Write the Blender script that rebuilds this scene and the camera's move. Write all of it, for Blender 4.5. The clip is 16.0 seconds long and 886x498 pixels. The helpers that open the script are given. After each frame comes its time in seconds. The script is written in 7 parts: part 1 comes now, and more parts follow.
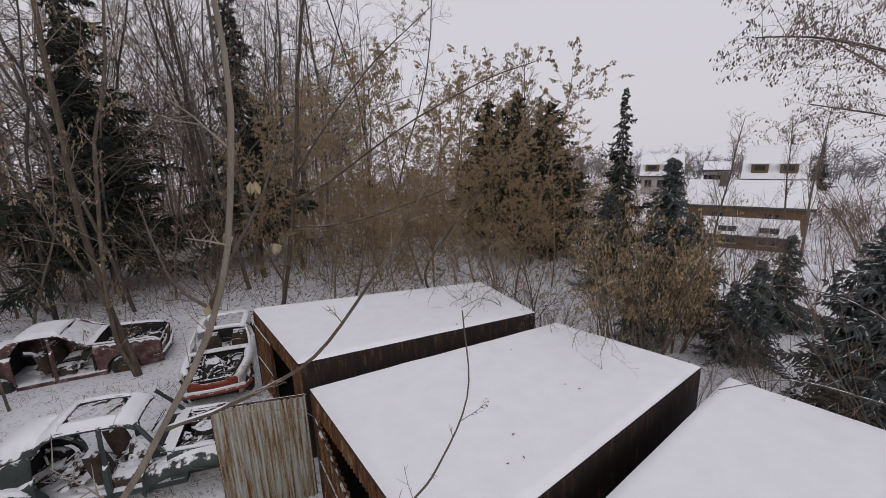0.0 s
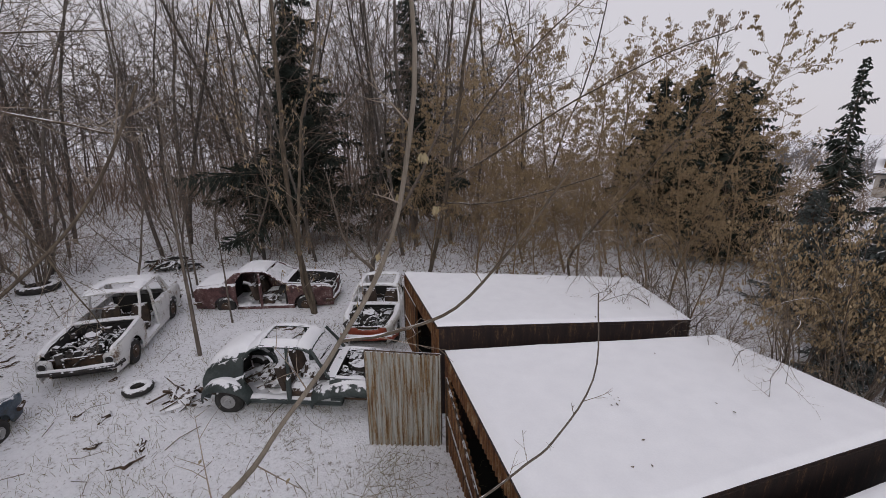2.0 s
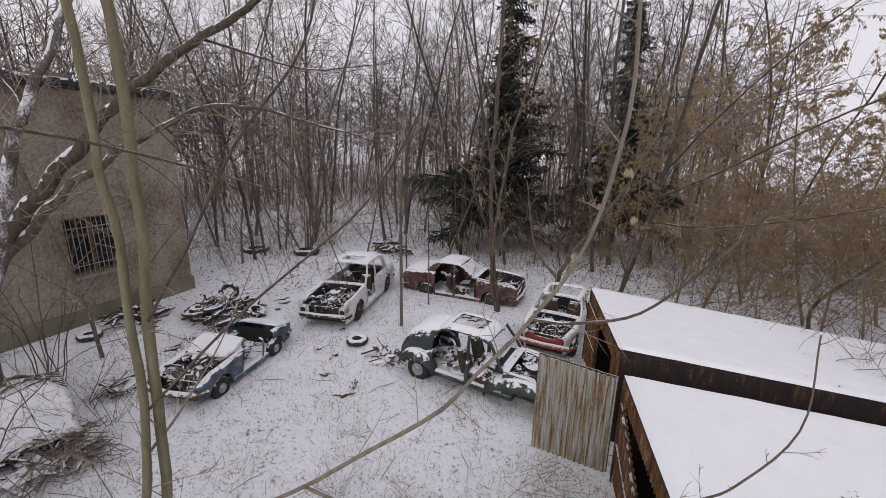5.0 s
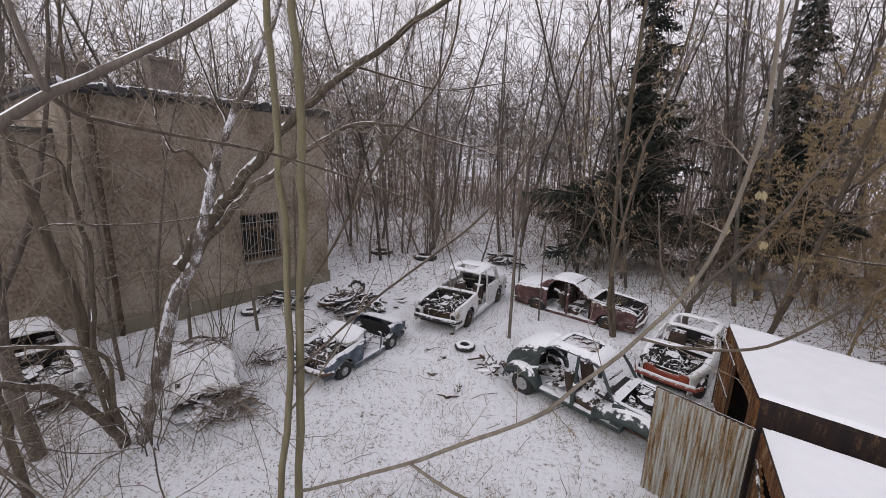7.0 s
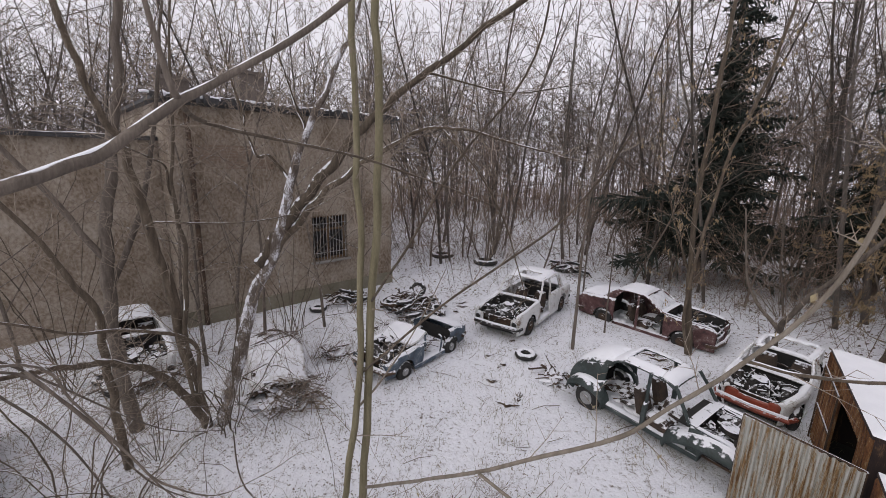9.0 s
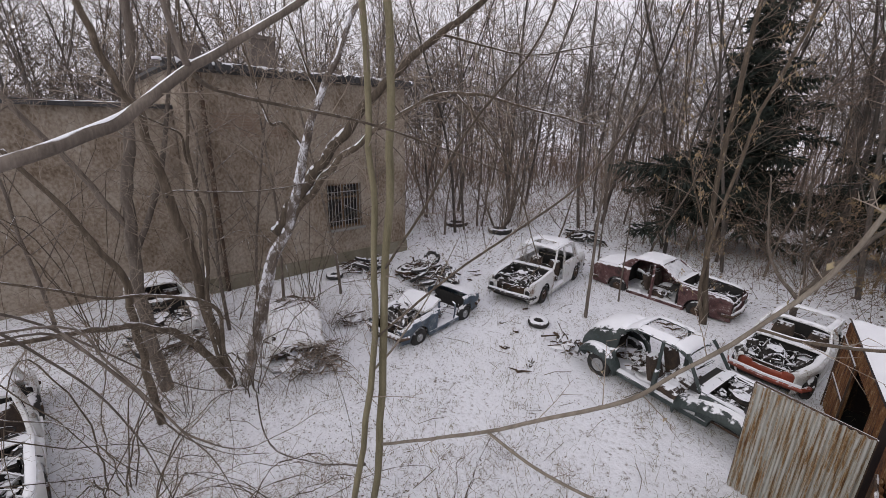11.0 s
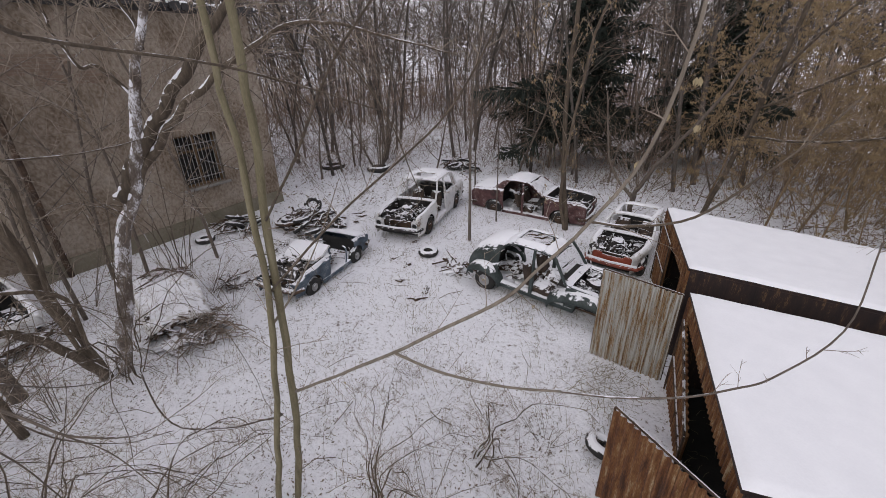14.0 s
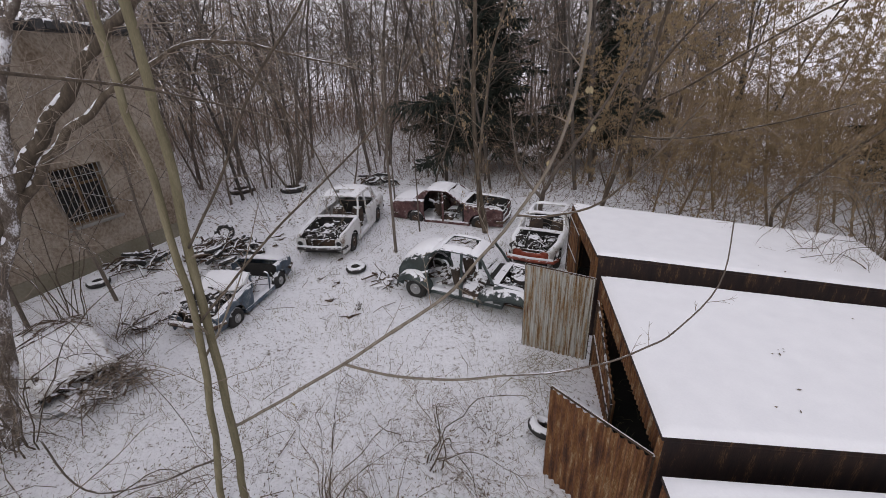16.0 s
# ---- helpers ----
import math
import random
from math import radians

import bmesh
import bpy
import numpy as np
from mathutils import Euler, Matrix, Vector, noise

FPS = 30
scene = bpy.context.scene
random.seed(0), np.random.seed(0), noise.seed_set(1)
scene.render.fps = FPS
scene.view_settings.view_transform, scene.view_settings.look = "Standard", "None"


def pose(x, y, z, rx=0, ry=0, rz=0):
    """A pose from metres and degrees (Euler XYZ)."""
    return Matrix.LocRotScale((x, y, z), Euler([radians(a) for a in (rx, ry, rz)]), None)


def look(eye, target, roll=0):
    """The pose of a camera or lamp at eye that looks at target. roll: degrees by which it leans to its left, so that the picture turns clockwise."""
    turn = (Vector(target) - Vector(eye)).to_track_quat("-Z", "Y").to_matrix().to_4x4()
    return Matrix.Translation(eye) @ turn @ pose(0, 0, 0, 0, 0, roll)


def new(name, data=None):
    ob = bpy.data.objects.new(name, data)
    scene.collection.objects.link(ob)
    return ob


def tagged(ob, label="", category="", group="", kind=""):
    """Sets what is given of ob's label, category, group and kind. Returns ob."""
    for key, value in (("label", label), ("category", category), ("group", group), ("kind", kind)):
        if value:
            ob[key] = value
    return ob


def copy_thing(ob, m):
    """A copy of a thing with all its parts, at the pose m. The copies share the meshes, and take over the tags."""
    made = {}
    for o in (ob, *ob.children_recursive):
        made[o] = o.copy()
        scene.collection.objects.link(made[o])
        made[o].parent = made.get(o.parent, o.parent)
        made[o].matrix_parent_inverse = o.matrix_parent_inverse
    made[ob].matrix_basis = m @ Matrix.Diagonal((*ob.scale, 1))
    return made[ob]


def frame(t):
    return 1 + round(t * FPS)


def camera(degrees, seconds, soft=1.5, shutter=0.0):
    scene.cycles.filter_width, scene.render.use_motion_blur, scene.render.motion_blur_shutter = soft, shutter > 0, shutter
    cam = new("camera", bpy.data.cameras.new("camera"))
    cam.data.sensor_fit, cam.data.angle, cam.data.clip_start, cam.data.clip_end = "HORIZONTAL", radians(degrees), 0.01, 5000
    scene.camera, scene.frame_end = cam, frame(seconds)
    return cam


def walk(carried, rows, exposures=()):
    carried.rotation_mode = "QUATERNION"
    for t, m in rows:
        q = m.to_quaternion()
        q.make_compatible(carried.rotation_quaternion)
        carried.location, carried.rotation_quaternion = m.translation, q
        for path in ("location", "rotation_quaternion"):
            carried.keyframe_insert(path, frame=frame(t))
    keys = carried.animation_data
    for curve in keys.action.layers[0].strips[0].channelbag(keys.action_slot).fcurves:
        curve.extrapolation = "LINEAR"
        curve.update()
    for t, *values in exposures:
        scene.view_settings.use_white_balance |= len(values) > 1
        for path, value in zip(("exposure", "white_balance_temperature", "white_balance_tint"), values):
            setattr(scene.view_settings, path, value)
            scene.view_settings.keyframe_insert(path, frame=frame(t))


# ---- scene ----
cam = camera(94.5, 16.0, soft=0.45)

# seconds, eye, yaw to the left of +y, pitch, roll
PATH = [
    (0, (-0.345, 0.976, 5.623), -4.82, -13.58, -1.95),
    (0.5, (-0.339, 0.939, 5.643), -0.25, -14.40, -1.80),
    (1, (-0.311, 0.909, 5.632), 6.26, -14.65, -1.42),
    (1.5, (-0.307, 0.861, 5.576), 10.99, -14.83, -0.90),
    (2, (-0.324, 0.811, 5.609), 15.75, -15.55, -0.60),
    (2.5, (-0.387, 0.689, 5.628), 20.78, -15.39, -0.07),
    (3, (-0.343, 0.697, 5.589), 26.12, -15.21, 0.15),
    (3.5, (-0.303, 0.642, 5.596), 30.43, -15.10, 0.45),
    (4, (-0.246, 0.581, 5.607), 34.51, -15.02, 0.75),
    (6.5, (-0.101, 0.327, 5.656), 54.45, -13.19, 1.52),
    (7, (-0.036, 0.325, 5.652), 58.81, -13.00, 1.79),
    (7.5, (-0.071, 0.270, 5.653), 62.97, -12.46, 1.96),
    (8, (-0.111, 0.237, 5.645), 65.58, -12.42, 1.88),
    (8.5, (-0.129, 0.237, 5.640), 66.83, -12.24, 1.57),
    (11, (-0.102, 0.248, 5.637), 69.17, -17.04, 1.19),
    (11.5, (-0.068, 0.236, 5.642), 69.02, -19.42, 1.15),
    (12, (-0.066, 0.244, 5.642), 67.33, -21.26, 1.02),
    (12.5, (-0.078, 0.249, 5.637), 63.85, -22.68, 0.51),
    (13, (-0.041, 0.244, 5.645), 60.01, -24.03, -0.07),
    (13.5, (0.022, 0.212, 5.656), 56.27, -24.97, -0.60),
    (14, (0.048, 0.177, 5.665), 52.37, -25.59, -1.14),
    (14.5, (0.051, 0.127, 5.674), 48.72, -25.56, -1.59),
    (15, (0.083, 0.057, 5.676), 45.64, -25.53, -2.03),
    (15.5, (0.112, -0.005, 5.677), 42.98, -24.80, -2.21),
    (16, (0.100, -0.040, 5.676), 40.51, -24.09, -2.27),
]


def aim(eye, yaw, pitch, roll):
    a, p = radians(yaw), radians(pitch)
    way = Vector((-math.sin(a) * math.cos(p), math.cos(a) * math.cos(p), math.sin(p)))
    return look(eye, Vector(eye) + way, roll)


walk(cam, [(t, aim(e, a, p, r)) for t, e, a, p, r in PATH], [(0, -0.13), (2, -0.12), (4, 0.05), (7, 0.30), (8.5, 0.27), (11, 0.28), (12.5, 0.34), (14.5, 0.18), (16, 0.12)])

# ---- light: an overcast winter day ----
world = bpy.data.worlds.new("overcast")
scene.world = world
world.use_nodes = True
wn = world.node_tree.nodes
wl = world.node_tree.links
sky = wn.new("ShaderNodeTexSky")
sky.sky_type = "NISHITA"
sky.sun_disc = False
sky.sun_elevation, sky.sun_rotation = radians(32), radians(200)
sky.air_density, sky.dust_density, sky.ozone_density = 1.0, 4.0, 1.0
cloud = wn.new("ShaderNodeMixRGB")
cloud.inputs[0].default_value = 0.93
cloud.inputs[2].default_value = (7.0, 6.72, 7.25, 1)
wl.new(sky.outputs[0], cloud.inputs[1])
wl.new(cloud.outputs[0], wn["Background"].inputs[0])
wn["Background"].inputs[1].default_value = 0.104

sun = new("sun", bpy.data.lights.new("sun", "SUN"))
sun.data.energy, sun.data.angle, sun.data.color = 0.55, radians(25), (1.0, 0.97, 0.93)
sun.rotation_euler = (radians(58), 0, radians(200 - 180))

# ---- materials ----


def mat(name, cols, scale=4.0, rough=0.8, metal=0.0, bump=0.15, stretch=(1, 1, 1), fine=9.0, detail=6, mix=0.35, obj=True, spread=(0.3, 0.7), vary=0.0, bscale=None):
    """Noise between colours at a large and a fine scale, with relief."""
    m = bpy.data.materials.new(name)
    m.use_nodes = True
    n, l = m.node_tree.nodes, m.node_tree.links
    bs = n["Principled BSDF"]
    co = n.new("ShaderNodeTexCoord")
    mp = n.new("ShaderNodeMapping")
    mp.inputs["Scale"].default_value = stretch
    l.new(co.outputs["Object" if obj else "Generated"], mp.inputs[0])
    n1, n2 = n.new("ShaderNodeTexNoise"), n.new("ShaderNodeTexNoise")
    n1.inputs["Scale"].default_value, n1.inputs["Detail"].default_value = scale, detail
    n2.inputs["Scale"].default_value, n2.inputs["Detail"].default_value = scale * fine, 3
    for k in (n1, n2):
        l.new(mp.outputs[0], k.inputs["Vector"])
    mx = n.new("ShaderNodeMixRGB")
    mx.inputs[0].default_value = mix
    l.new(n1.outputs[0], mx.inputs[1])
    l.new(n2.outputs[0], mx.inputs[2])
    rp = n.new("ShaderNodeValToRGB")
    e = rp.color_ramp.elements
    while len(e) < len(cols):
        e.new(0.5)
    for i, c in enumerate(cols):
        e[i].position = spread[0] + (spread[1] - spread[0]) * i / max(1, len(cols) - 1)
        e[i].color = (*c, 1)
    l.new(mx.outputs[0], rp.inputs[0])
    out = rp.outputs[0]
    if vary:
        oi, hv = n.new("ShaderNodeObjectInfo"), n.new("ShaderNodeHueSaturation")
        mr = n.new("ShaderNodeMapRange")
        mr.inputs[3].default_value, mr.inputs[4].default_value = 1 - vary, 1 + vary
        l.new(oi.outputs["Random"], mr.inputs[0])
        l.new(mr.outputs[0], hv.inputs["Value"])
        l.new(out, hv.inputs["Color"])
        out = hv.outputs[0]
    l.new(out, bs.inputs["Base Color"])
    bs.inputs["Roughness"].default_value, bs.inputs["Metallic"].default_value = rough, metal
    if bump:
        bp = n.new("ShaderNodeBump")
        bp.inputs["Strength"].default_value, bp.inputs["Distance"].default_value = bump, 0.02
        l.new(mx.outputs[0], bp.inputs["Height"])
        l.new(bp.outputs[0], bs.inputs["Normal"])
    return m


M_SNOW = mat("snow", [(0.79, 0.80, 0.84), (0.86, 0.87, 0.905)], 3, 0.75, bump=0.25, fine=14)
M_BARK = mat("bark", [(0.06, 0.05, 0.042), (0.12, 0.098, 0.08), (0.19, 0.16, 0.135)], 5, 0.95, stretch=(3, 3, 0.6), bump=0.5, vary=0.25)
M_BARKG = mat("green_bark", [(0.10, 0.087, 0.05), (0.165, 0.145, 0.086), (0.235, 0.208, 0.135)], 6, 0.9, stretch=(3, 3, 0.5), bump=0.4)
M_BARKT = mat("tan_bark", [(0.12, 0.10, 0.078), (0.19, 0.162, 0.128), (0.27, 0.236, 0.192)], 6, 0.9, stretch=(3, 3, 0.5), bump=0.4)
M_BARKS = mat("snowy_bark", [(0.05, 0.038, 0.03), (0.095, 0.075, 0.06), (0.15, 0.125, 0.105), (0.66, 0.66, 0.69)], 5, 0.9, stretch=(1, 1, 0.6), bump=0.5, spread=(0.3, 0.6))
M_BARKB = mat("brown_bark", [(0.045, 0.034, 0.026), (0.09, 0.07, 0.05), (0.17, 0.135, 0.10)], 6, 0.95, stretch=(3, 3, 0.6), bump=0.5, vary=0.15)
M_BARKD = mat("dark_bark", [(0.04, 0.035, 0.031), (0.075, 0.064, 0.056), (0.125, 0.107, 0.092)], 5, 0.95, stretch=(3, 3, 0.6), bump=0.4, vary=0.3)
M_TWIGD = mat("dark_twig", [(0.064, 0.050, 0.042), (0.11, 0.086, 0.069), (0.165, 0.130, 0.104)], 2, 0.9, bump=0, vary=0.2)
M_LEAFY = mat("yellow_dry_leaf", [(0.20, 0.148, 0.082), (0.33, 0.252, 0.15), (0.45, 0.36, 0.235)], 3, 0.85, bump=0, vary=0.1)
M_TWIG = mat("twig", [(0.08, 0.062, 0.049), (0.15, 0.119, 0.093), (0.225, 0.186, 0.152)], 2, 0.9, bump=0, vary=0.25)
M_TWIGL = mat("pale_twig", [(0.13, 0.102, 0.078), (0.23, 0.186, 0.146), (0.34, 0.288, 0.235)], 2, 0.9, bump=0)
M_TWIGB = mat("yellow_brown_twig", [(0.125, 0.088, 0.052), (0.22, 0.158, 0.092), (0.30, 0.222, 0.135)], 2, 0.9, bump=0, vary=0.15)
M_TWIGR = mat("reddish_twig", [(0.095, 0.066, 0.050), (0.18, 0.128, 0.095), (0.25, 0.182, 0.138)], 2, 0.9, bump=0, vary=0.2)
M_LEAF = mat("dry_leaf", [(0.17, 0.122, 0.066), (0.29, 0.212, 0.12), (0.40, 0.305, 0.185)], 3, 0.85, bump=0, vary=0.15)
M_LEAFM = mat("grey_brown_leaf", [(0.14, 0.10, 0.07), (0.23, 0.17, 0.125), (0.33, 0.26, 0.20)], 3, 0.85, bump=0, vary=0.15)
M_LEAFP = mat("pale_seed", [(0.26, 0.21, 0.12), (0.40, 0.34, 0.21)], 3, 0.8, bump=0)
M_SEED = mat("dark_seed", [(0.15, 0.115, 0.10), (0.26, 0.21, 0.185)], 3, 0.85, bump=0)
M_NEEDLE = mat("needles", [(0.010, 0.016, 0.013), (0.022, 0.032, 0.024), (0.045, 0.055, 0.042)], 2, 0.85, bump=0, vary=0.2)
M_NEEDLEB = mat("blue_needles", [(0.05, 0.062, 0.058), (0.10, 0.118, 0.115), (0.18, 0.196, 0.2)], 2, 0.85, bump=0, vary=0.2)
M_RUST = mat("rusty_sheet", [(0.05, 0.022, 0.012), (0.13, 0.052, 0.02), (0.21, 0.105, 0.04), (0.36, 0.28, 0.18)], 2.2, 0.8, 0.1, bump=0.35, stretch=(5.5, 5.5, 0.9), spread=(0.36, 0.66))
M_RUSTG = mat("grey_paint_with_rust", [(0.09, 0.04, 0.018), (0.24, 0.145, 0.055), (0.34, 0.325, 0.28), (0.43, 0.43, 0.40)], 2.6, 0.7, 0.1, bump=0.3, stretch=(9, 9, 0.5), spread=(0.37, 0.57))
# rusted sheet, its near-black tones standing in for shade on the walls
M_RUSTSHADE = mat("rusted_wall_with_shade", [(0.010, 0.007, 0.008), (0.020, 0.013, 0.013), (0.034, 0.019, 0.016), (0.19, 0.11, 0.055)], 2.2, 0.7, 0.0, bump=0.2, stretch=(5.5, 5.5, 0.9), spread=(0.3, 0.70))
# near black: the shade of enclosed spaces put into the colour
M_DARK = mat("inside_shade", [(0.01, 0.01, 0.01), (0.03, 0.028, 0.026)], 3, 0.9)
M_PLASTER = mat("grey_plaster", [(0.135, 0.098, 0.066), (0.225, 0.18, 0.136), (0.31, 0.262, 0.21), (0.37, 0.325, 0.27)], 0.9, 0.95, bump=1.0, fine=14, detail=12, mix=0.45, spread=(0.36, 0.64), stretch=(1, 1, 0.75))
M_PATCH = mat("bare_brick", [(0.17, 0.12, 0.09), (0.27, 0.20, 0.15)], 3, 0.95, bump=0.3)
M_PLINTH = mat("plinth", [(0.14, 0.125, 0.085), (0.24, 0.22, 0.17)], 1.5, 0.95, bump=0.4)
M_BRICK = mat("old_brick", [(0.09, 0.075, 0.066), (0.16, 0.132, 0.112)], 3, 0.95, bump=0.3)
M_WHITE = mat("white_car_paint", [(0.13, 0.075, 0.05), (0.30, 0.25, 0.21), (0.56, 0.56, 0.55), (0.66, 0.66, 0.66)], 3.2, 0.5, bump=0.08, spread=(0.33, 0.5), detail=9)
M_BLACK = mat("black_green_paint", [(0.018, 0.023, 0.021), (0.032, 0.045, 0.044), (0.075, 0.09, 0.088)], 2.5, 0.6, bump=0.08)
M_RED = mat("dull_red_paint", [(0.02, 0.014, 0.013), (0.055, 0.024, 0.022), (0.095, 0.04, 0.042), (0.13, 0.075, 0.065), (0.36, 0.33, 0.33)], 4.5, 0.65, bump=0.2, detail=10, spread=(0.34, 0.66))
M_ORANGE = mat("orange_red_paint", [(0.14, 0.03, 0.015), (0.30, 0.06, 0.03)], 3, 0.5, bump=0.06)
M_BLUE = mat("blue_paint", [(0.03, 0.035, 0.04), (0.04, 0.065, 0.095), (0.09, 0.115, 0.14), (0.3, 0.32, 0.34)], 3.5, 0.5, bump=0.08, spread=(0.35, 0.65))
M_IRON = mat("rusty_iron", [(0.02, 0.016, 0.014), (0.07, 0.045, 0.03), (0.13, 0.08, 0.05)], 5, 0.8, 0.2, bump=0.3)
M_FROST = mat("snowed_glass", [(0.30, 0.31, 0.33), (0.62, 0.63, 0.66), (0.78, 0.79, 0.83)], 5, 0.6, bump=0.2, spread=(0.3, 0.55))
M_ENGINE = mat("dark_engine", [(0.012, 0.011, 0.011), (0.03, 0.027, 0.025), (0.075, 0.06, 0.05)], 6, 0.7, 0.2, bump=0.3)
M_ALU = mat("worn_aluminium", [(0.25, 0.25, 0.25), (0.5, 0.5, 0.5)], 6, 0.5, 0.6, bump=0.1)
M_RUBBER = mat("rubber", [(0.015, 0.015, 0.015), (0.04, 0.038, 0.036)], 8, 0.9, bump=0.2)
M_SEAT = mat("seat_fabric", [(0.02, 0.016, 0.014), (0.05, 0.036, 0.028), (0.10, 0.066, 0.045)], 5, 0.95, bump=0.3)
M_ROOFF = mat("bitumen_roof", [(0.03, 0.03, 0.032), (0.08, 0.078, 0.08)], 2, 0.9)
M_HWALL = mat("house_wall", [(0.35, 0.32, 0.28), (0.45, 0.42, 0.38)], 1, 0.9, bump=0.1)
M_HBROWN = mat("brown_boards", [(0.10, 0.06, 0.03), (0.2, 0.13, 0.07)], 1.5, 0.9, stretch=(1, 1, 4))
M_GLASS = mat("dark_window", [(0.015, 0.017, 0.02), (0.04, 0.045, 0.05)], 2, 0.15, bump=0)
M_CONC = mat("concrete", [(0.2, 0.19, 0.175), (0.32, 0.31, 0.29)], 2, 0.95, bump=0.3)
M_LITTER = mat("dead_leaf", [(0.07, 0.055, 0.043), (0.14, 0.11, 0.085), (0.23, 0.19, 0.15)], 3, 0.9, bump=0)
# grey twig colour with the haze of distance mixed in
M_HAZE = mat("haze_coloured_twig", [(0.13, 0.12, 0.12), (0.21, 0.20, 0.20)], 2, 0.95, bump=0)
M_GRASS = mat("dry_grass", [(0.12, 0.10, 0.06), (0.28, 0.24, 0.15)], 3, 0.9, bump=0)



def dusted(m, level, scale=9.0, soft=0.16):
    """Snow lying in ragged patches on whatever faces up."""
    n, l = m.node_tree.nodes, m.node_tree.links
    bs = n["Principled BSDF"]
    link = bs.inputs["Base Color"].links[0]
    src = link.from_socket
    co, ge, sp = n.new("ShaderNodeTexCoord"), n.new("ShaderNodeNewGeometry"), n.new("ShaderNodeSeparateXYZ")
    tx = n.new("ShaderNodeTexNoise")
    tx.inputs["Scale"].default_value, tx.inputs["Detail"].default_value = scale, 5
    l.new(co.outputs["Object"], tx.inputs["Vector"])
    l.new(ge.outputs["Normal"], sp.inputs[0])
    ad = n.new("ShaderNodeMath")
    ad.operation = "MULTIPLY_ADD"
    ad.inputs[1].default_value = 1.5
    l.new(tx.outputs[0], ad.inputs[0])
    l.new(sp.outputs["Z"], ad.inputs[2])
    mr = n.new("ShaderNodeMapRange")
    mr.inputs[1].default_value, mr.inputs[2].default_value = level, level + soft
    l.new(ad.outputs[0], mr.inputs[0])
    mx = n.new("ShaderNodeMixRGB")
    mx.inputs[2].default_value = (0.80, 0.81, 0.85, 1)
    l.new(mr.outputs[0], mx.inputs[0])
    l.new(src, mx.inputs[1])
    l.new(mx.outputs[0], bs.inputs["Base Color"])


for m, level in ((M_ENGINE, 1.46), (M_IRON, 1.40), (M_SEAT, 1.40), (M_ALU, 1.3), (M_RUBBER, 1.35), (M_WHITE, 1.55), (M_BLACK, 1.40), (M_RED, 1.1), (M_ORANGE, 1.5), (M_BLUE, 1.3), (M_BARK, 1.56), (M_BARKB, 1.58)):
    dusted(m, level)

# ---- mesh helpers ----


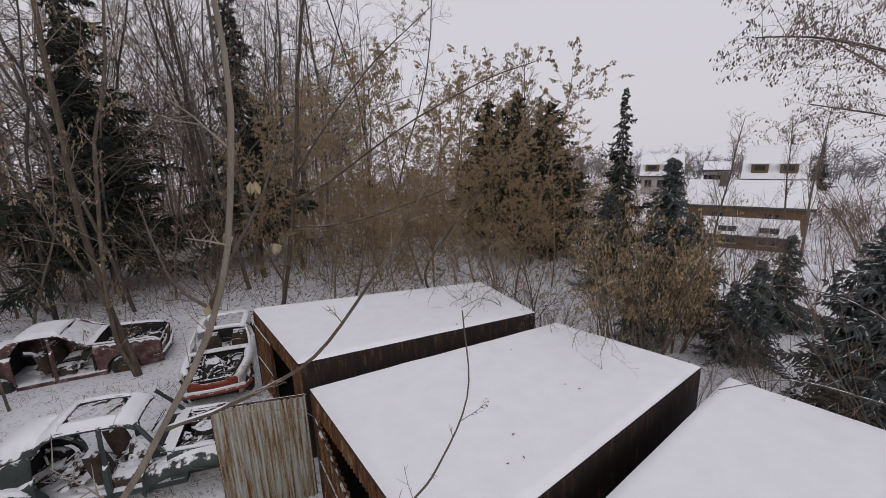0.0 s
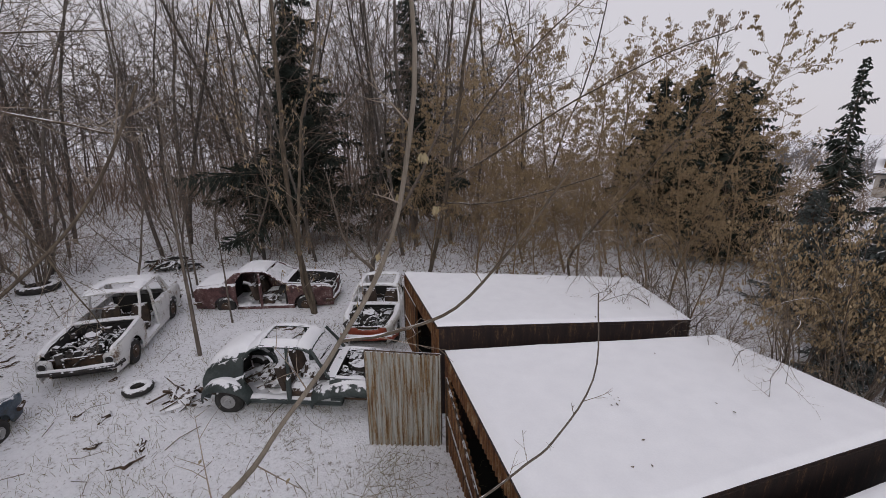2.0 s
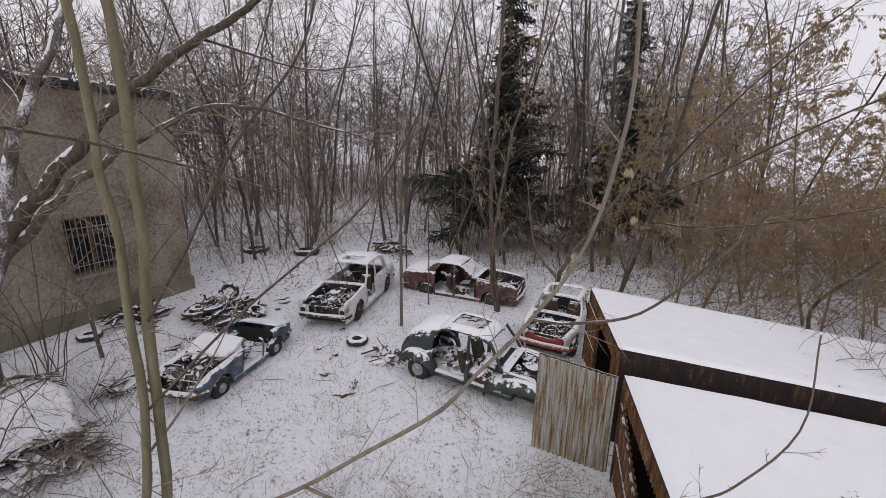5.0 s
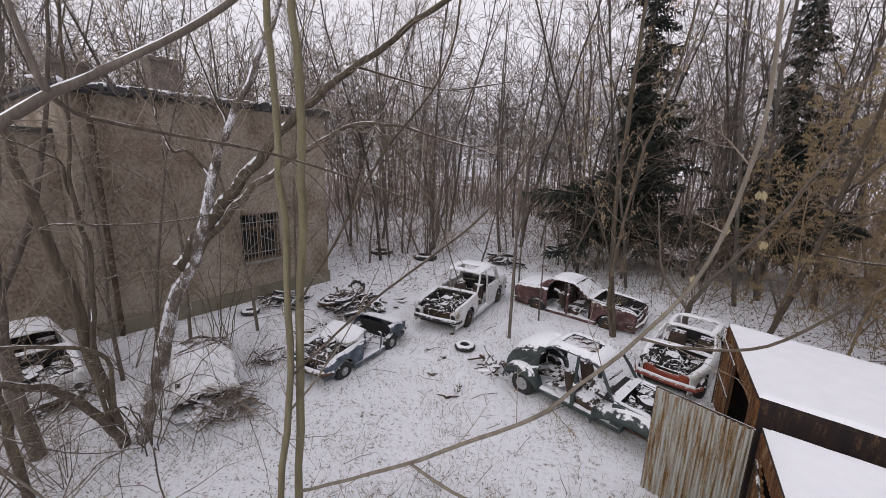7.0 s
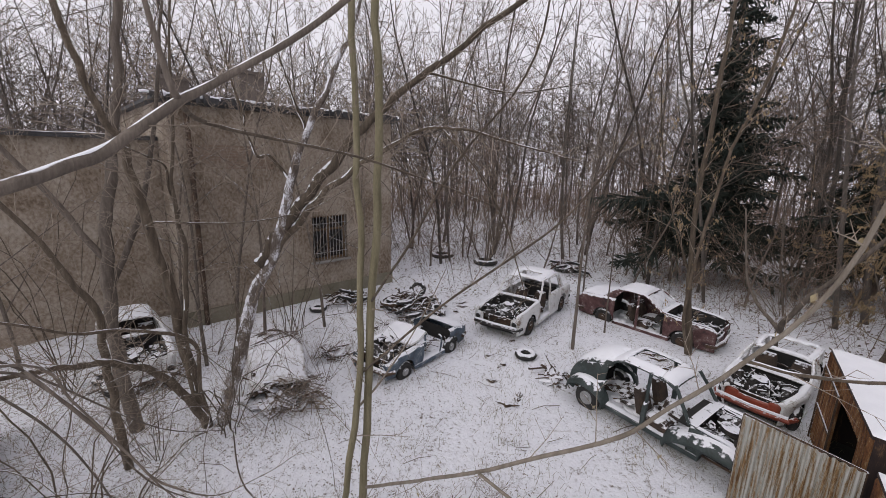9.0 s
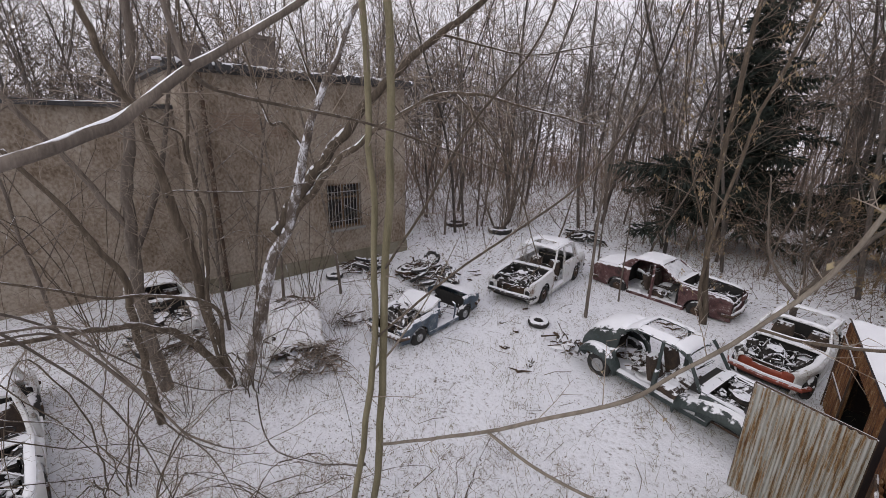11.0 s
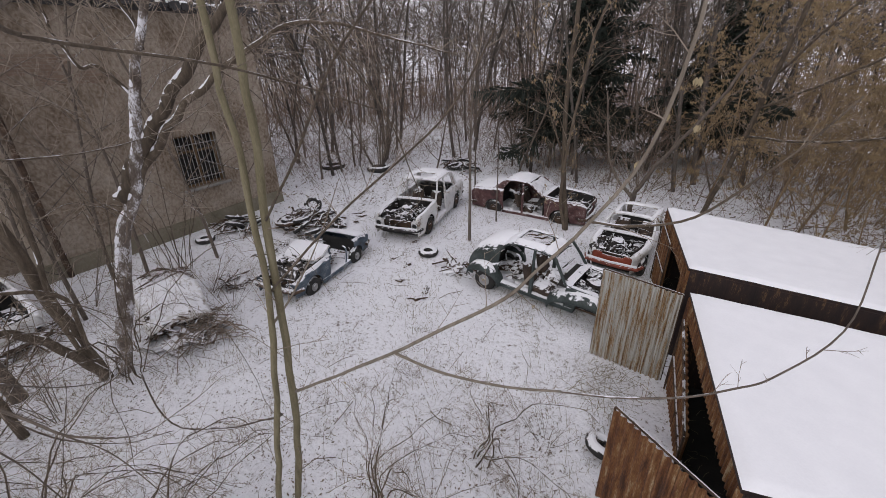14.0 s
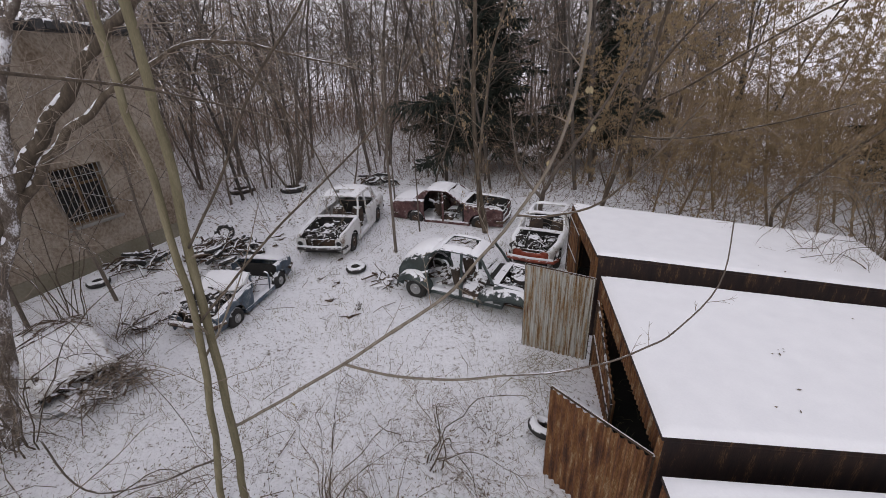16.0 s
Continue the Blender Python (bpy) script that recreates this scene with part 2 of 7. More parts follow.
class Geo:
    """Vertices and faces gathered for one mesh."""

    def __init__(self):
        self.v, self.f = [], []

    def add(self, vs, fs):
        o = len(self.v)
        self.v.extend(vs)
        self.f.extend([tuple(i + o for i in f) for f in fs])

    def box(self, lo, hi, m=None, taper=0.0):
        x0, y0, z0 = lo
        x1, y1, z1 = hi
        t = taper
        vs = [(x0, y0, z0), (x1, y0, z0), (x1, y1, z0), (x0, y1, z0), (x0 + t, y0 + t, z1), (x1 - t, y0 + t, z1), (x1 - t, y1 - t, z1), (x0 + t, y1 - t, z1)]
        if m is not None:
            vs = [tuple(m @ Vector(p)) for p in vs]
        self.add(vs, [(0, 3, 2, 1), (4, 5, 6, 7), (0, 1, 5, 4), (1, 2, 6, 5), (2, 3, 7, 6), (3, 0, 4, 7)])

    def tube(self, pts, radii, n=6, cap=True):
        pts = [Vector(p) for p in pts]
        k = len(pts)
        vs, fs = [], []
        side = None
        for i, p in enumerate(pts):
            d = (pts[min(i + 1, k - 1)] - pts[max(i - 1, 0)])
            d = d.normalized() if d.length > 1e-9 else Vector((0, 0, 1))
            if side is None:
                side = d.cross(Vector((0.31, 0.87, 0.39)))
                if side.length < 1e-3:
                    side = d.cross(Vector((1, 0, 0)))
            side = (side - d * side.dot(d)).normalized()
            up = d.cross(side)
            r = radii[i] if hasattr(radii, "__len__") else radii
            for j in range(n):
                a = 2 * math.pi * j / n
                q = p + (side * math.cos(a) + up * math.sin(a)) * r
                vs.append((q.x, q.y, q.z))
        for i in range(k - 1):
            for j in range(n):
                a, b = i * n + j, i * n + (j + 1) % n
                fs.append((a, b, b + n, a + n))
        if cap:
            fs.append(tuple(range(n - 1, -1, -1)))
            fs.append(tuple((k - 1) * n + j for j in range(n)))
        self.add(vs, fs)

    def grid(self, fn, nu, nv, thick=None):
        """fn(u, v) -> point; a sheet, with thickness along thick (a vector) if given."""
        vs = [tuple(fn(i / nu, j / nv)) for j in range(nv + 1) for i in range(nu + 1)]
        w = nu + 1
        fs = [(j * w + i, j * w + i + 1, (j + 1) * w + i + 1, (j + 1) * w + i) for j in range(nv) for i in range(nu)]
        if thick is not None:
            t = Vector(thick)
            k = len(vs)
            vs = vs + [tuple(Vector(p) - t) for p in vs]
            fs = fs + [tuple(k + i for i in reversed(f)) for f in fs]
            rim = [i for i in range(w)] + [j * w + nu for j in range(1, nv + 1)] + [nv * w + i for i in range(nu - 1, -1, -1)] + [j * w for j in range(nv - 1, 0, -1)]
            for a, b in zip(rim, rim[1:] + rim[:1]):
                fs.append((b, a, a + k, b + k))
        self.add(vs, fs)

    def ring(self, c, axis, R, r, n=20, m=8, squash=1.0):
        c, ax = Vector(c), Vector(axis).normalized()
        s = ax.orthogonal().normalized()
        u = ax.cross(s)
        vs, fs = [], []
        for i in range(n):
            a = 2 * math.pi * i / n
            d = s * math.cos(a) + u * math.sin(a)
            for j in range(m):
                b = 2 * math.pi * j / m
                vs.append(tuple(c + d * (R + r * math.cos(b)) + ax * (r * squash * math.sin(b))))
        for i in range(n):
            for j in range(m):
                fs.append((i * m + j, ((i + 1) % n) * m + j, ((i + 1) % n) * m + (j + 1) % m, i * m + (j + 1) % m))
        self.add(vs, fs)

    def dome(self, p, rx, ry, h, n=8, turn=0.0):
        """A low rounded lump."""
        vs = []
        for k, (q, z) in enumerate(((1.0, 0.0), (0.82, 0.6), (0.45, 0.95))):
            for j in range(n):
                a = 2 * math.pi * j / n
                w = 1 + 0.18 * math.sin(3 * a + p[0] * 40 + k)
                x, y = rx * q * w * math.cos(a), ry * q * w * math.sin(a)
                vs.append((p[0] + x * math.cos(turn) - y * math.sin(turn), p[1] + x * math.sin(turn) + y * math.cos(turn), p[2] + h * z))
        fs = [(k * n + j, k * n + (j + 1) % n, (k + 1) * n + (j + 1) % n, (k + 1) * n + j) for k in range(2) for j in range(n)]
        fs.append(tuple(2 * n + j for j in range(n)))
        self.add(vs, fs)

    def disc(self, c, axis, R, h, n=16):
        c, ax = Vector(c), Vector(axis).normalized()
        self.tube([c - ax * h / 2, c + ax * h / 2], R, n)

    def mesh(self, name, material, smooth=False):
        me = bpy.data.meshes.new(name)
        me.from_pydata(self.v, [], self.f)
        me.materials.append(material)
        if smooth:
            me.polygons.foreach_set("use_smooth", [True] * len(me.polygons))
        me.update()
        return me


def part(name, geo, material, parent=None, label="", smooth=False):
    ob = new(name, geo.mesh(name, material, smooth))
    ob.parent = parent
    if label:
        ob["label"] = label
    return ob


def thing(name, label, category, at=None, group="", kind=""):
    ob = new(name)
    if at is not None:
        ob.matrix_basis = at
    return tagged(ob, label, category, group, kind)


def rnd(a, b):
    return random.uniform(a, b)


def hill(x, y):
    """Height of the ground."""
    h = -0.008 * max(-20, min(20, x))
    far = max(0.0, math.hypot(x, y) - 24)
    az = math.degrees(math.atan2(-x, y))
    if far > 0 and az < -15:
        h -= min((far + 5) * 0.09, 2.4) * min(1, (-15 - az) / 15) * min(1, far / 6)
    h += 0.05 * noise.noise(Vector((x * 0.35, y * 0.35, 0))) + 0.025 * noise.noise(Vector((x * 1.3, y * 1.3, 4)))
    return h


# ---- ground ----
def ground_material():
    m = bpy.data.materials.new("snow_with_leaf_litter")
    m.use_nodes = True
    n, l = m.node_tree.nodes, m.node_tree.links
    bs = n["Principled BSDF"]
    co = n.new("ShaderNodeTexCoord")
    big, mid, fin = (n.new("ShaderNodeTexNoise") for _ in range(3))
    for k, s, d in ((big, 0.35, 4), (mid, 3.4, 10), (fin, 13, 8)):
        k.inputs["Scale"].default_value, k.inputs["Detail"].default_value = s, d
        k.inputs["Roughness"].default_value = 0.65
        l.new(co.outputs["Object"], k.inputs["Vector"])
    a = n.new("ShaderNodeMath")
    a.operation = "MULTIPLY_ADD"
    a.inputs[1].default_value = 0.30
    l.new(big.outputs[0], a.inputs[0])
    b = n.new("ShaderNodeMath")
    b.operation = "MULTIPLY_ADD"
    b.inputs[1].default_value = 0.45
    l.new(mid.outputs[0], b.inputs[0])
    l.new(a.outputs[0], b.inputs[2])
    l.new(fin.outputs[0], a.inputs[2])
    rp = n.new("ShaderNodeValToRGB")
    e = rp.color_ramp.elements
    e[0].position, e[0].color = 0.655, (0.15, 0.125, 0.105, 1)
    e[1].position, e[1].color = 0.80, (0.82, 0.83, 0.875, 1)
    k = e.new(0.71)
    k.color = (0.50, 0.485, 0.49, 1)
    k = e.new(1.0)
    k.color = (0.88, 0.89, 0.935, 1)
    l.new(b.outputs[0], rp.inputs[0])
    l.new(rp.outputs[0], bs.inputs["Base Color"])
    bs.inputs["Roughness"].default_value = 0.8
    bp = n.new("ShaderNodeBump")
    bp.inputs["Strength"].default_value, bp.inputs["Distance"].default_value = 0.8, 0.07
    l.new(b.outputs[0], bp.inputs["Height"])
    l.new(bp.outputs[0], bs.inputs["Normal"])
    return m


M_GROUND = ground_material()


def spaced(n, reach):
    """Coordinates, dense near zero and reaching far."""
    return [math.copysign((abs(2 * i / n - 1) ** 3.0) * reach + abs(2 * i / n - 1) * 32, 2 * i / n - 1) for i in range(n + 1)]


g = Geo()
xs = spaced(170, 900)
for j, y in enumerate(xs):
    for i, x in enumerate(xs):
        g.v.append((x - 5, y + 8, hill(x - 5, y + 8)))
w = len(xs)
g.f = [(j * w + i, j * w + i + 1, (j + 1) * w + i + 1, (j + 1) * w + i) for j in range(w - 1) for i in range(w - 1)]
ground = part("ground", g, M_GROUND, smooth=True)
tagged(ground, "snow-covered ground with leaf litter and dry grass showing through", "ground", kind="structure")


# ---- garages ----
def sheet(geo, a, b, z0a, z1a, z0b, z1b, pitch=0.095, depth=0.034, sag=0.0):
    """Corrugated sheet from a to b (x, y), with heights at each end; thick."""
    a, b = Vector((*a, 0)), Vector((*b, 0))
    d = b - a
    n = max(2, int(d.length / pitch)) * 4
    nor = Vector((d.y, -d.x, 0)).normalized()

    def fn(u, v):
        ph = (u * n / 4) % 1.0
        off = depth * (1 if ph < 0.5 else 0)
        p = a + d * u + nor * (off + sag * math.sin(math.pi * u) * v)
        z0, z1 = z0a + (z0b - z0a) * u, z1a + (z1b - z1a) * u
        return (p.x, p.y, z0 + (z1 - z0) * v)

    geo.grid(fn, n, 4, nor * 0.004)


def slab(geo, quad, z, t):
    """A quad (four x, y corners) with heights z and thickness t."""
    vs = [(*q, h) for q, h in zip(quad, z)] + [(*q, h + t) for q, h in zip(quad, z)]
    geo.add(vs, [(3, 2, 1, 0), (4, 5, 6, 7), (0, 1, 5, 4), (1, 2, 6, 5), (2, 3, 7, 6), (3, 0, 4, 7)])


def lerp2(a, b, t):
    return (a[0] + (b[0] - a[0]) * t, a[1] + (b[1] - a[1]) * t)


def garage(nl, fl, bf, bn, zf, zb, label, fascia):
    """Tin garage: front near, front far, back far, back near corners."""
    ga = thing("garage", label, "garage", group="row of tin garages")
    quad = [nl, fl, bf, bn]
    zz = [zf, zf, zb, zb]
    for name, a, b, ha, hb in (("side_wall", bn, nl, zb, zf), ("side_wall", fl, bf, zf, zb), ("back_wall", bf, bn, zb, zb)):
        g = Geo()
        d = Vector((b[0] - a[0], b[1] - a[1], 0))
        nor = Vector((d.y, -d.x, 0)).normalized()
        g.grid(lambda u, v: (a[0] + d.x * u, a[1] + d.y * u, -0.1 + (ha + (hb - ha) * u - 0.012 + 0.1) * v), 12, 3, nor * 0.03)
        # wall shade is put into the colour; the rust runs are real
        wall = part(name, g, M_RUSTSHADE, ga, "sheet wall with rust runs, shade put into its dark colour")
        # standing seams
        for k in range(1, 5):
            s = Geo()
            p = Vector((a[0], a[1], 0)) + d * (k / 5)
            h = ha + (hb - ha) * k / 5
            s.tube([p + Vector((0, 0, -0.1)) + nor * 0.012, p + Vector((0, 0, h - 0.1)) + nor * 0.012], 0.014, 5)
            part("seam", s, M_IRON, wall)
    g = Geo()
    slab(g, [lerp2(q, (sum(k[0] for k in quad) / 4, sum(k[1] for k in quad) / 4), 0.02) for q in quad], [-0.12] * 4, 0.2)
    part("floor", g, M_DARK, ga, "dark earth floor")
    # roof plate with an edge strip
    g = Geo()
    cx, cy = sum(q[0] for q in quad) / 4, sum(q[1] for q in quad) / 4
    out = [(q[0] + (q[0] - cx) * 0.012, q[1] + (q[1] - cy) * 0.012) for q in quad]
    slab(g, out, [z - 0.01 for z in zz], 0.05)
    # the roof plate takes the same shade-dark colour as the walls
    roof = part("roof", g, M_RUSTSHADE, ga, "flat sheet roof")
    # snow on the roof
    g = Geo()
    q3 = [Vector((*q, z + 0.04)) for q, z in zip(out, zz)]

    def snow_top(u, v):
        p = (q3[0] * (1 - u) + q3[3] * u) * (1 - v) + (q3[1] * (1 - u) + q3[2] * u) * v
        e = min(u, 1 - u, v, 1 - v)
        lift = 0.055 * min(1, e / 0.015) ** 0.5 + 0.012 * noise.noise(p * 1.3) + 0.006 * noise.noise(p * 5)
        return (p.x, p.y, p.z + max(0.004, lift))

    g.grid(snow_top, 60, 50)
    part("snow_cover", g, M_SNOW, ga, "smooth snow cover with a few dead leaves", smooth=True)
    return ga, quad


def door_leaf(parent, a, b, z0a, z1a, z0b, z1b, material, label):
    g = Geo()
    sheet(g, a, b, z0a, z1a, z0b, z1b)
    leaf = part("door_leaf", g, material, parent, label)
    f = Geo()
    va, vb = Vector((*a, 0)), Vector((*b, 0))
    nor = Vector((vb.y - va.y, va.x - vb.x, 0)).normalized() * 0.06
    for p, q in (((va, z0a), (va, z1a)), ((vb, z0b), (vb, z1b)), ((va, z1a), (vb, z1b)), ((va, z0a), (vb, z0b)), ((va, (z0a + z1a) / 2), (vb, (z0b + z1b) / 2))):
        f.tube([p[0] + nor + Vector((0, 0, p[1])), q[0] + nor + Vector((0, 0, q[1]))], 0.02, 4)
    part("door_frame", f, M_IRON, leaf)
    return leaf


G1 = [(-2.41, 7.85), (-4.2, 10.76), (1.7, 12.2), (2.5, 9.8)]
G2 = [(-0.2, 3.88), (-2.03, 7.05), (2.74, 8.95), (4.45, 6.85)]
G3 = [(1.85, 0.25), (-0.06, 3.33), (4.6, 6.38), (6.7, 3.38)]
ga1, _ = garage(*G1, 1.95, 1.78, "rusty tin garage under snow with its doors standing open", True)
ga2, _ = garage(*G2, 1.90, 1.85, "rusty tin garage with torn open doors and a snowy roof", True)
ga3, _ = garage(*G3, 1.92, 1.9, "tin garage with a snow-covered flat roof", True)

# fronts: lintel strip, posts and leaves
for ga, q, h in ((ga1, G1, 1.95), (ga2, G2, 1.9), (ga3, G3, 1.92)):
    nl, fl = q[0], q[1]
    g = Geo()
    sheet(g, nl, fl, h - 0.42, h - 0.015, h - 0.42, h - 0.015)
    part("lintel", g, M_RUST, ga, "rusty corrugated lintel")
    for t in (0.0, 1.0):
        p = lerp2(nl, fl, 0.012 + t * 0.976)
        g = Geo()
        g.box((p[0] - 0.04, p[1] - 0.04, -0.1), (p[0] + 0.04, p[1] + 0.04, h - 0.02))
        part("post", g, M_RUST, ga)
# the second garage: a pale leaf swung far out, a hanging leaf and a rusty leaf
door_leaf(ga2, (-2.12, 6.92), (-3.42, 6.60), 0.02, 1.9, 0.02, 1.98, M_RUSTG, "pale grey corrugated door leaf streaked with rust")
door_leaf(ga2, (-0.27, 3.80), (-1.62, 4.05), 0.0, 1.62, 0.05, 1.68, M_RUST, "brown rusted corrugated door leaf hanging open")
door_leaf(ga2, (-1.93, 6.85), (-1.05, 5.30), 0.0, 1.55, 0.0, 0.75, M_RUST, "buckled rusted door leaf")
door_leaf(ga1, (-4.12, 10.55), (-3.45, 9.55), 0.0, 1.7, 0.0, 1.6, M_RUST, "rusted door leaf")
door_leaf(ga1, (-2.5, 7.95), (-2.78, 8.5), 0.0, 1.7, 0.0, 1.7, M_RUST, "rusted door leaf")

# ---- the old building ----
BC = Vector((-17.25, 4.95, 0))
BD = Vector((0.36, -0.933, 0))
BN = Vector((0.933, 0.36, 0))
BW, BH = 7.9, 7.05


def wall_pt(s, z, out=0.0):
    p = BC + BD * s + BN * out
    return (p.x, p.y, z)


def wall_box(g, s0, s1, z0, z1, o0, o1):
    vs = [wall_pt(s, z, o) for o in (o0, o1) for s, z in ((s0, z0), (s1, z0), (s1, z1), (s0, z1))]
    g.add(vs, [(0, 1, 2, 3), (7, 6, 5, 4), (0, 4, 5, 1), (1, 5, 6, 2), (2, 6, 7, 3), (3, 7, 4, 0)])


building = thing("old_building", "derelict two-storey building with weathered grey plaster", "building")
WIN = (2.15, 3.62, 1.6, 3.34)
g = Geo()
for s0, s1, z0, z1 in ((0, WIN[0], -0.3, BH), (WIN[1], BW, -0.3, BH), (WIN[0], WIN[1], -0.3, WIN[2]), (WIN[0], WIN[1], WIN[3], BH)):
    wall_box(g, s0, s1, z0, z1, -0.4, 0)
front = part("front_wall", g, M_PLASTER, building, "stained grey plaster wall with bare brick patches")
g = Geo()
wall_box(g, 0, 0.4, -0.3, BH, -9, -0.41)
part("side_wall", g, M_PLASTER, building)
g = Geo()
wall_box(g, BW - 0.4, BW, -0.3, BH, -9, -0.41)
part("side_wall", g, M_PLASTER, building)
g = Geo()
wall_box(g, 0, BW, -0.3, BH, -9.4, -9.01)
part("back_wall", g, M_PLASTER, building)
g = Geo()
wall_box(g, -0.04, BW + 0.05, -0.3, 0.62, 0.004, 0.07)
part("plinth", g, M_PLINTH, building, "mossy concrete plinth")
# plaster has fallen here: brick courses
patch = Geo()
for r in range(9):
    for c in range(14):
        s = 5.55 + c * 0.215 + (r % 2) * 0.107 - 0.6
        z = 5.75 - r * 0.082
        if noise.noise(Vector((s * 1.3, z * 1.9, 7))) > -0.12 and 4.9 < s < 7.0:
            wall_box(patch, s, s + 0.2, z, z + 0.068, 0.003, 0.012 + rnd(0, 0.008))
tagged(part("brick_patch", patch, M_PATCH, building, "bare brick where plaster fell off"), kind="stuff")
g = Geo()
wall_box(g, -0.25, BW + 0.25, BH, BH + 0.1, -9.5, 0.28)
wall_box(g, -0.15, BW + 0.15, BH - 0.13, BH - 0.004, 0.003, 0.12)
roof = part("flat_roof", g, M_ROOFF, building, "flat roof with a dark eave")
g = Geo()
g.grid(lambda u, v: (*wall_pt(-0.2 + u * (BW + 0.4), 0, 0.24 - v * 9.6)[:2], BH + 0.12 + 0.05 * noise.noise(Vector((u * 9, v * 9, 0)))), 24, 24)
part("roof_snow", g, M_SNOW, building, smooth=True)
g = Geo()
g.tube([wall_pt(-0.2 + k * 0.11, BH + 0.11 + 0.03 * noise.noise(Vector((k * 0.7, 3, 0))), 0.24 + 0.04 * noise.noise(Vector((k * 0.9, 0, 0)))) for k in range(80)], [max(0.012, 0.055 + 0.07 * noise.noise(Vector((k * 0.6, 0, 5)))) for k in range(80)], 6)
part("eave_snow", g, M_SNOW, roof, "uneven snow along the eave", smooth=True)
# crumbled pieces along the eave
random.seed(17)
g = Geo()
for k in range(46):
    a = rnd(-0.2, BW + 0.2)
    w = rnd(0.05, 0.3)
    wall_box(g, a, a + w, BH - rnd(0.02, 0.1), BH + 0.1 + rnd(0, 0.06), 0.281, 0.29 + rnd(0.01, 0.06))
tagged(part("crumbled_edge", g, M_ROOFF, roof, "crumbling dark roof edge"), kind="stuff")
for s, h, o in ((5.0, 1.2, -1.3), (7.5, 0.6, -0.5), (1.6, 0.55, -3.0)):
    g = Geo()
    wall_box(g, s - 0.4, s + 0.4, BH + 0.1, BH + h, o - 0.6, o)
    wall_box(g, s - 0.46, s + 0.46, BH + h, BH + h + 0.1, o - 0.66, o + 0.06)
    part("chimney", g, M_BRICK, building, "sooty brick chimney")
g = Geo()
g.tube([wall_pt(7.4, z, 0.1) for z in (0.1, 2, 4, 6.9)], 0.075, 8)
for z in (0.8, 3.0, 5.2):
    g.ring(wall_pt(7.4, z, 0.1), (0, 0, 1), 0.085, 0.02, 10, 5)
part("drainpipe", g, M_IRON, building, "rusty drainpipe")
win = Geo()
for s in (WIN[0], WIN[1] - 0.07, (WIN[0] + WIN[1]) / 2 - 0.035):
    wall_box(win, s, s + 0.07, WIN[2], WIN[3], -0.28, -0.2)
for z in (WIN[2], WIN[3] - 0.07, WIN[2] + 1.15):
    wall_box(win, WIN[0] + 0.071, WIN[1] - 0.071, z, z + 0.07, -0.275, -0.205)
window = part("window_frame", win, M_HBROWN, building, "broken wooden window frame")
# dark sheet behind the frame in place of the unlit room's shade
g = Geo()
wall_box(g, WIN[0], WIN[1], WIN[2], WIN[3], -0.39, -0.36)
part("room_shade_sheet", g, M_DARK, window)
g = Geo()
wall_box(g, WIN[0] - 0.1, WIN[1] + 0.1, WIN[2] - 0.08, WIN[2] - 0.003, -0.2, 0.1)
part("window_sill", g, M_CONC, window)
for k in range(11):
    g = Geo()
    s = WIN[0] + 0.07 + k * (WIN[1] - WIN[0] - 0.14) / 10
    g.tube([wall_pt(s, WIN[2] + 0.02, -0.06), wall_pt(s, WIN[3] - 0.02, -0.06)], 0.012, 5)
    part("grille_bar", g, M_ALU, window)
for z in (WIN[2] + 0.3, WIN[3] - 0.3):
    g = Geo()
    g.tube([wall_pt(WIN[0] + 0.02, z, -0.04), wall_pt(WIN[1] - 0.02, z, -0.04)], 0.012, 5)
    part("grille_bar", g, M_ALU, window)

# a lower, set back wing
wing = thing("building_wing", "set-back wing of the derelict building with dim plaster", "building")
g = Geo()
wall_box(g, BW + 0.02, BW + 9, -0.3, 5.9, -5.0, -1.6)
part("wing_wall", g, M_PLASTER, wing)
g = Geo()
wall_box(g, BW + 0.02, BW + 9.2, 5.9, 6.02, -5.2, -1.4)
wroof = part("wing_roof", g, M_ROOFF, wing)
g = Geo()
g.grid(lambda u, v: (*wall_pt(BW + 0.03 + u * 9.1, 0, -1.42 - v * 3.7)[:2], 6.04 + 0.05 * noise.noise(Vector((u * 9, v * 5, 2)))), 24, 12)
part("roof_snow", g, M_SNOW, wroof, smooth=True)


# ---- wrecked cars ----
def smoothstep(t):
    t = max(0, min(1, t))
    return t * t * (3 - 2 * t)


def profile(pts, x):
    """Smooth height along x through (x, z) points."""
    if x <= pts[0][0]:
        return pts[0][1]
    for (x0, z0), (x1, z1) in zip(pts, pts[1:]):
        if x <= x1:
            return z0 + (z1 - z0) * smoothstep((x - x0) / (x1 - x0)) if abs(z1 - z0) > 0.08 else z0 + (z1 - z0) * (x - x0) / (x1 - x0)
    return pts[-1][1]


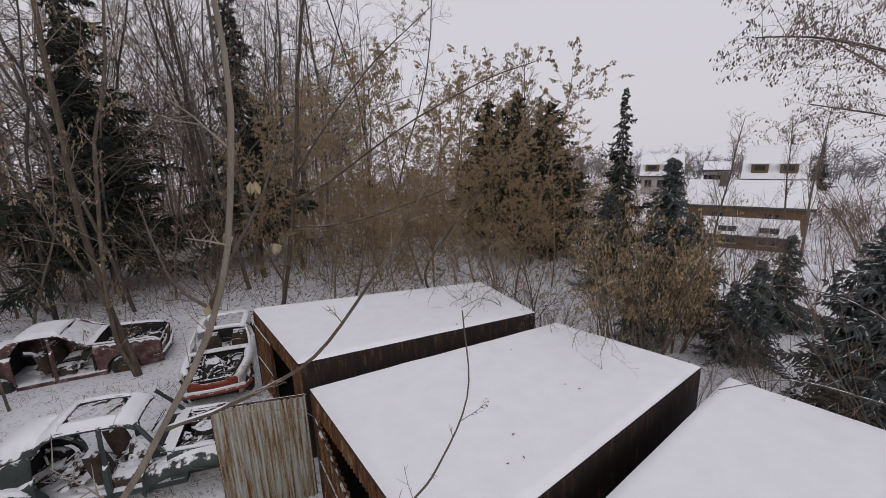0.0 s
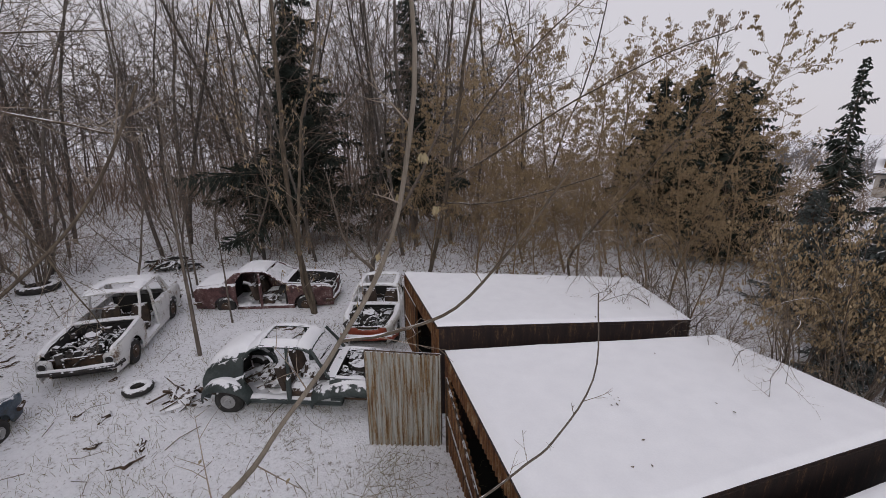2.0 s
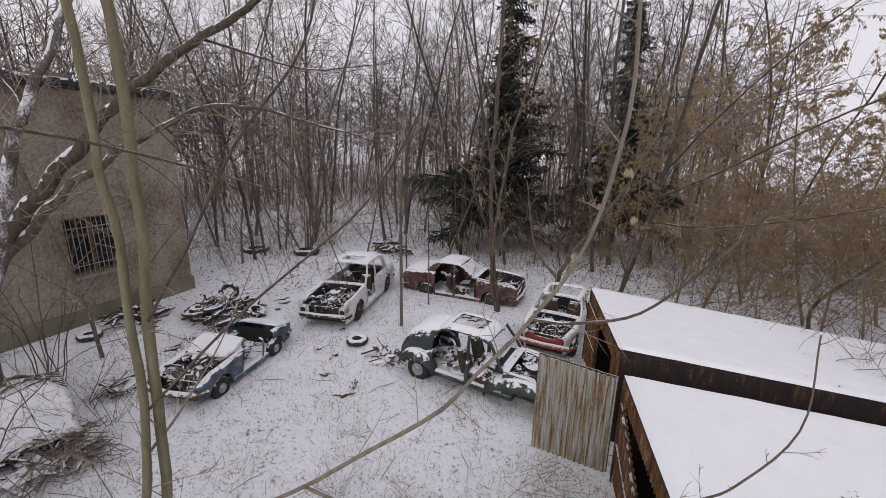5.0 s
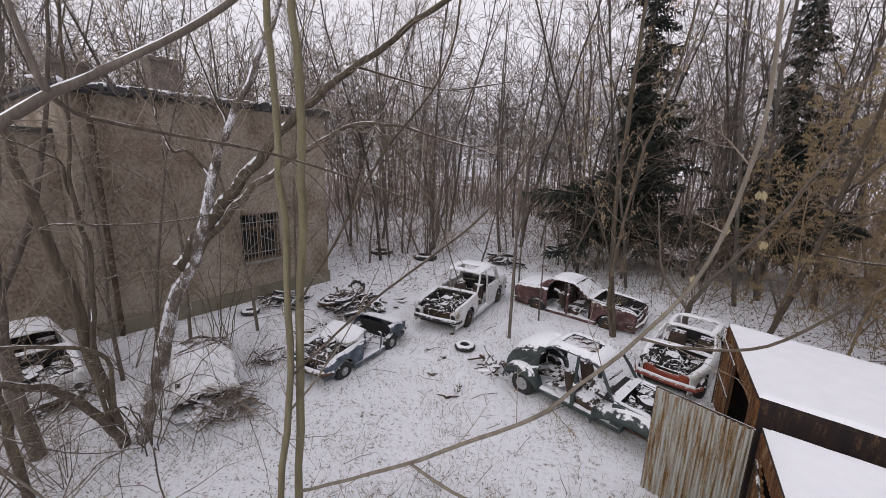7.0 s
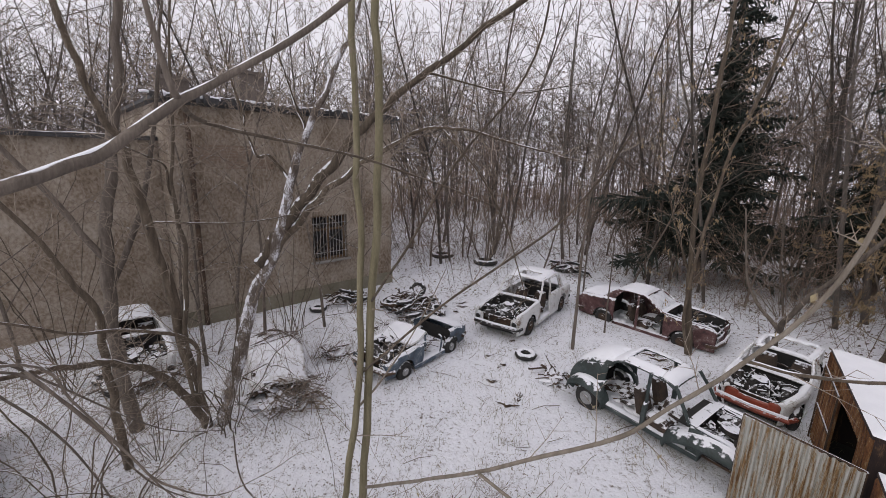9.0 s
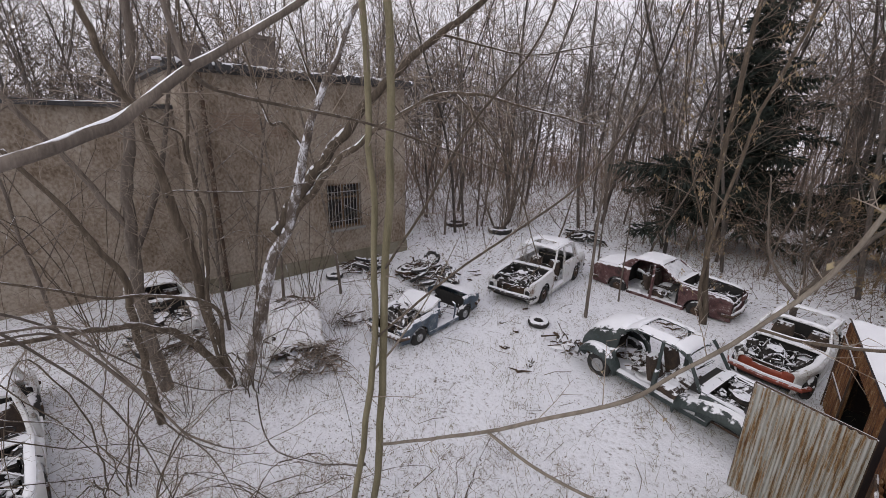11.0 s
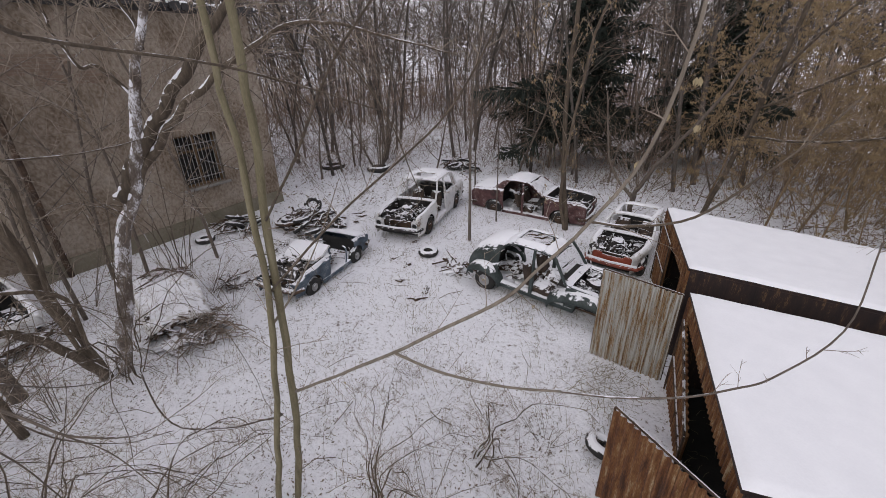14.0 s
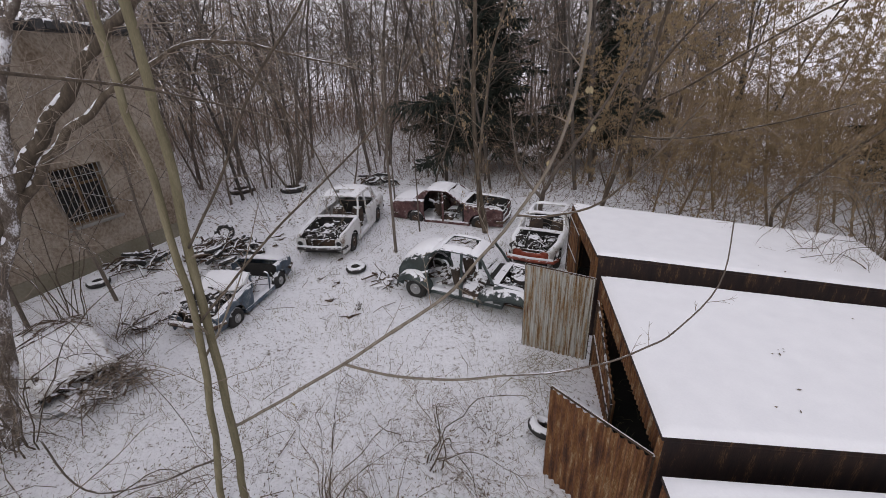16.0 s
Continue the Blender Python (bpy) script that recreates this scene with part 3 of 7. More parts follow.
def car(label, at, paint, L=4.2, W=1.62, H=1.42, wheelbase=2.5, belt=None, cabin=(-1.55, 0.75), roof=(-1.1, 0.15), doors=(), hood=False, hole=None, roofed=True,
        wheels="fl fr rl rr", sill=0.24, r=0.31, round_=0.12, snow_side=True, boot=True, rim=None, group="wrecked cars", nose=True, seats=True, arch=0.06, sunk=0.0, door_gaps=((-1.05, -0.15), (-0.1, 0.8)), mix=None, track=None, curved=False, dents=True, nosep=None, tail=None, nose_h=1.0, endp=None, lamps=True, panes=()):
    c = thing("wrecked_car", label, "car", at, group)
    f, b = L / 2, -L / 2
    label_seed = len(label) * 1.7
    ax = (wheelbase / 2 + 0.05, -wheelbase / 2 + 0.05)
    belt = belt or [(b, 0.78), (cabin[0], 0.86), (cabin[1], 0.88), (f - 0.1, 0.76), (f, 0.72)]
    hw = W / 2
    zb = sill - sunk

    def half(x, z):
        """Half width at a place along the body and at a height."""
        end = min(f - x, x - b)
        plan = 1 - round_ * (1 - min(1, max(0, end) / 0.7)) ** 2
        zt = profile(belt, x)
        k = (z - 0.55) / 0.45
        return hw * plan * (1 - 0.06 * k * k)

    def bottom(x):
        z = zb
        for a in ax:
            d = abs(x - a)
            if d < r + arch:
                z = max(z, r - sunk + math.sqrt((r + arch) ** 2 - d * d))
        return z

    def side(x0, x1, s, name, material, lab=""):
        n = max(4, int((x1 - x0) / 0.055))
        g = Geo()

        def fn(u, v):
            x = x0 + (x1 - x0) * u
            z0, z1 = bottom(x), profile(belt, x)
            curl = min(0.09, max(0.0, z1 - z0) * 0.4)
            if v < 0.7:
                z = z0 + (max(z1 - curl, z0 + 0.02) - z0) * v / 0.7
                y = half(x, z) - 0.02 * (1 - v / 0.7)
            else:
                a = (v - 0.7) / 0.3 * math.pi / 2
                z = z1 - curl + curl * math.sin(a)
                y = half(x, z) - 0.10 * (1 - math.cos(a))
            return (x, s * y, z + 0.006 * noise.noise(Vector((x * 3, z * 3, s)))) if not dents else (x, s * (y - 0.035 * max(0, noise.noise(Vector((x * 2.2, z * 2.2 + s, label_seed))))), z + 0.012 * noise.noise(Vector((x * 3, z * 3, s))))

        g.grid(fn, n, 10, (0, s * 0.02, 0.008))
        return part(name, g, material, c, lab, smooth=True)

    def belt_at(x):
        return profile(belt, x)

    gaps = sorted(door_gaps)
    for s in (1, -1):
        edges = [b if tail is None else tail] + [e for gp in gaps for e in gp] + [f]
        for k in range(0, len(edges), 2):
            nm = "rear_fender" if k == 0 else ("front_fender" if k == len(edges) - 2 else "pillar_panel")
            if edges[k + 1] - edges[k] > 0.02:
                side(edges[k], edges[k + 1], s, nm, paint if not mix or k else mix)
        for k, gp in enumerate(gaps):
            if (k, s) in doors:
                dr = side(gp[0] + 0.012, gp[1] - 0.012, s, "door", paint)
                g = Geo()
                g.tube([(gp[1] - 0.22, s * (half(gp[1] - 0.2, 0.7) + 0.004), belt_at(gp[1]) - 0.13), (gp[1] - 0.10, s * (half(gp[1] - 0.1, 0.7) + 0.004), belt_at(gp[1]) - 0.13)], 0.011, 6)
                part("door_handle", g, M_ALU, dr, "dull metal handle")
                if roofed and not curved:
                    g = Geo()
                    xa, xb, yb, yt = gp[0] + 0.02, gp[1] - 0.03, half(gp[0], 0.85) - 0.075, hw - 0.185
                    lo, hi = belt_at((xa + xb) / 2) - 0.02, H - sunk - 0.05
                    xa2, xb2 = max(xa, roof[0] + 0.08), min(xb, roof[1] - 0.02)
                    g.tube([(xa, s * yb, lo), (xa2, s * yt, hi), (xb2, s * yt, hi), (xb, s * yb, lo)], 0.017, 6)
                    part("window_frame", g, paint, dr)
        g = Geo()
        g.box((ax[1] + r + arch, s * (hw - 0.13) - 0.09, zb - 0.04), (ax[0] - r - arch, s * (hw - 0.13) + 0.09, zb + 0.07))
        part("sill", g, paint, c)
        g = Geo()
        g.grid(lambda u, v: (ax[1] + r + 0.1 + u * (wheelbase - 2 * r - 0.2), s * (hw - 0.13) + (v - 0.5) * 0.19, zb + 0.075 + 0.035 * math.sin(math.pi * v) + 0.035 * noise.noise(Vector((u * 9, v * 2, s))) - 0.012), 24, 4)
        part("snow_on_sill", g, M_SNOW, c, smooth=True)
    # floor and bulkheads
    g = Geo()
    g.box(((b if tail is None else tail) + 0.12, -hw + 0.2, zb), (f - 0.15, hw - 0.2, zb + 0.05))
    part("floor_pan", g, M_IRON, c)
    g = Geo()
    for _ in range(26):
        g.dome((rnd(cabin[0] + 0.15, cabin[1] - 0.15), rnd(-hw + 0.25, hw - 0.25), zb + 0.052), rnd(0.08, 0.25), rnd(0.06, 0.2), rnd(0.02, 0.09), turn=rnd(0, 3))
    tagged(part("snow_inside", g, M_SNOW, c, smooth=True), kind="stuff")
    g = Geo()
    for _ in range(24):
        p = Vector((rnd(cabin[0] + 0.1, cabin[1] - 0.1), rnd(-hw + 0.25, hw - 0.25), zb + rnd(0.06, 0.22)))
        d = Vector((rnd(-1, 1), rnd(-1, 1), rnd(-0.2, 0.4))).normalized() * rnd(0.08, 0.3)
        g.tube([p - d, p + Vector((0, 0, 0.04)), p + d], rnd(0.008, 0.03), 5)
    tagged(part("loose_scrap", g, M_IRON, c), kind="stuff")
    g = Geo()
    for _ in range(5):
        a = rnd(0.12, 0.3)
        p = (rnd(cabin[0] + 0.3, cabin[1] - 0.3), rnd(-hw + 0.35, hw - 0.35), zb + rnd(0.12, 0.34))
        m = Matrix.Translation(p) @ Euler((rnd(-0.7, 0.7), rnd(-0.7, 0.7), rnd(0, 6))).to_matrix().to_4x4()
        g.grid(lambda u, v: tuple(m @ Vector(((u - 0.5) * 2 * a, (v - 0.5) * 1.4 * a, 0.07 * noise.noise(Vector((u * 3, v * 3, a * 50)))))), 6, 5, (0, 0, 0.01))
    tagged(part("torn_sheet", g, M_SEAT, c, "torn brown lining"), kind="stuff")
    for x, nm in ((cabin[1], "firewall"), (cabin[0] - 0.02, "rear_bulkhead")):
        g = Geo()
        g.box((x - 0.02, -hw + 0.1, zb + 0.05), (x + 0.02, hw - 0.1, profile(belt, x) - 0.12))
        part(nm, g, M_DARK, c)
    # nose and tail
    for x, sgn, nm in ((f, 1, "nose_panel"), (b if tail is None else tail, -1, "tail_panel")):
        if sgn > 0 and not nose:
            continue
        g = Geo()
        zt = profile(belt, x)
        g.grid(lambda u, v: (x - sgn * (0.02 + 0.10 * (2 * u - 1) ** 2), (u - 0.5) * 2 * half(x - sgn * 0.05, zb + v * (zt - zb)), zb + 0.08 + v * ((zt - zb) * (nose_h if sgn > 0 else 1.0) - 0.08)), 12, 4, (sgn * 0.03, 0, 0))
        part(nm, g, (nosep or paint) if sgn > 0 else paint, c, smooth=True)
        g = Geo()
        y = hw * 0.94
        g.tube([(x - sgn * 0.22, -y, zb + 0.2), (x + sgn * 0.02, -y * 0.9, zb + 0.2), (x + sgn * 0.08, 0, zb + 0.2), (x + sgn * 0.02, y * 0.9, zb + 0.2), (x - sgn * 0.22, y, zb + 0.2)], 0.055, 6)
        bump = part("bumper", g, nosep or M_IRON, c, "bent bumper")
        g = Geo()
        g.tube([(x + sgn * 0.02, -y * 0.88, zb + 0.265), (x + sgn * 0.08, 0, zb + 0.265), (x + sgn * 0.02, y * 0.88, zb + 0.265)], 0.035, 5)
        part("snow_on_bumper", g, M_SNOW, bump)
        if sgn > 0:
            for s in (1, -1):
                zt = profile(belt, x) - 0.02
                yo, yi = half(x, 0.5), half(x, 0.5) - 0.30
                g = Geo()
                g.grid(lambda u, v: (x - 0.01 - 0.05 * abs(2 * u - 1) ** 2, s * (yo + (yi - yo) * u), zb + 0.1 + (zt - 0.09 * abs(2 * u - 1) ** 3 - zb - 0.1) * v), 8, 5, (0.02, 0, 0))
                end = part("fender_end", g, endp or paint, c, smooth=True)
                if not lamps:
                    continue
                # a solid dark disc paints the shade of the hollow socket
                g = Geo()
                g.disc((x + 0.005, s * (yo + yi) / 2, zb + 0.36 if zt > 0.62 else zb + 0.26), (1, 0, 0), 0.085, 0.03, 14)
                hl = part("headlight_socket", g, M_DARK, end, "dark disc for the shade in an empty headlight socket")
                g = Geo()
                g.ring((x + 0.02, s * (yo + yi) / 2, zb + 0.36 if zt > 0.62 else zb + 0.26), (1, 0, 0), 0.09, 0.014, 16, 5)
                part("headlight_ring", g, M_ALU, hl, "dull metal rim")
    # hood or open engine bay
    hx0, hx1 = cabin[1] + 0.04, f - 0.12

    def deck(x0, x1, lift=0.03, inset=0.06):
        def fn(u, v):
            x = x0 + (x1 - x0) * u
            zt = profile(belt, x)
            y = (v - 0.5) * 2 * (half(x, zt) - inset)
            return (x, y, zt + lift * (1 - (2 * v - 1) ** 2))
        return fn

    def snowy(fn, nm="snow", t=0.035, nu=30, nv=26, m=0.01):
        def sf(u, v):
            u2, v2 = m + u * (1 - 2 * m), m + v * (1 - 2 * m)
            p = fn(u2, v2)
            e = min(u, 1 - u, v, 1 - v)
            k = min(1, (e + 0.10 * noise.noise(Vector(p) * 7) + 0.06 * noise.noise(Vector(p) * 19)) / 0.12)
            return (p[0], p[1], p[2] + (0.006 + t * k ** 0.6 * (1 + 0.4 * noise.noise(Vector(p) * 4)) if k > 0 else -0.012))
        g = Geo()
        g.grid(sf, nu, nv)
        return part(nm, g, M_SNOW, c, smooth=True)

    if hood:
        g = Geo()
        g.grid(deck(hx0, hx1), 14, 10, (0, 0, 0.02))
        part("hood", g, paint, c, smooth=True)
        snowy(deck(hx0, hx1), "snow_on_hood")
    else:
        eng = Geo()
        eng.box((hx0 + 0.15, -0.22, zb + 0.08), (hx1 - 0.28, 0.2, zb + 0.42), taper=0.05)
        eng.box((hx0 + 0.22, -0.12, zb + 0.42), (hx1 - 0.4, 0.1, zb + 0.5))
        eng.box((hx0 + 0.08, hw - 0.5, zb + 0.25), (hx0 + 0.36, hw - 0.26, zb + 0.52), taper=0.015)
        eng.box((hx0 + 0.5, -hw + 0.24, zb + 0.2), (hx0 + 0.8, -hw + 0.44, zb + 0.48), taper=0.02)
        eng.disc((hx0 + 0.4, -0.08, zb + 0.56), (0.1, 0, 1), 0.17, 0.09, 16)
        for k in range(84):
            p = Vector((rnd(hx0 + 0.05, hx1 - 0.05), rnd(-hw + 0.22, hw - 0.22), rnd(zb + 0.12, zb + 0.58)))
            d = Vector((rnd(-1, 1), rnd(-1, 1), rnd(-0.3, 0.5))).normalized()
            if k % 2:
                eng.tube([p, p + d * 0.16, p + d * 0.3 + Vector((0, 0, -0.08))], rnd(0.012, 0.03), 5)
            else:
                a = rnd(0.05, 0.11)
                eng.box((-a, -a, -a * 0.7), (a, a, a * 0.7), Matrix.Translation(p) @ Euler((rnd(0, 3), rnd(0, 3), rnd(0, 3))).to_matrix().to_4x4())
        en = part("engine", eng, M_ENGINE, c, "stripped engine bay with loose parts")
        # inner wings coloured near black for the shade down in the bay
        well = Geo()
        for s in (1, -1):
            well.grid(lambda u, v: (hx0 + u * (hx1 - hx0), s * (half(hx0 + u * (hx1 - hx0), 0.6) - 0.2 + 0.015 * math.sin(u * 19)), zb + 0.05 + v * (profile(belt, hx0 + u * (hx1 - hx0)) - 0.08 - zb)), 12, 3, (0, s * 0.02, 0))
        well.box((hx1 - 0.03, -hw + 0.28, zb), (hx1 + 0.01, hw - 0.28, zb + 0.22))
        part("engine_well", well, M_DARK, c, "inner wings of the engine bay, near black with painted shade")
        g = Geo()
        for k in range(40):
            p = Vector((rnd(hx0, hx1), rnd(-hw + 0.2, hw - 0.2), rnd(zb + 0.33, zb + 0.52)))
            g.dome(p, rnd(0.02, 0.09), rnd(0.015, 0.05), rnd(0.012, 0.03), turn=rnd(0, 3))
        tagged(part("snow_on_engine", g, M_SNOW, en, smooth=True), kind="stuff")
        g = Geo()
        for k in range(22):
            p = Vector((rnd(hx0 + 0.05, hx1 - 0.02), rnd(-hw + 0.18, hw - 0.18), rnd(zb + 0.38, zb + 0.6)))
            d = Vector((rnd(-1, 1), rnd(-1, 1), rnd(-0.4, 0.4))).normalized() * rnd(0.06, 0.22)
            g.tube([p - d, p + Vector((0, 0, 0.03)), p + d], rnd(0.008, 0.022), 5)
        rad = Geo()
        rad.box((hx1 - 0.16, -hw + 0.3, zb + 0.02), (hx1 - 0.06, hw - 0.3, zb + 0.4), taper=0.01)
        rad.tube([(hx1 - 0.02, -hw + 0.2, zb + 0.44), (hx1 + 0.02, 0, zb + 0.45), (hx1 - 0.02, hw - 0.2, zb + 0.44)], 0.025, 6)
        part("radiator", rad, M_IRON, c, "dark rusty radiator frame")
        tagged(part("bracket_scrap", g, M_ALU, en, "pale loose pipes and brackets"), kind="stuff")
        for s in (1, -1):
            g = Geo()
            g.grid(lambda u, v: (hx0 + u * (hx1 - hx0), s * (half(hx0 + u * (hx1 - hx0), 0.7) - 0.05 - 0.16 * v), profile(belt, hx0 + u * (hx1 - hx0)) - 0.01 - 0.05 * v), 12, 3, (0, 0, 0.02))
            part("fender_rail", g, paint, c)
        for s in (1, -1):
            g = Geo()
            g.grid(lambda u, v: (hx0 + 0.05 + u * (hx1 - hx0 - 0.1), s * (half(hx0 + u * (hx1 - hx0), 0.7) - 0.06 - 0.13 * v), profile(belt, hx0 + u * (hx1 - hx0)) + 0.002 + 0.03 * math.sin(math.pi * v) - 0.04 * v), 12, 4)
            part("snow_on_fender", g, M_SNOW, c, smooth=True)
    if boot and not curved:
        g = Geo()
        g.grid(deck(b + 0.08, cabin[0] - 0.02), 10, 10, (0, 0, 0.02))
        part("boot_lid", g, paint, c, smooth=True)
        snowy(deck(b + 0.08, cabin[0] - 0.02), "snow_on_boot")
    g = Geo()
    g.grid(deck(cabin[1] - 0.12, cabin[1] + 0.08, 0.02, 0.04), 3, 8, (0, 0, 0.02))
    part("cowl", g, paint, c)
    # greenhouse
    if roofed:
        rw = hw - 0.2

        def roof_fn(u, v):
            x = roof[0] + (roof[1] - roof[0]) * u
            y = (v - 0.5) * 2 * (rw - 0.05 * (2 * u - 1) ** 2)
            return (x, y, H - sunk + (0.08 if curved else 0.05) * (1 - (2 * v - 1) ** 4) + 0.05 * (1 - (2 * u - 1) ** 2) - 0.05 - (0.22 * max(0, 0.3 - u) ** 2 / 0.09 + 0.10 * max(0, u - 0.8) ** 2 / 0.04 if curved else 0))

        def roof_part(u0, u1, v0, v1, nm):
            fn = lambda u, v: roof_fn(u0 + (u1 - u0) * u, v0 + (v1 - v0) * v)
            nu, nv = max(2, int(16 * (u1 - u0))), max(2, int(14 * (v1 - v0)))
            g = Geo()
            g.grid(fn, nu, nv, (0, 0, 0.025))
            p = part(nm, g, paint, c, smooth=True)
            snowy(fn, "snow_on_roof", 0.04, nu * 3, nv * 3, 0.005)
        if hole:
            u0, u1, v0, v1 = hole
            for q in ((0, u0, 0, 1), (u1, 1, 0, 1), (u0, u1, 0, v0), (u0, u1, v1, 1)):
                if q[1] - q[0] > 0.02 and q[3] - q[2] > 0.02:
                    roof_part(*q, "roof_panel")
        else:
            roof_part(0, 1, 0, 1, "roof_panel")
        for s in (1, -1):
            for xa, ra, nm in ((cabin[1] - 0.05, roof[1], "front_pillar"), ((gaps[0][1] + gaps[-1][0]) / 2, (gaps[0][1] + gaps[-1][0]) / 2 - 0.05, "centre_pillar"), (cabin[0], roof[0], "rear_pillar")):
                za = profile(belt, xa) - 0.04
                y0 = half(xa, za) - 0.07
                g = Geo()
                wv = 0.035 if nm != "rear_pillar" else 0.05
                mid = ((xa + ra) / 2, s * (y0 + rw) / 2 + s * 0.02, (za + H - sunk) / 2)
                if nm == "rear_pillar" and curved:
                    continue
                if nm == "rear_pillar":
                    pa = [(xa - 0.12, s * y0, za), (xa + 0.3, s * y0, za), (ra + 0.2, s * rw, H - sunk - 0.02), (ra - 0.02, s * rw, H - sunk - 0.02)]
                    pb = [(p[0], p[1] - s * 0.03, p[2]) for p in pa]
                    g.add(pa + pb, [(0, 1, 2, 3), (7, 6, 5, 4), (0, 4, 5, 1), (1, 5, 6, 2), (2, 6, 7, 3), (3, 7, 4, 0)])
                else:
                    g.tube([(xa, s * y0, za), mid, (ra, s * rw, H - sunk - 0.02)], wv, 6)
                    if nm == "centre_pillar":
                        g.tube([(xa, s * (half(xa, 0.5) - 0.06), zb), (xa, s * y0, za)], 0.045, 6)
                part(nm, g, paint, c)
            g = Geo()
            g.tube([roof_fn(u / 8, 0.5 + s * 0.5) for u in range(9)], 0.03, 6)
            part("roof_rail", g, paint, c)
        for nm, xa, xb in (("windscreen", cabin[1] - 0.06, roof[1] + 0.01), ("rear_window", cabin[0] + 0.04, roof[0] + 0.03)):
            if nm in panes:
                za = profile(belt, xa) - 0.02
                ya = half(xa, za) - 0.1
                g = Geo()
                g.grid(lambda u, v: (xa + (xb - xa) * v + 0.05 * math.sin(math.pi * u) * (1 if nm == "windscreen" else -1), (u - 0.5) * 2 * (ya + (rw - 0.04 - ya) * v), za + (H - sunk - 0.03 - za) * v), 12, 8, (0, 0, 0.008))
                part(nm, g, M_FROST, c, "pane crusted with snow", smooth=True)
        if curved:
            x0, x1 = roof[0] + 0.1, (b if tail is None else tail) + 0.02

            def back(u, v):
                a = 0.5 * math.pi * u
                x = x0 + (x1 - x0) * math.sin(a)
                z = 0.62 + (roof_fn(0.08, v)[2] - 0.62) * math.cos(a) ** 0.85
                y = (v - 0.5) * 2 * (rw + (hw * 0.92 - rw) * min(1, u * 2.2)) * (1 - 0.22 * max(0, u - 0.6))
                return (x, y, z - 0.10 * abs(2 * v - 1) ** 3)

            g = Geo()
            g.grid(back, 14, 14, (0, 0, 0.02))
            part("sloping_back", g, paint, c, smooth=True)
            snowy(lambda u, v: back(u * 0.82, 0.06 + 0.88 * v), "snow_on_back", 0.04, 30, 30, 0.005)
            for s in (1, -1):
                g = Geo()
                g.grid(lambda u, v: (lambda p, q: tuple(Vector(p).lerp(Vector(q), v)))(back(0.05 + 0.9 * u, 0.5 + s * 0.5), (back(0.05 + 0.9 * u, 0.5)[0], s * (half(back(0.05 + 0.9 * u, 0.5)[0], 0.7) - 0.02), min(0.60, profile(belt, back(0.05 + 0.9 * u, 0.5)[0])))), 12, 4, (0, s * 0.02, 0))
                part("rear_quarter", g, paint, c, smooth=True)
    # seats, dashboard, steering wheel
    if seats:
        for s in (1, -1):
            g = Geo()
            x = cabin[1] - 0.95
            g.grid(lambda u, v: (x + 0.5 * u, s * 0.36 + (v - 0.5) * 0.48, zb + 0.20 + 0.10 * (1 - (2 * v - 1) ** 4) * (1 - (2 * u - 1) ** 4) + 0.03 * noise.noise(Vector((u * 4, v * 4, s)))), 10, 10, (0, 0, 0.12))
            seat = part("seat", g, M_SEAT, c, "torn brown seat")
            g = Geo()
            g.grid(lambda u, v: (x - 0.02 - 0.16 * u + 0.06 * (1 - (2 * v - 1) ** 4) * (1 - (2 * u - 1) ** 6), s * 0.36 + (v - 0.5) * (0.46 - 0.12 * u ** 3), zb + 0.2 + 0.5 * u), 10, 8, (0.1, 0, 0))
            part("backrest", g, M_SEAT, seat)
        g = Geo()
        g.ring((cabin[1] - 0.42, 0.36, zb + 0.62), (-0.8, 0, 0.6), 0.19, 0.014, 18, 5)
        part("steering_wheel", g, M_RUBBER, c)
        g = Geo()
        g.box((cabin[1] - 0.3, -hw + 0.2, zb + 0.45), (cabin[1] - 0.03, hw - 0.2, zb + 0.62), taper=0.05)
        part("dashboard", g, M_DARK, c)
    # wheels
    for k, x, s in (("fl", ax[0], 1), ("fr", ax[0], -1), ("rl", ax[1], 1), ("rr", ax[1], -1)):
        if k in wheels:
            g = Geo()
            y = s * (track or hw - 0.13)
            g.ring((x, y, r - sunk), (0, 1, 0), r - 0.1, 0.1, 24, 8, 0.95)
            ty = part("wheel", g, M_RUBBER, c, "flat worn tyre on a rusty rim", smooth=True)
            g = Geo()
            g.disc((x, y + s * 0.03, r - sunk), (0, 1, 0), r - 0.16, 0.1, 18)
            g.disc((x, y + s * 0.09, r - sunk), (0, 1, 0), 0.07, 0.04, 14)
            part("rim", g, rim or M_IRON, ty)
    return c


def place(x, y, yaw, lean=0, dip=0):
    return pose(x, y, hill(x, y) - 0.01, lean, dip, yaw)


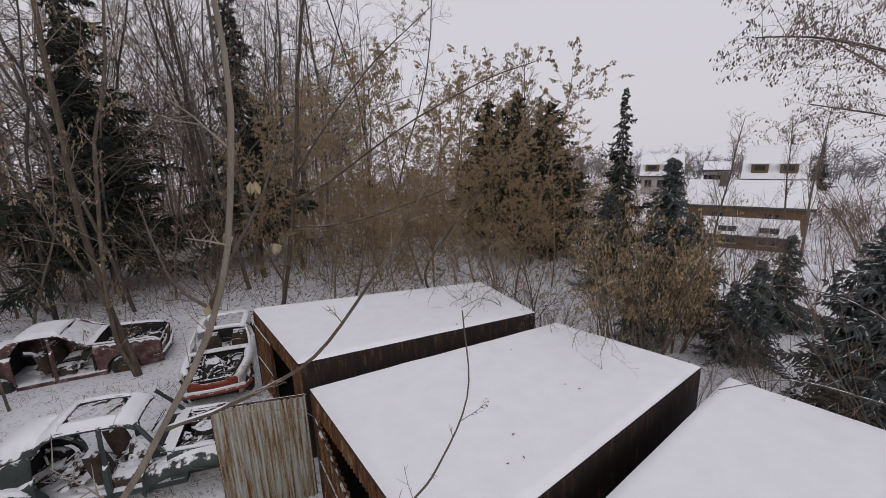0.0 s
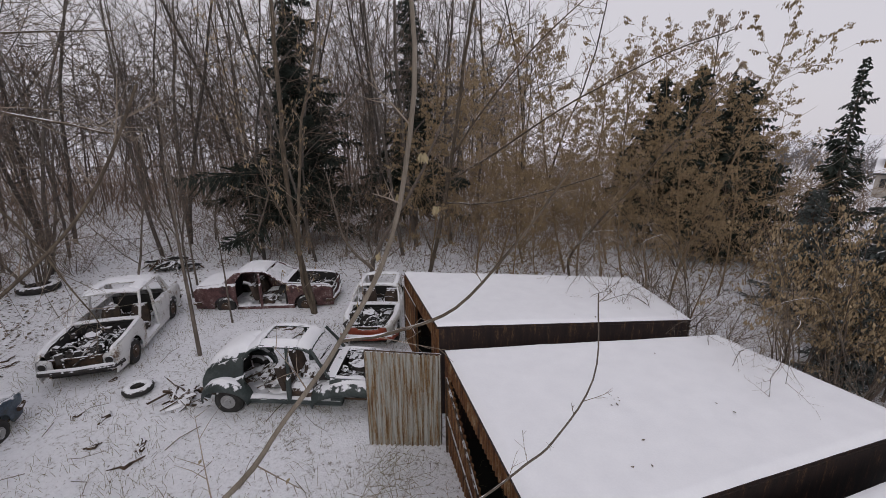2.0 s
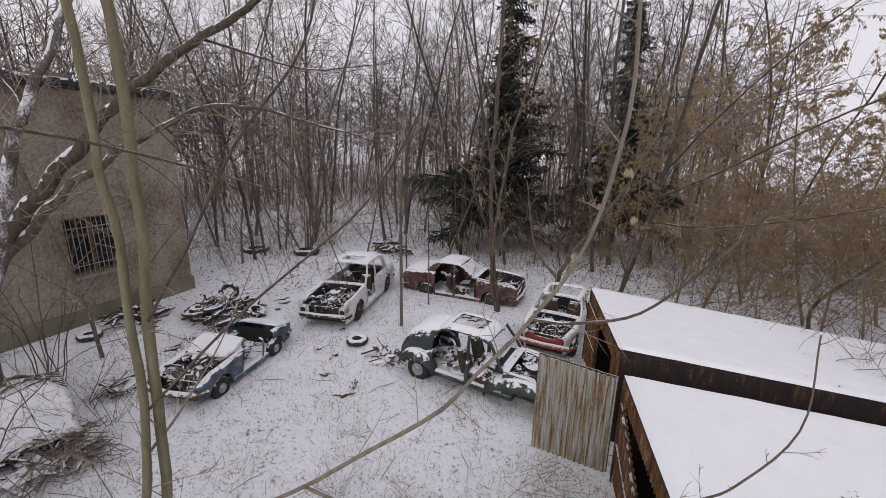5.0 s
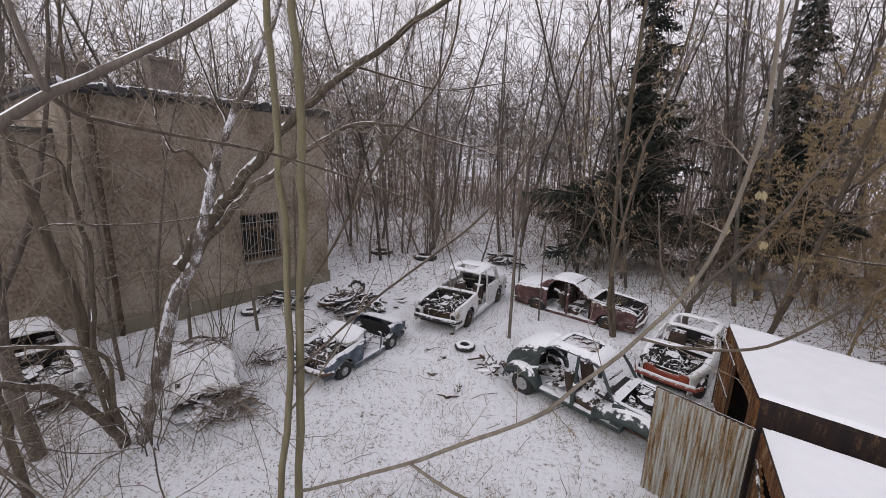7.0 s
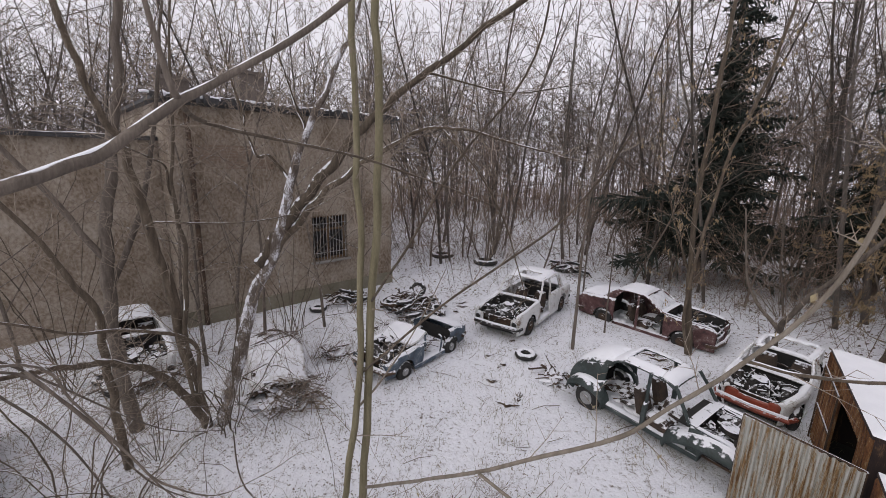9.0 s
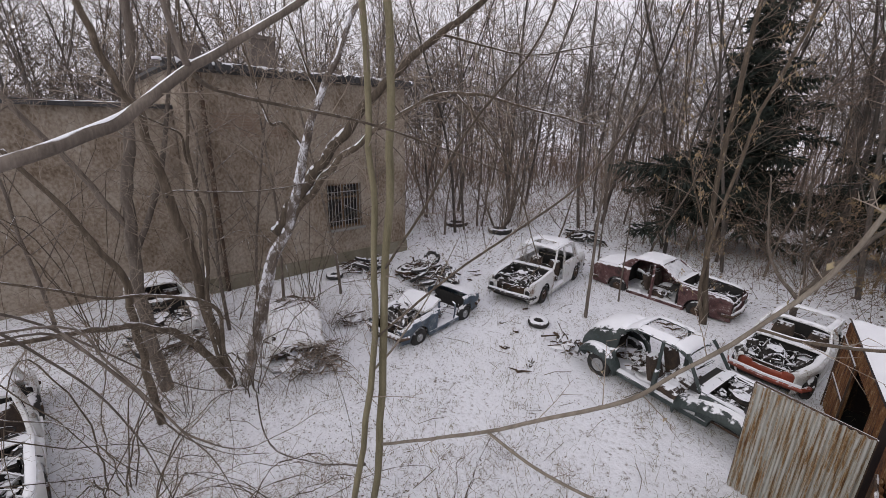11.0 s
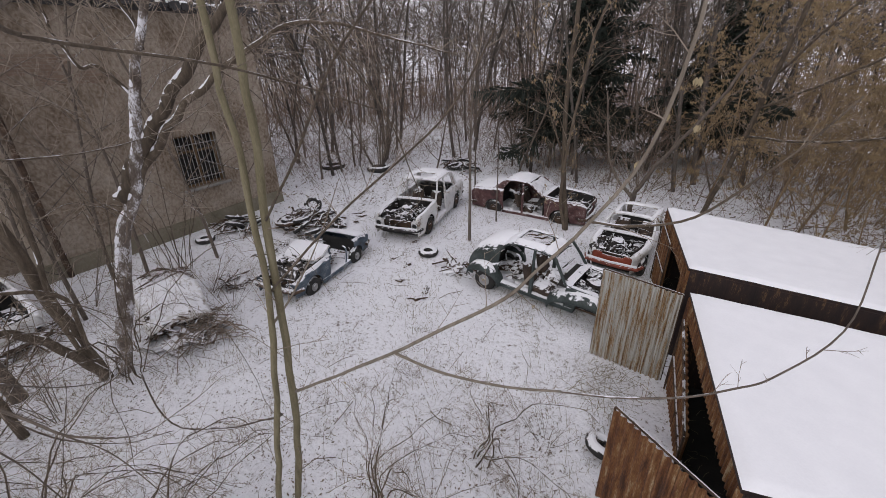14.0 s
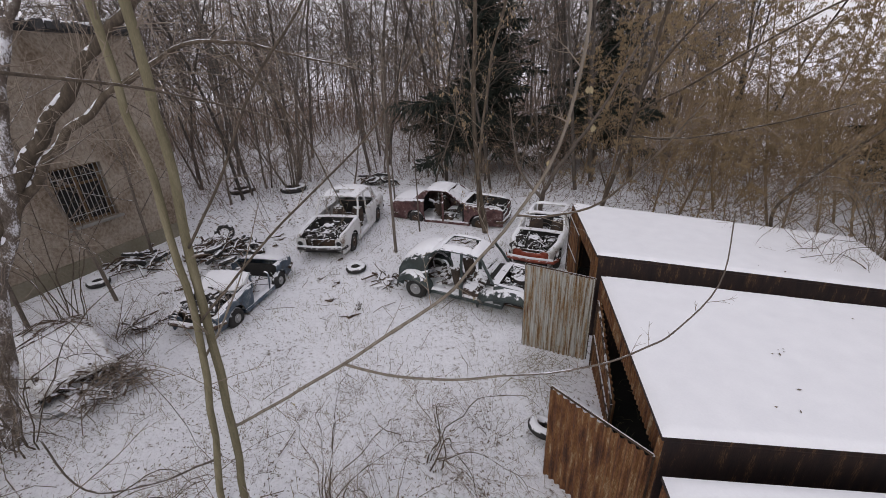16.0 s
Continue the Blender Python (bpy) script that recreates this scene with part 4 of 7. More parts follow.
def fender(c, xc, zc, front, back, top, y_in, y_out, s, material, name, drop=0.30):
    """A bulging old-fashioned wing over a wheel."""
    g = Geo()

    def fn(u, v):
        a = math.pi * (0.02 + 0.96 * u)
        reach = front if math.cos(a) > 0 else back
        x = xc + reach * math.cos(a) * (0.86 + 0.14 * (1 - v))
        k = math.sin(a) ** 0.75
        bulge = math.sin(0.5 * math.pi * v)
        y = y_in + (y_out - y_in) * bulge * (0.55 + 0.45 * k)
        z = zc + (top - zc) * k * (1 - drop * max(0, v - 0.35) ** 1.3 / 0.57)
        return (x, s * y, z)

    g.grid(fn, 22, 10, (0, s * 0.02, 0.02))
    ob = part(name, g, material, c, "rounded wing", smooth=True)
    g = Geo()

    def top_snow(u, v):
        p = Vector(fn(0.26 + 0.46 * u, 0.02 + 0.44 * v))
        e = min(u, 1 - u, v + 0.1, 1 - v) + 0.14 * noise.noise(p * 6) + 0.08 * noise.noise(p * 17)
        return (p.x, p.y, p.z + (0.004 + 0.03 * min(1, e / 0.15) ** 0.6 if e > 0 else -0.02))

    g.grid(top_snow, 30, 14)
    part("snow_on_wing", g, M_SNOW, ob, smooth=True)
    return ob


BLACK_BELT = [(-1.92, 0.50), (-1.75, 0.66), (-1.4, 0.80), (-0.9, 0.92), (0.8, 0.95), (1.35, 0.93), (2.0, 0.84), (2.25, 0.55)]
vint = car("rounded dark vintage saloon shell without doors, snow on its roof", place(-5.55, 7.70, 13.5, 0, 1.5) @ Matrix.Translation((0, 0, -0.09)), M_BLACK, L=4.5, W=1.44, H=1.52, wheelbase=2.78, belt=BLACK_BELT, cabin=(-1.45, 0.85),
    roof=(-1.02, 0.40), hole=(0.26, 0.80, 0.20, 0.80), tail=-1.92, nose_h=0.7, r=0.315, rim=M_ALU, round_=0.34, boot=True, hood=False, door_gaps=((-0.95, -0.08), (0.0, 0.82)), sill=0.34, wheels="rr rl", lamps=False, arch=0.07, track=0.64, curved=True)
for s in (1, -1):
    fender(vint, -1.34, 0.24, 0.50, 0.60, 0.84, 0.58, 0.88, s, M_BLACK, "rear_wing")
    fender(vint, 1.40, 0.14, 0.72, 1.12, 0.88, 0.46, 0.86, s, M_BLACK, "front_wing", 0.30)
car("white saloon shell with an open engine bay, snowed over", place(-11.85, 8.5, -58.5), M_WHITE, L=4.6, W=1.74, H=1.56, wheelbase=2.78, cabin=(-1.45, 0.80), roof=(-1.15, 0.30), r=0.33, round_=0.09,
    belt=[(-2.3, 0.86), (-2.1, 0.94), (-1.45, 0.97), (0.8, 0.99), (1.6, 0.93), (2.15, 0.88), (2.3, 0.78)],
    hole=(0.52, 0.86, 0.24, 0.76), doors=((0, 1), (0, -1), (1, -1)), door_gaps=((-1.12, -0.22), (-0.17, 0.78)), nose_h=0.3, nosep=M_ENGINE)
car("dull red saloon wreck with a snowy roof and no doors", place(-9.75, 12.1, 19), M_RED, L=4.5, W=1.64, H=1.46, wheelbase=2.6, cabin=(-1.25, 0.72), roof=(-0.85, 0.10), sunk=0.2,
    belt=[(-2.25, 0.74), (-2.05, 0.84), (-1.25, 0.90), (0.7, 0.90), (1.6, 0.84), (2.1, 0.80), (2.25, 0.68)],
    doors=((0, 1), (1, 1)), door_gaps=((-0.85, -0.1), (-0.05, 0.78)), nose_h=0.6, panes=("windscreen", "rear_window"))
car("stripped white hatchback with an orange-red nose, full of scrap and snow", place(-5.42, 11.45, -75), M_WHITE, L=3.3, W=1.6, H=1.26, wheelbase=2.1, cabin=(-1.5, 0.48), roof=(-1.35, -0.15), boot=False, nosep=M_ORANGE, endp=M_ORANGE, lamps=False, round_=0.3, nose_h=0.8,
    hole=(0.25, 0.92, 0.1, 0.9), doors=((1, 1), (1, -1)), door_gaps=((-0.95, -0.35), (-0.3, 0.5)), sunk=0.08, belt=[(-1.65, 0.74), (-1.5, 0.8), (0.48, 0.84), (1.2, 0.78), (1.65, 0.66)])
blue = car("low blue car wreck without a roof, crushed and heaped with snow", place(-10.38, 3.72, -61), M_BLUE, L=3.3, W=1.46, H=0.95, wheelbase=1.95, r=0.27, cabin=(-1.05, 0.35), roofed=False, sunk=0.12, seats=False, rim=M_ALU, nose_h=0.45,
    doors=(), door_gaps=((-0.8, -0.4), (-0.35, 0.36)), boot=True, belt=[(-1.55, 0.6), (-1.05, 0.7), (0.35, 0.72), (1.2, 0.66), (1.55, 0.55)])
g = Geo()
g.grid(lambda u, v: (0.1 + 0.62 * u, (v - 0.5) * 1.15, 0.92 - 0.20 * u + 0.04 * math.sin(3 * v + 4 * u)), 8, 8, (0, 0, 0.02))
top = part("collapsed_roof", g, M_WHITE, blue, "crushed pale roof panel", smooth=True)
g = Geo()
g.grid(lambda u, v: (0.12 + 0.58 * u, (v - 0.5) * 1.1, 0.935 - 0.20 * u + 0.04 * math.sin(3 * v + 4 * u) + 0.02 * noise.noise(Vector((u * 5, v * 5, 1)))), 12, 12)
part("snow_on_roof", g, M_SNOW, top, smooth=True)
for s in (1, -1):
    g = Geo()
    g.tube([(0.14, s * 0.56, 0.5), (0.12, s * 0.54, 0.91)], 0.03, 6)
    part("bent_pillar", g, M_BLUE, blue)
    g = Geo()
    g.tube([(0.68, s * 0.58, 0.5), (0.68, s * 0.54, 0.73)], 0.03, 6)
    part("bent_pillar", g, M_BLUE, blue)
def crushed_front(x, y, yaw):
    """The front half of a pale car sunk into the ground, its bonnet whole and its grille torn out."""
    c = thing("wrecked_car", "pale crushed car front in brushwood, its grille torn out", "car", place(x, y, yaw), "wrecked cars")
    top = lambda u, v: (-1.5 + 2.4 * u, (v - 0.5) * (1.34 - 0.10 * u) + 0.05 * noise.noise(Vector((u * 3, 0, 5))), 0.64 + 0.05 * (1 - (2 * v - 1) ** 2) - 0.10 * u - 0.14 * max(0, u - 0.8) ** 2 / 0.04 + 0.10 * noise.noise(Vector((u * 2.6, v * 2.6, 3))))
    g = Geo()
    g.grid(top, 16, 14, (0, 0, 0.025))
    part("bonnet", g, M_WHITE, c, smooth=True)
    g = Geo()

    def film(u, v):
        p = Vector(top(0.02 + 0.9 * u, 0.03 + 0.94 * v))
        k = min(u, 1 - u, v, 1 - v) - 0.14 + 0.26 * noise.noise(p * 3.5) + 0.10 * noise.noise(p * 13)
        return (p.x, p.y, p.z + (0.004 + 0.025 * min(1, k / 0.12) if k > 0 else -0.015))

    g.grid(film, 34, 28)
    part("snow_on_bonnet", g, M_SNOW, c, smooth=True)
    for s in (1, -1):
        g = Geo()
        g.grid(lambda u, v: (-1.6 + 2.4 * u, s * (0.66 - 0.05 * u + 0.05 * math.sin(math.pi * v) - 0.07 * max(0, noise.noise(Vector((u * 3, v * 2, s + 4))))), -0.05 + v * (0.66 - 0.12 * u)), 14, 6, (0, s * 0.02, 0))
        part("front_fender", g, M_WHITE, c, smooth=True)
    g = Geo()
    g.box((0.3, -0.6, 0.0), (0.5, 0.6, 0.5), taper=0.04)
    for _ in range(60):
        p = Vector((rnd(0.35, 0.95), rnd(-0.6, 0.6), rnd(0.1, 0.5)))
        d = Vector((rnd(-1, 1), rnd(-1, 1), rnd(-0.4, 0.4))).normalized() * rnd(0.08, 0.28)
        g.tube([p - d, p + Vector((0, 0, 0.05)), p + d], rnd(0.012, 0.04), 5)
    part("torn_grille", g, M_IRON, c, "dark torn-out grille with bent pipes")
    g = Geo()
    g.tube([(0.85, -0.8, 0.14), (1.2, -0.6, 0.16), (1.3, 0, 0.18), (1.22, 0.62, 0.2), (0.9, 0.82, 0.24)], 0.06, 7)
    bar = part("bumper", g, M_ALU, c, "dull fallen bumper")
    g = Geo()
    g.tube([(1.2, -0.6, 0.22), (1.3, 0, 0.24), (1.22, 0.62, 0.26)], 0.035, 6)
    part("snow_on_bumper", g, M_SNOW, bar, smooth=True)
    g = Geo()
    for k in range(7):
        g.tube([(-1.5 + 0.1 * k, -0.6, 0.66), (-1.7 + 0.09 * k, 0.1 * k - 0.2, 0.74 + 0.05 * (k % 3)), (-1.5 + 0.14 * k, 0.65, 0.66)], 0.018, 5)
    part("bent_screen_frame", g, M_IRON, c, "bent rusty frame")
    return c


crushed_front(-10.3, 0.12, 2).location.z -= 0.1
car("scrapped white van cab among tree trunks, its front torn off", place(-12.5, -3.35, 20), M_WHITE, L=3.7, W=1.45, H=1.28, wheelbase=2.4, cabin=(-1.6, 0.4), roof=(-1.5, -0.35), sunk=0.2, doors=((0, 1), (0, -1)))
car("white saloon wreck with its doors gone beside the fence of trees", place(-7.5, -4.75, 24), M_WHITE, L=4.3, W=1.65, H=1.4, wheelbase=2.5, cabin=(-1.4, 0.7), roof=(-1.0, 0.1), hole=(0.3, 0.9, 0.12, 0.88), doors=())


# ---- loose scrap ----
def tyre(x, y, label, lie=True, R=0.31, z=0.09, tilt=0):
    g = Geo()
    g.ring((0, 0, 0), (0, 0, 1), R - 0.095, 0.095, 26, 9, 1.0)
    ob = new("tyre", g.mesh("tyre", M_RUBBER, True))
    tagged(ob, label, "tyre", "old tyres")
    ob.matrix_basis = pose(x, y, hill(x, y) + z, 0 if lie else 80, tilt, rnd(0, 90))
    g = Geo()
    g.ring((0, 0, 0.03), (0, 0, 1), R - 0.10, 0.07, 26, 7, 1.0)
    part("snow_on_tyre", g, M_SNOW, ob, smooth=True)
    return ob


tyre(-9.15, 6.7, "worn car tyre lying in the snow")
tyre(-14.7, 1.55, "old tyre lying against the plinth of the building")
tyre(-1.95, 4.75, "snowy tyre leaning inside the garage doorway", z=0.1, tilt=20, R=0.27)
tyre(-14.0, 4.2, "tyre on top of a scrap heap", z=0.3)
g = Geo()
g.ring((0, 0, 0), (0, 0, 1), 0.5, 0.15, 28, 9, 1.0)
ob = new("tractor_tyre", g.mesh("tractor_tyre", M_RUBBER, True))
tagged(ob, "large tyre lying round the foot of a bush", "tyre", "old tyres")
ob.matrix_basis = pose(-18.75, 10.55, hill(-18.75, 10.55) + 0.14)
g = Geo()
g.ring((0, 0, 0.055), (0, 0, 1), 0.5, 0.09, 28, 7, 1.0)
part("snow_on_tyre", g, M_SNOW, ob, smooth=True)
g = Geo()
g.ring((0, 0, 0), (0, 0, 1), 0.5, 0.14, 28, 9, 1.0)
ob = new("tractor_tyre", g.mesh("tractor_tyre", M_RUBBER, True))
tagged(ob, "large tyre half buried in snow near the building", "tyre", "old tyres")
ob.matrix_basis = pose(-21.0, 9.0, hill(-21, 9) + 0.1)

def scrap_heap(x, y, rx, ry, h, n, label, seed):
    random.seed(seed)
    c = thing("scrap_heap", label, "scrap heap", pose(x, y, hill(x, y)))
    bars, plates, snow = Geo(), Geo(), Geo()
    for k in range(n):
        a, q = rnd(0, 6.3), rnd(0, 1) ** 0.6
        p = Vector((rx * q * math.cos(a), ry * q * math.sin(a), h * (1 - q) * rnd(0.3, 1) + 0.05))
        d = Vector((rnd(-1, 1), rnd(-1, 1), rnd(-0.3, 0.35))).normalized() * rnd(0.15, 0.5)
        bars.tube([p - d, p + Vector((0, 0, rnd(0, 0.12))), p + d], rnd(0.012, 0.04), 5)
        if k % 3 == 0:
            s = rnd(0.12, 0.3)
            m = Matrix.Translation(p) @ Euler((rnd(-0.6, 0.6), rnd(-0.6, 0.6), rnd(0, 6))).to_matrix().to_4x4()
            plates.box((-s, -s * 0.7, -0.01), (s, s * 0.7, 0.012), m)
            if k % 2 == 0:
                snow.dome(p + Vector((0, 0, 0.01)), s * 0.9, s * 0.6, 0.04, turn=rnd(0, 3))
        if n > 20 and k % 9 == 0:
            rings = Geo()
            rings.ring(p + Vector((0, 0, 0.08)), (rnd(-0.6, 0.6), rnd(-0.6, 0.6), 1), rnd(0.2, 0.27), 0.07, 18, 6)
            part("old_tyre", rings, M_RUBBER, c, smooth=True)
    tagged(part("scrap_iron", bars, M_IRON, c, "tangle of rusty bars"), kind="stuff")
    tagged(part("sheet_scrap", plates, M_IRON, c), kind="stuff")
    tagged(part("snow", snow, M_SNOW, c), kind="stuff")
    return c


scrap_heap(-13.5, 4.9, 1.25, 0.9, 0.75, 90, "heap of rusty car parts and tyres dusted with snow", 3)
scrap_heap(-16.3, 14.0, 1.4, 0.7, 0.5, 60, "brown rusted scrap heap at the wood's edge", 4)
scrap_heap(-9.0, 0.35, 0.6, 0.6, 0.35, 8, "torn bumpers and bars in front of a wreck", 5)
scrap_heap(-7.95, 6.75, 0.45, 0.3, 0.2, 12, "small bent parts behind the dark saloon", 6)
scrap_heap(-11.3, -2.9, 0.7, 0.8, 0.7, 50, "torn car front parts among trunks", 7)
scrap_heap(-11.0, 1.5, 0.4, 0.35, 0.3, 16, "dark torn parts beside a crushed wreck", 9)
scrap_heap(-15.2, 2.6, 1.0, 0.8, 0.35, 30, "scattered scrap beside the plinth", 8)

tub = thing("round_tub", "large round shell heaped with rusty parts and snow", "scrap", pose(-14.15, 4.45, hill(-14.15, 4.45) + 0.2, 8, -6, 0))
g = Geo()
g.ring((0, 0, 0.08), (0, 0, 1), 0.68, 0.06, 30, 7)
g.tube([(0, 0, -0.2), (0, 0, 0.06)], [0.52, 0.68], 26)
part("rim", g, M_IRON, tub, "rusty round rim", smooth=True)
g = Geo()
g.ring((0, 0, 0.115), (0, 0, 1), 0.68, 0.04, 30, 6)
part("snow_on_rim", g, M_SNOW, tub, smooth=True)
random.seed(70)
g = Geo()
for _ in range(46):
    a, q = rnd(0, 6.3), rnd(0, 0.55)
    p = Vector((q * math.cos(a), q * math.sin(a), rnd(0.06, 0.24)))
    d = Vector((rnd(-1, 1), rnd(-1, 1), rnd(-0.3, 0.5))).normalized() * rnd(0.06, 0.25)
    g.tube([p - d, p + Vector((0, 0, 0.03)), p + d], rnd(0.015, 0.04), 5)
tagged(part("scrap_iron", g, M_IRON, tub), kind="stuff")
for x, y, z, rx, ry in ((-14.75, 5.35, 0.40, 50, 20),):
    g = Geo()
    g.ring((0, 0, 0), (0, 0, 1), 0.25, 0.09, 24, 8)
    ob = tagged(new("tyre", g.mesh("tyre", M_RUBBER, True)), "worn tyre propped on a scrap heap", "tyre", "old tyres")
    ob.matrix_basis = pose(x, y, hill(x, y) + z, rx, ry, 40)
random.seed(71)
for x, y, r, n, label in ((-9.9, 6.3, 0.9, 3, "bent bracket lying in the snow"), (-7.6, 5.4, 0.8, 4, "rusty scrap piece lying in the snow"), (-13.0, 6.6, 1.0, 4, "broken trim piece lying in the snow"), (-12.4, 3.2, 0.7, 5, "rusty scrap piece beside a wreck"), (-7.6, 10.4, 0.6, 4, "torn metal piece between wrecks")):
    for _ in range(n):
        g = Geo()
        a = rnd(0, 6.3)
        l = rnd(0.08, 0.3)
        d, w = Vector((math.cos(a), math.sin(a), 0)) * l, Vector((-math.sin(a), math.cos(a), 0)) * l * rnd(0.2, 0.6)
        g.tube([-d + w, Vector((0, 0, 0.03)), d * 0.6 + Vector((0, 0, 0.05)), d + w], [0.02, 0.03, 0.025, 0.012], 5)
        g.box((-0.07, -0.05, 0.0), (0.07, 0.05, rnd(0.02, 0.07)), pose(0, 0, 0, 0, 0, rnd(0, 90)), taper=0.01)
        px, py = x + rnd(-r, r), y + rnd(-r, r)
        ob = part("scrap_piece", g, M_IRON)
        ob.matrix_basis = pose(px, py, hill(px, py) + 0.005)
        tagged(ob, label, "scrap", "scrap pieces")

# ---- trees ----
def bent(p, d, length, segs, wander, lift=0.0):
    """A wandering line of points."""
    pts = [Vector(p)]
    d = Vector(d).normalized()
    for _ in range(segs):
        d = (d + Vector((rnd(-1, 1), rnd(-1, 1), rnd(-1, 1))) * wander + Vector((0, 0, lift))).normalized()
        pts.append(pts[-1] + d * (length / segs))
    return pts


def tapered(r0, r1, n):
    return [r0 + (r1 - r0) * i / n for i in range(n + 1)]


def off_axis(d, angle):
    d = Vector(d).normalized()
    s = d.orthogonal().normalized()
    s.rotate(Matrix.Rotation(rnd(0, 2 * math.pi), 3, d))
    return (d * math.cos(angle) + s * math.sin(angle)).normalized()


def leaf(geo, p, size, hang=1.5):
    d = Vector((rnd(-1, 1), rnd(-1, 1), -hang - rnd(0, 0.8))).normalized()
    s = d.orthogonal().normalized()
    s.rotate(Matrix.Rotation(rnd(0, 6.3), 3, d))
    w = size * rnd(0.17, 0.3)
    a, b = Vector(p), Vector(p) + d * size
    m = (a + b) / 2 + d.cross(s) * size * 0.12
    geo.add([tuple(a), tuple(m + s * w), tuple(b), tuple(m - s * w)], [(0, 1, 2, 3)])


def twigs(geo, pts, count, length, r, depth, angle=0.8, lift=0.06, t0=0.25, leaves=None, leaf_size=0.1, leaf_chance=0.0, n=3, last=1):
    """Side twigs along a line of points, with twigs of their own."""
    k = len(pts) - 1
    for i in range(count):
        t = t0 + (1 - t0) * (i + rnd(0, 1)) / count
        j = min(k - 1, int(t * k))
        p = pts[j].lerp(pts[j + 1], t * k - j)
        d = off_axis(pts[j + 1] - pts[j], rnd(angle * 0.6, angle * 1.25))
        l = length * rnd(0.5, 1.1) * (1.1 - 0.6 * t)
        sg = 3 if depth > 1 else (2 if depth else last)
        q = bent(p, d, l, sg, 0.16, lift)
        geo.tube(q, tapered(r, r * 0.35, sg), n, cap=False)
        if leaves is not None:
            for z in (q[1], (q[0] + q[1]) / 2, q[-1], q[0].lerp(q[-1], 0.75), q[0].lerp(q[-1], 0.3)) if leaf_size < 0.082 else (q[1], (q[0] + q[1]) / 2, q[-1]):
                if rnd(0, 1) < leaf_chance:
                    leaf(leaves, z + Vector((rnd(-0.05, 0.05), rnd(-0.05, 0.05), 0)), leaf_size * rnd(0.6, 1.3))
        if depth > 0:
            twigs(geo, q, 3 if depth > 1 else 4, l * 0.58, r * 0.62, depth - 1, angle, lift, 0.2, leaves, leaf_size, leaf_chance, n, last)


def bare_tree(name, label, at, h, r, seed, limbs=9, first=0.35, bark=None, twig=None, spread=0.55, depth=1, lean=(0, 0), leaves=None, group="bare trees", wander=0.05, dens=7, leaf_size=0.1, leaf_chance=0.5, limb_len=0.33, tr=0.012, fade=0.75, lift=0.07, curl=0.10):
    random.seed(seed)
    t = thing(name, label, "tree", at, group)
    trunk = bent((0, 0, -0.15), (lean[0], lean[1], 1), h, 9, wander, 0.03)
    g, c = Geo(), Geo()
    lv = Geo() if leaves else None
    g.tube(trunk, tapered(r, r * 0.18, 9), 6)
    for i in range(limbs):
        u = first + (0.97 - first) * (i + rnd(0, 0.8)) / limbs
        j = min(8, int(u * 9))
        p = trunk[j].lerp(trunk[j + 1], u * 9 - j)
        d = off_axis((0, 0, 1), rnd(spread * 0.6, spread * 1.4))
        l = h * limb_len * rnd(0.7, 1.15) * (0.4 + fade - fade * u)
        q = bent(p, d, l, 5, curl, lift)
        rr = r * (1 - 0.82 * u) * 0.42
        g.tube(q, tapered(rr, rr * 0.2, 5), 4, cap=False)
        twigs(c, q, dens, l * 0.42, max(tr, rr * 0.25), depth, leaves=lv, leaf_size=leaf_size, leaf_chance=leaf_chance)
    twigs(c, trunk, dens + 3, h * 0.11, tr * 1.2, depth, t0=0.55, leaves=lv, leaf_size=leaf_size, leaf_chance=leaf_chance)
    part("trunk", g, bark or M_BARK, t, smooth=True)
    part("crown", c, twig or M_TWIG, t)
    if lv and lv.v:
        part("dry_leaves", lv, leaves, t, "dry brown leaves")
    return t


def shrub(name, label, at, h, stems, seed, twig=None, leaves=None, leaf_size=0.1, leaf_chance=0.5, splay=0.35, r=0.018, depth=1, dens=7, group="shrubs"):
    random.seed(seed)
    t = thing(name, label, "shrub", at, group)
    g, c = Geo(), Geo()
    lv = Geo() if leaves else None
    for i in range(stems):
        a = rnd(0, 6.3)
        q = bent((0.35 * h * 0.2 * math.cos(a), 0.35 * h * 0.2 * math.sin(a), -0.1), (splay * math.cos(a) * rnd(0.3, 1.5), splay * math.sin(a) * rnd(0.3, 1.5), 1), h * rnd(0.6, 1.1), 6, 0.11, 0.0)
        g.tube(q, tapered(r * rnd(0.7, 1.3), r * 0.3, 6), 4, cap=False)
        twigs(c, q, dens, h * 0.3, r * 0.45, depth, leaves=lv, leaf_size=leaf_size, leaf_chance=leaf_chance)
    tagged(part("stem_clump", g, M_BARK, t), kind="stuff")
    tagged(part("brushwood", c, twig or M_TWIG, t), kind="stuff")
    if lv and lv.v:
        part("dry_leaves", lv, leaves, t, "dry brown leaves")
    return t


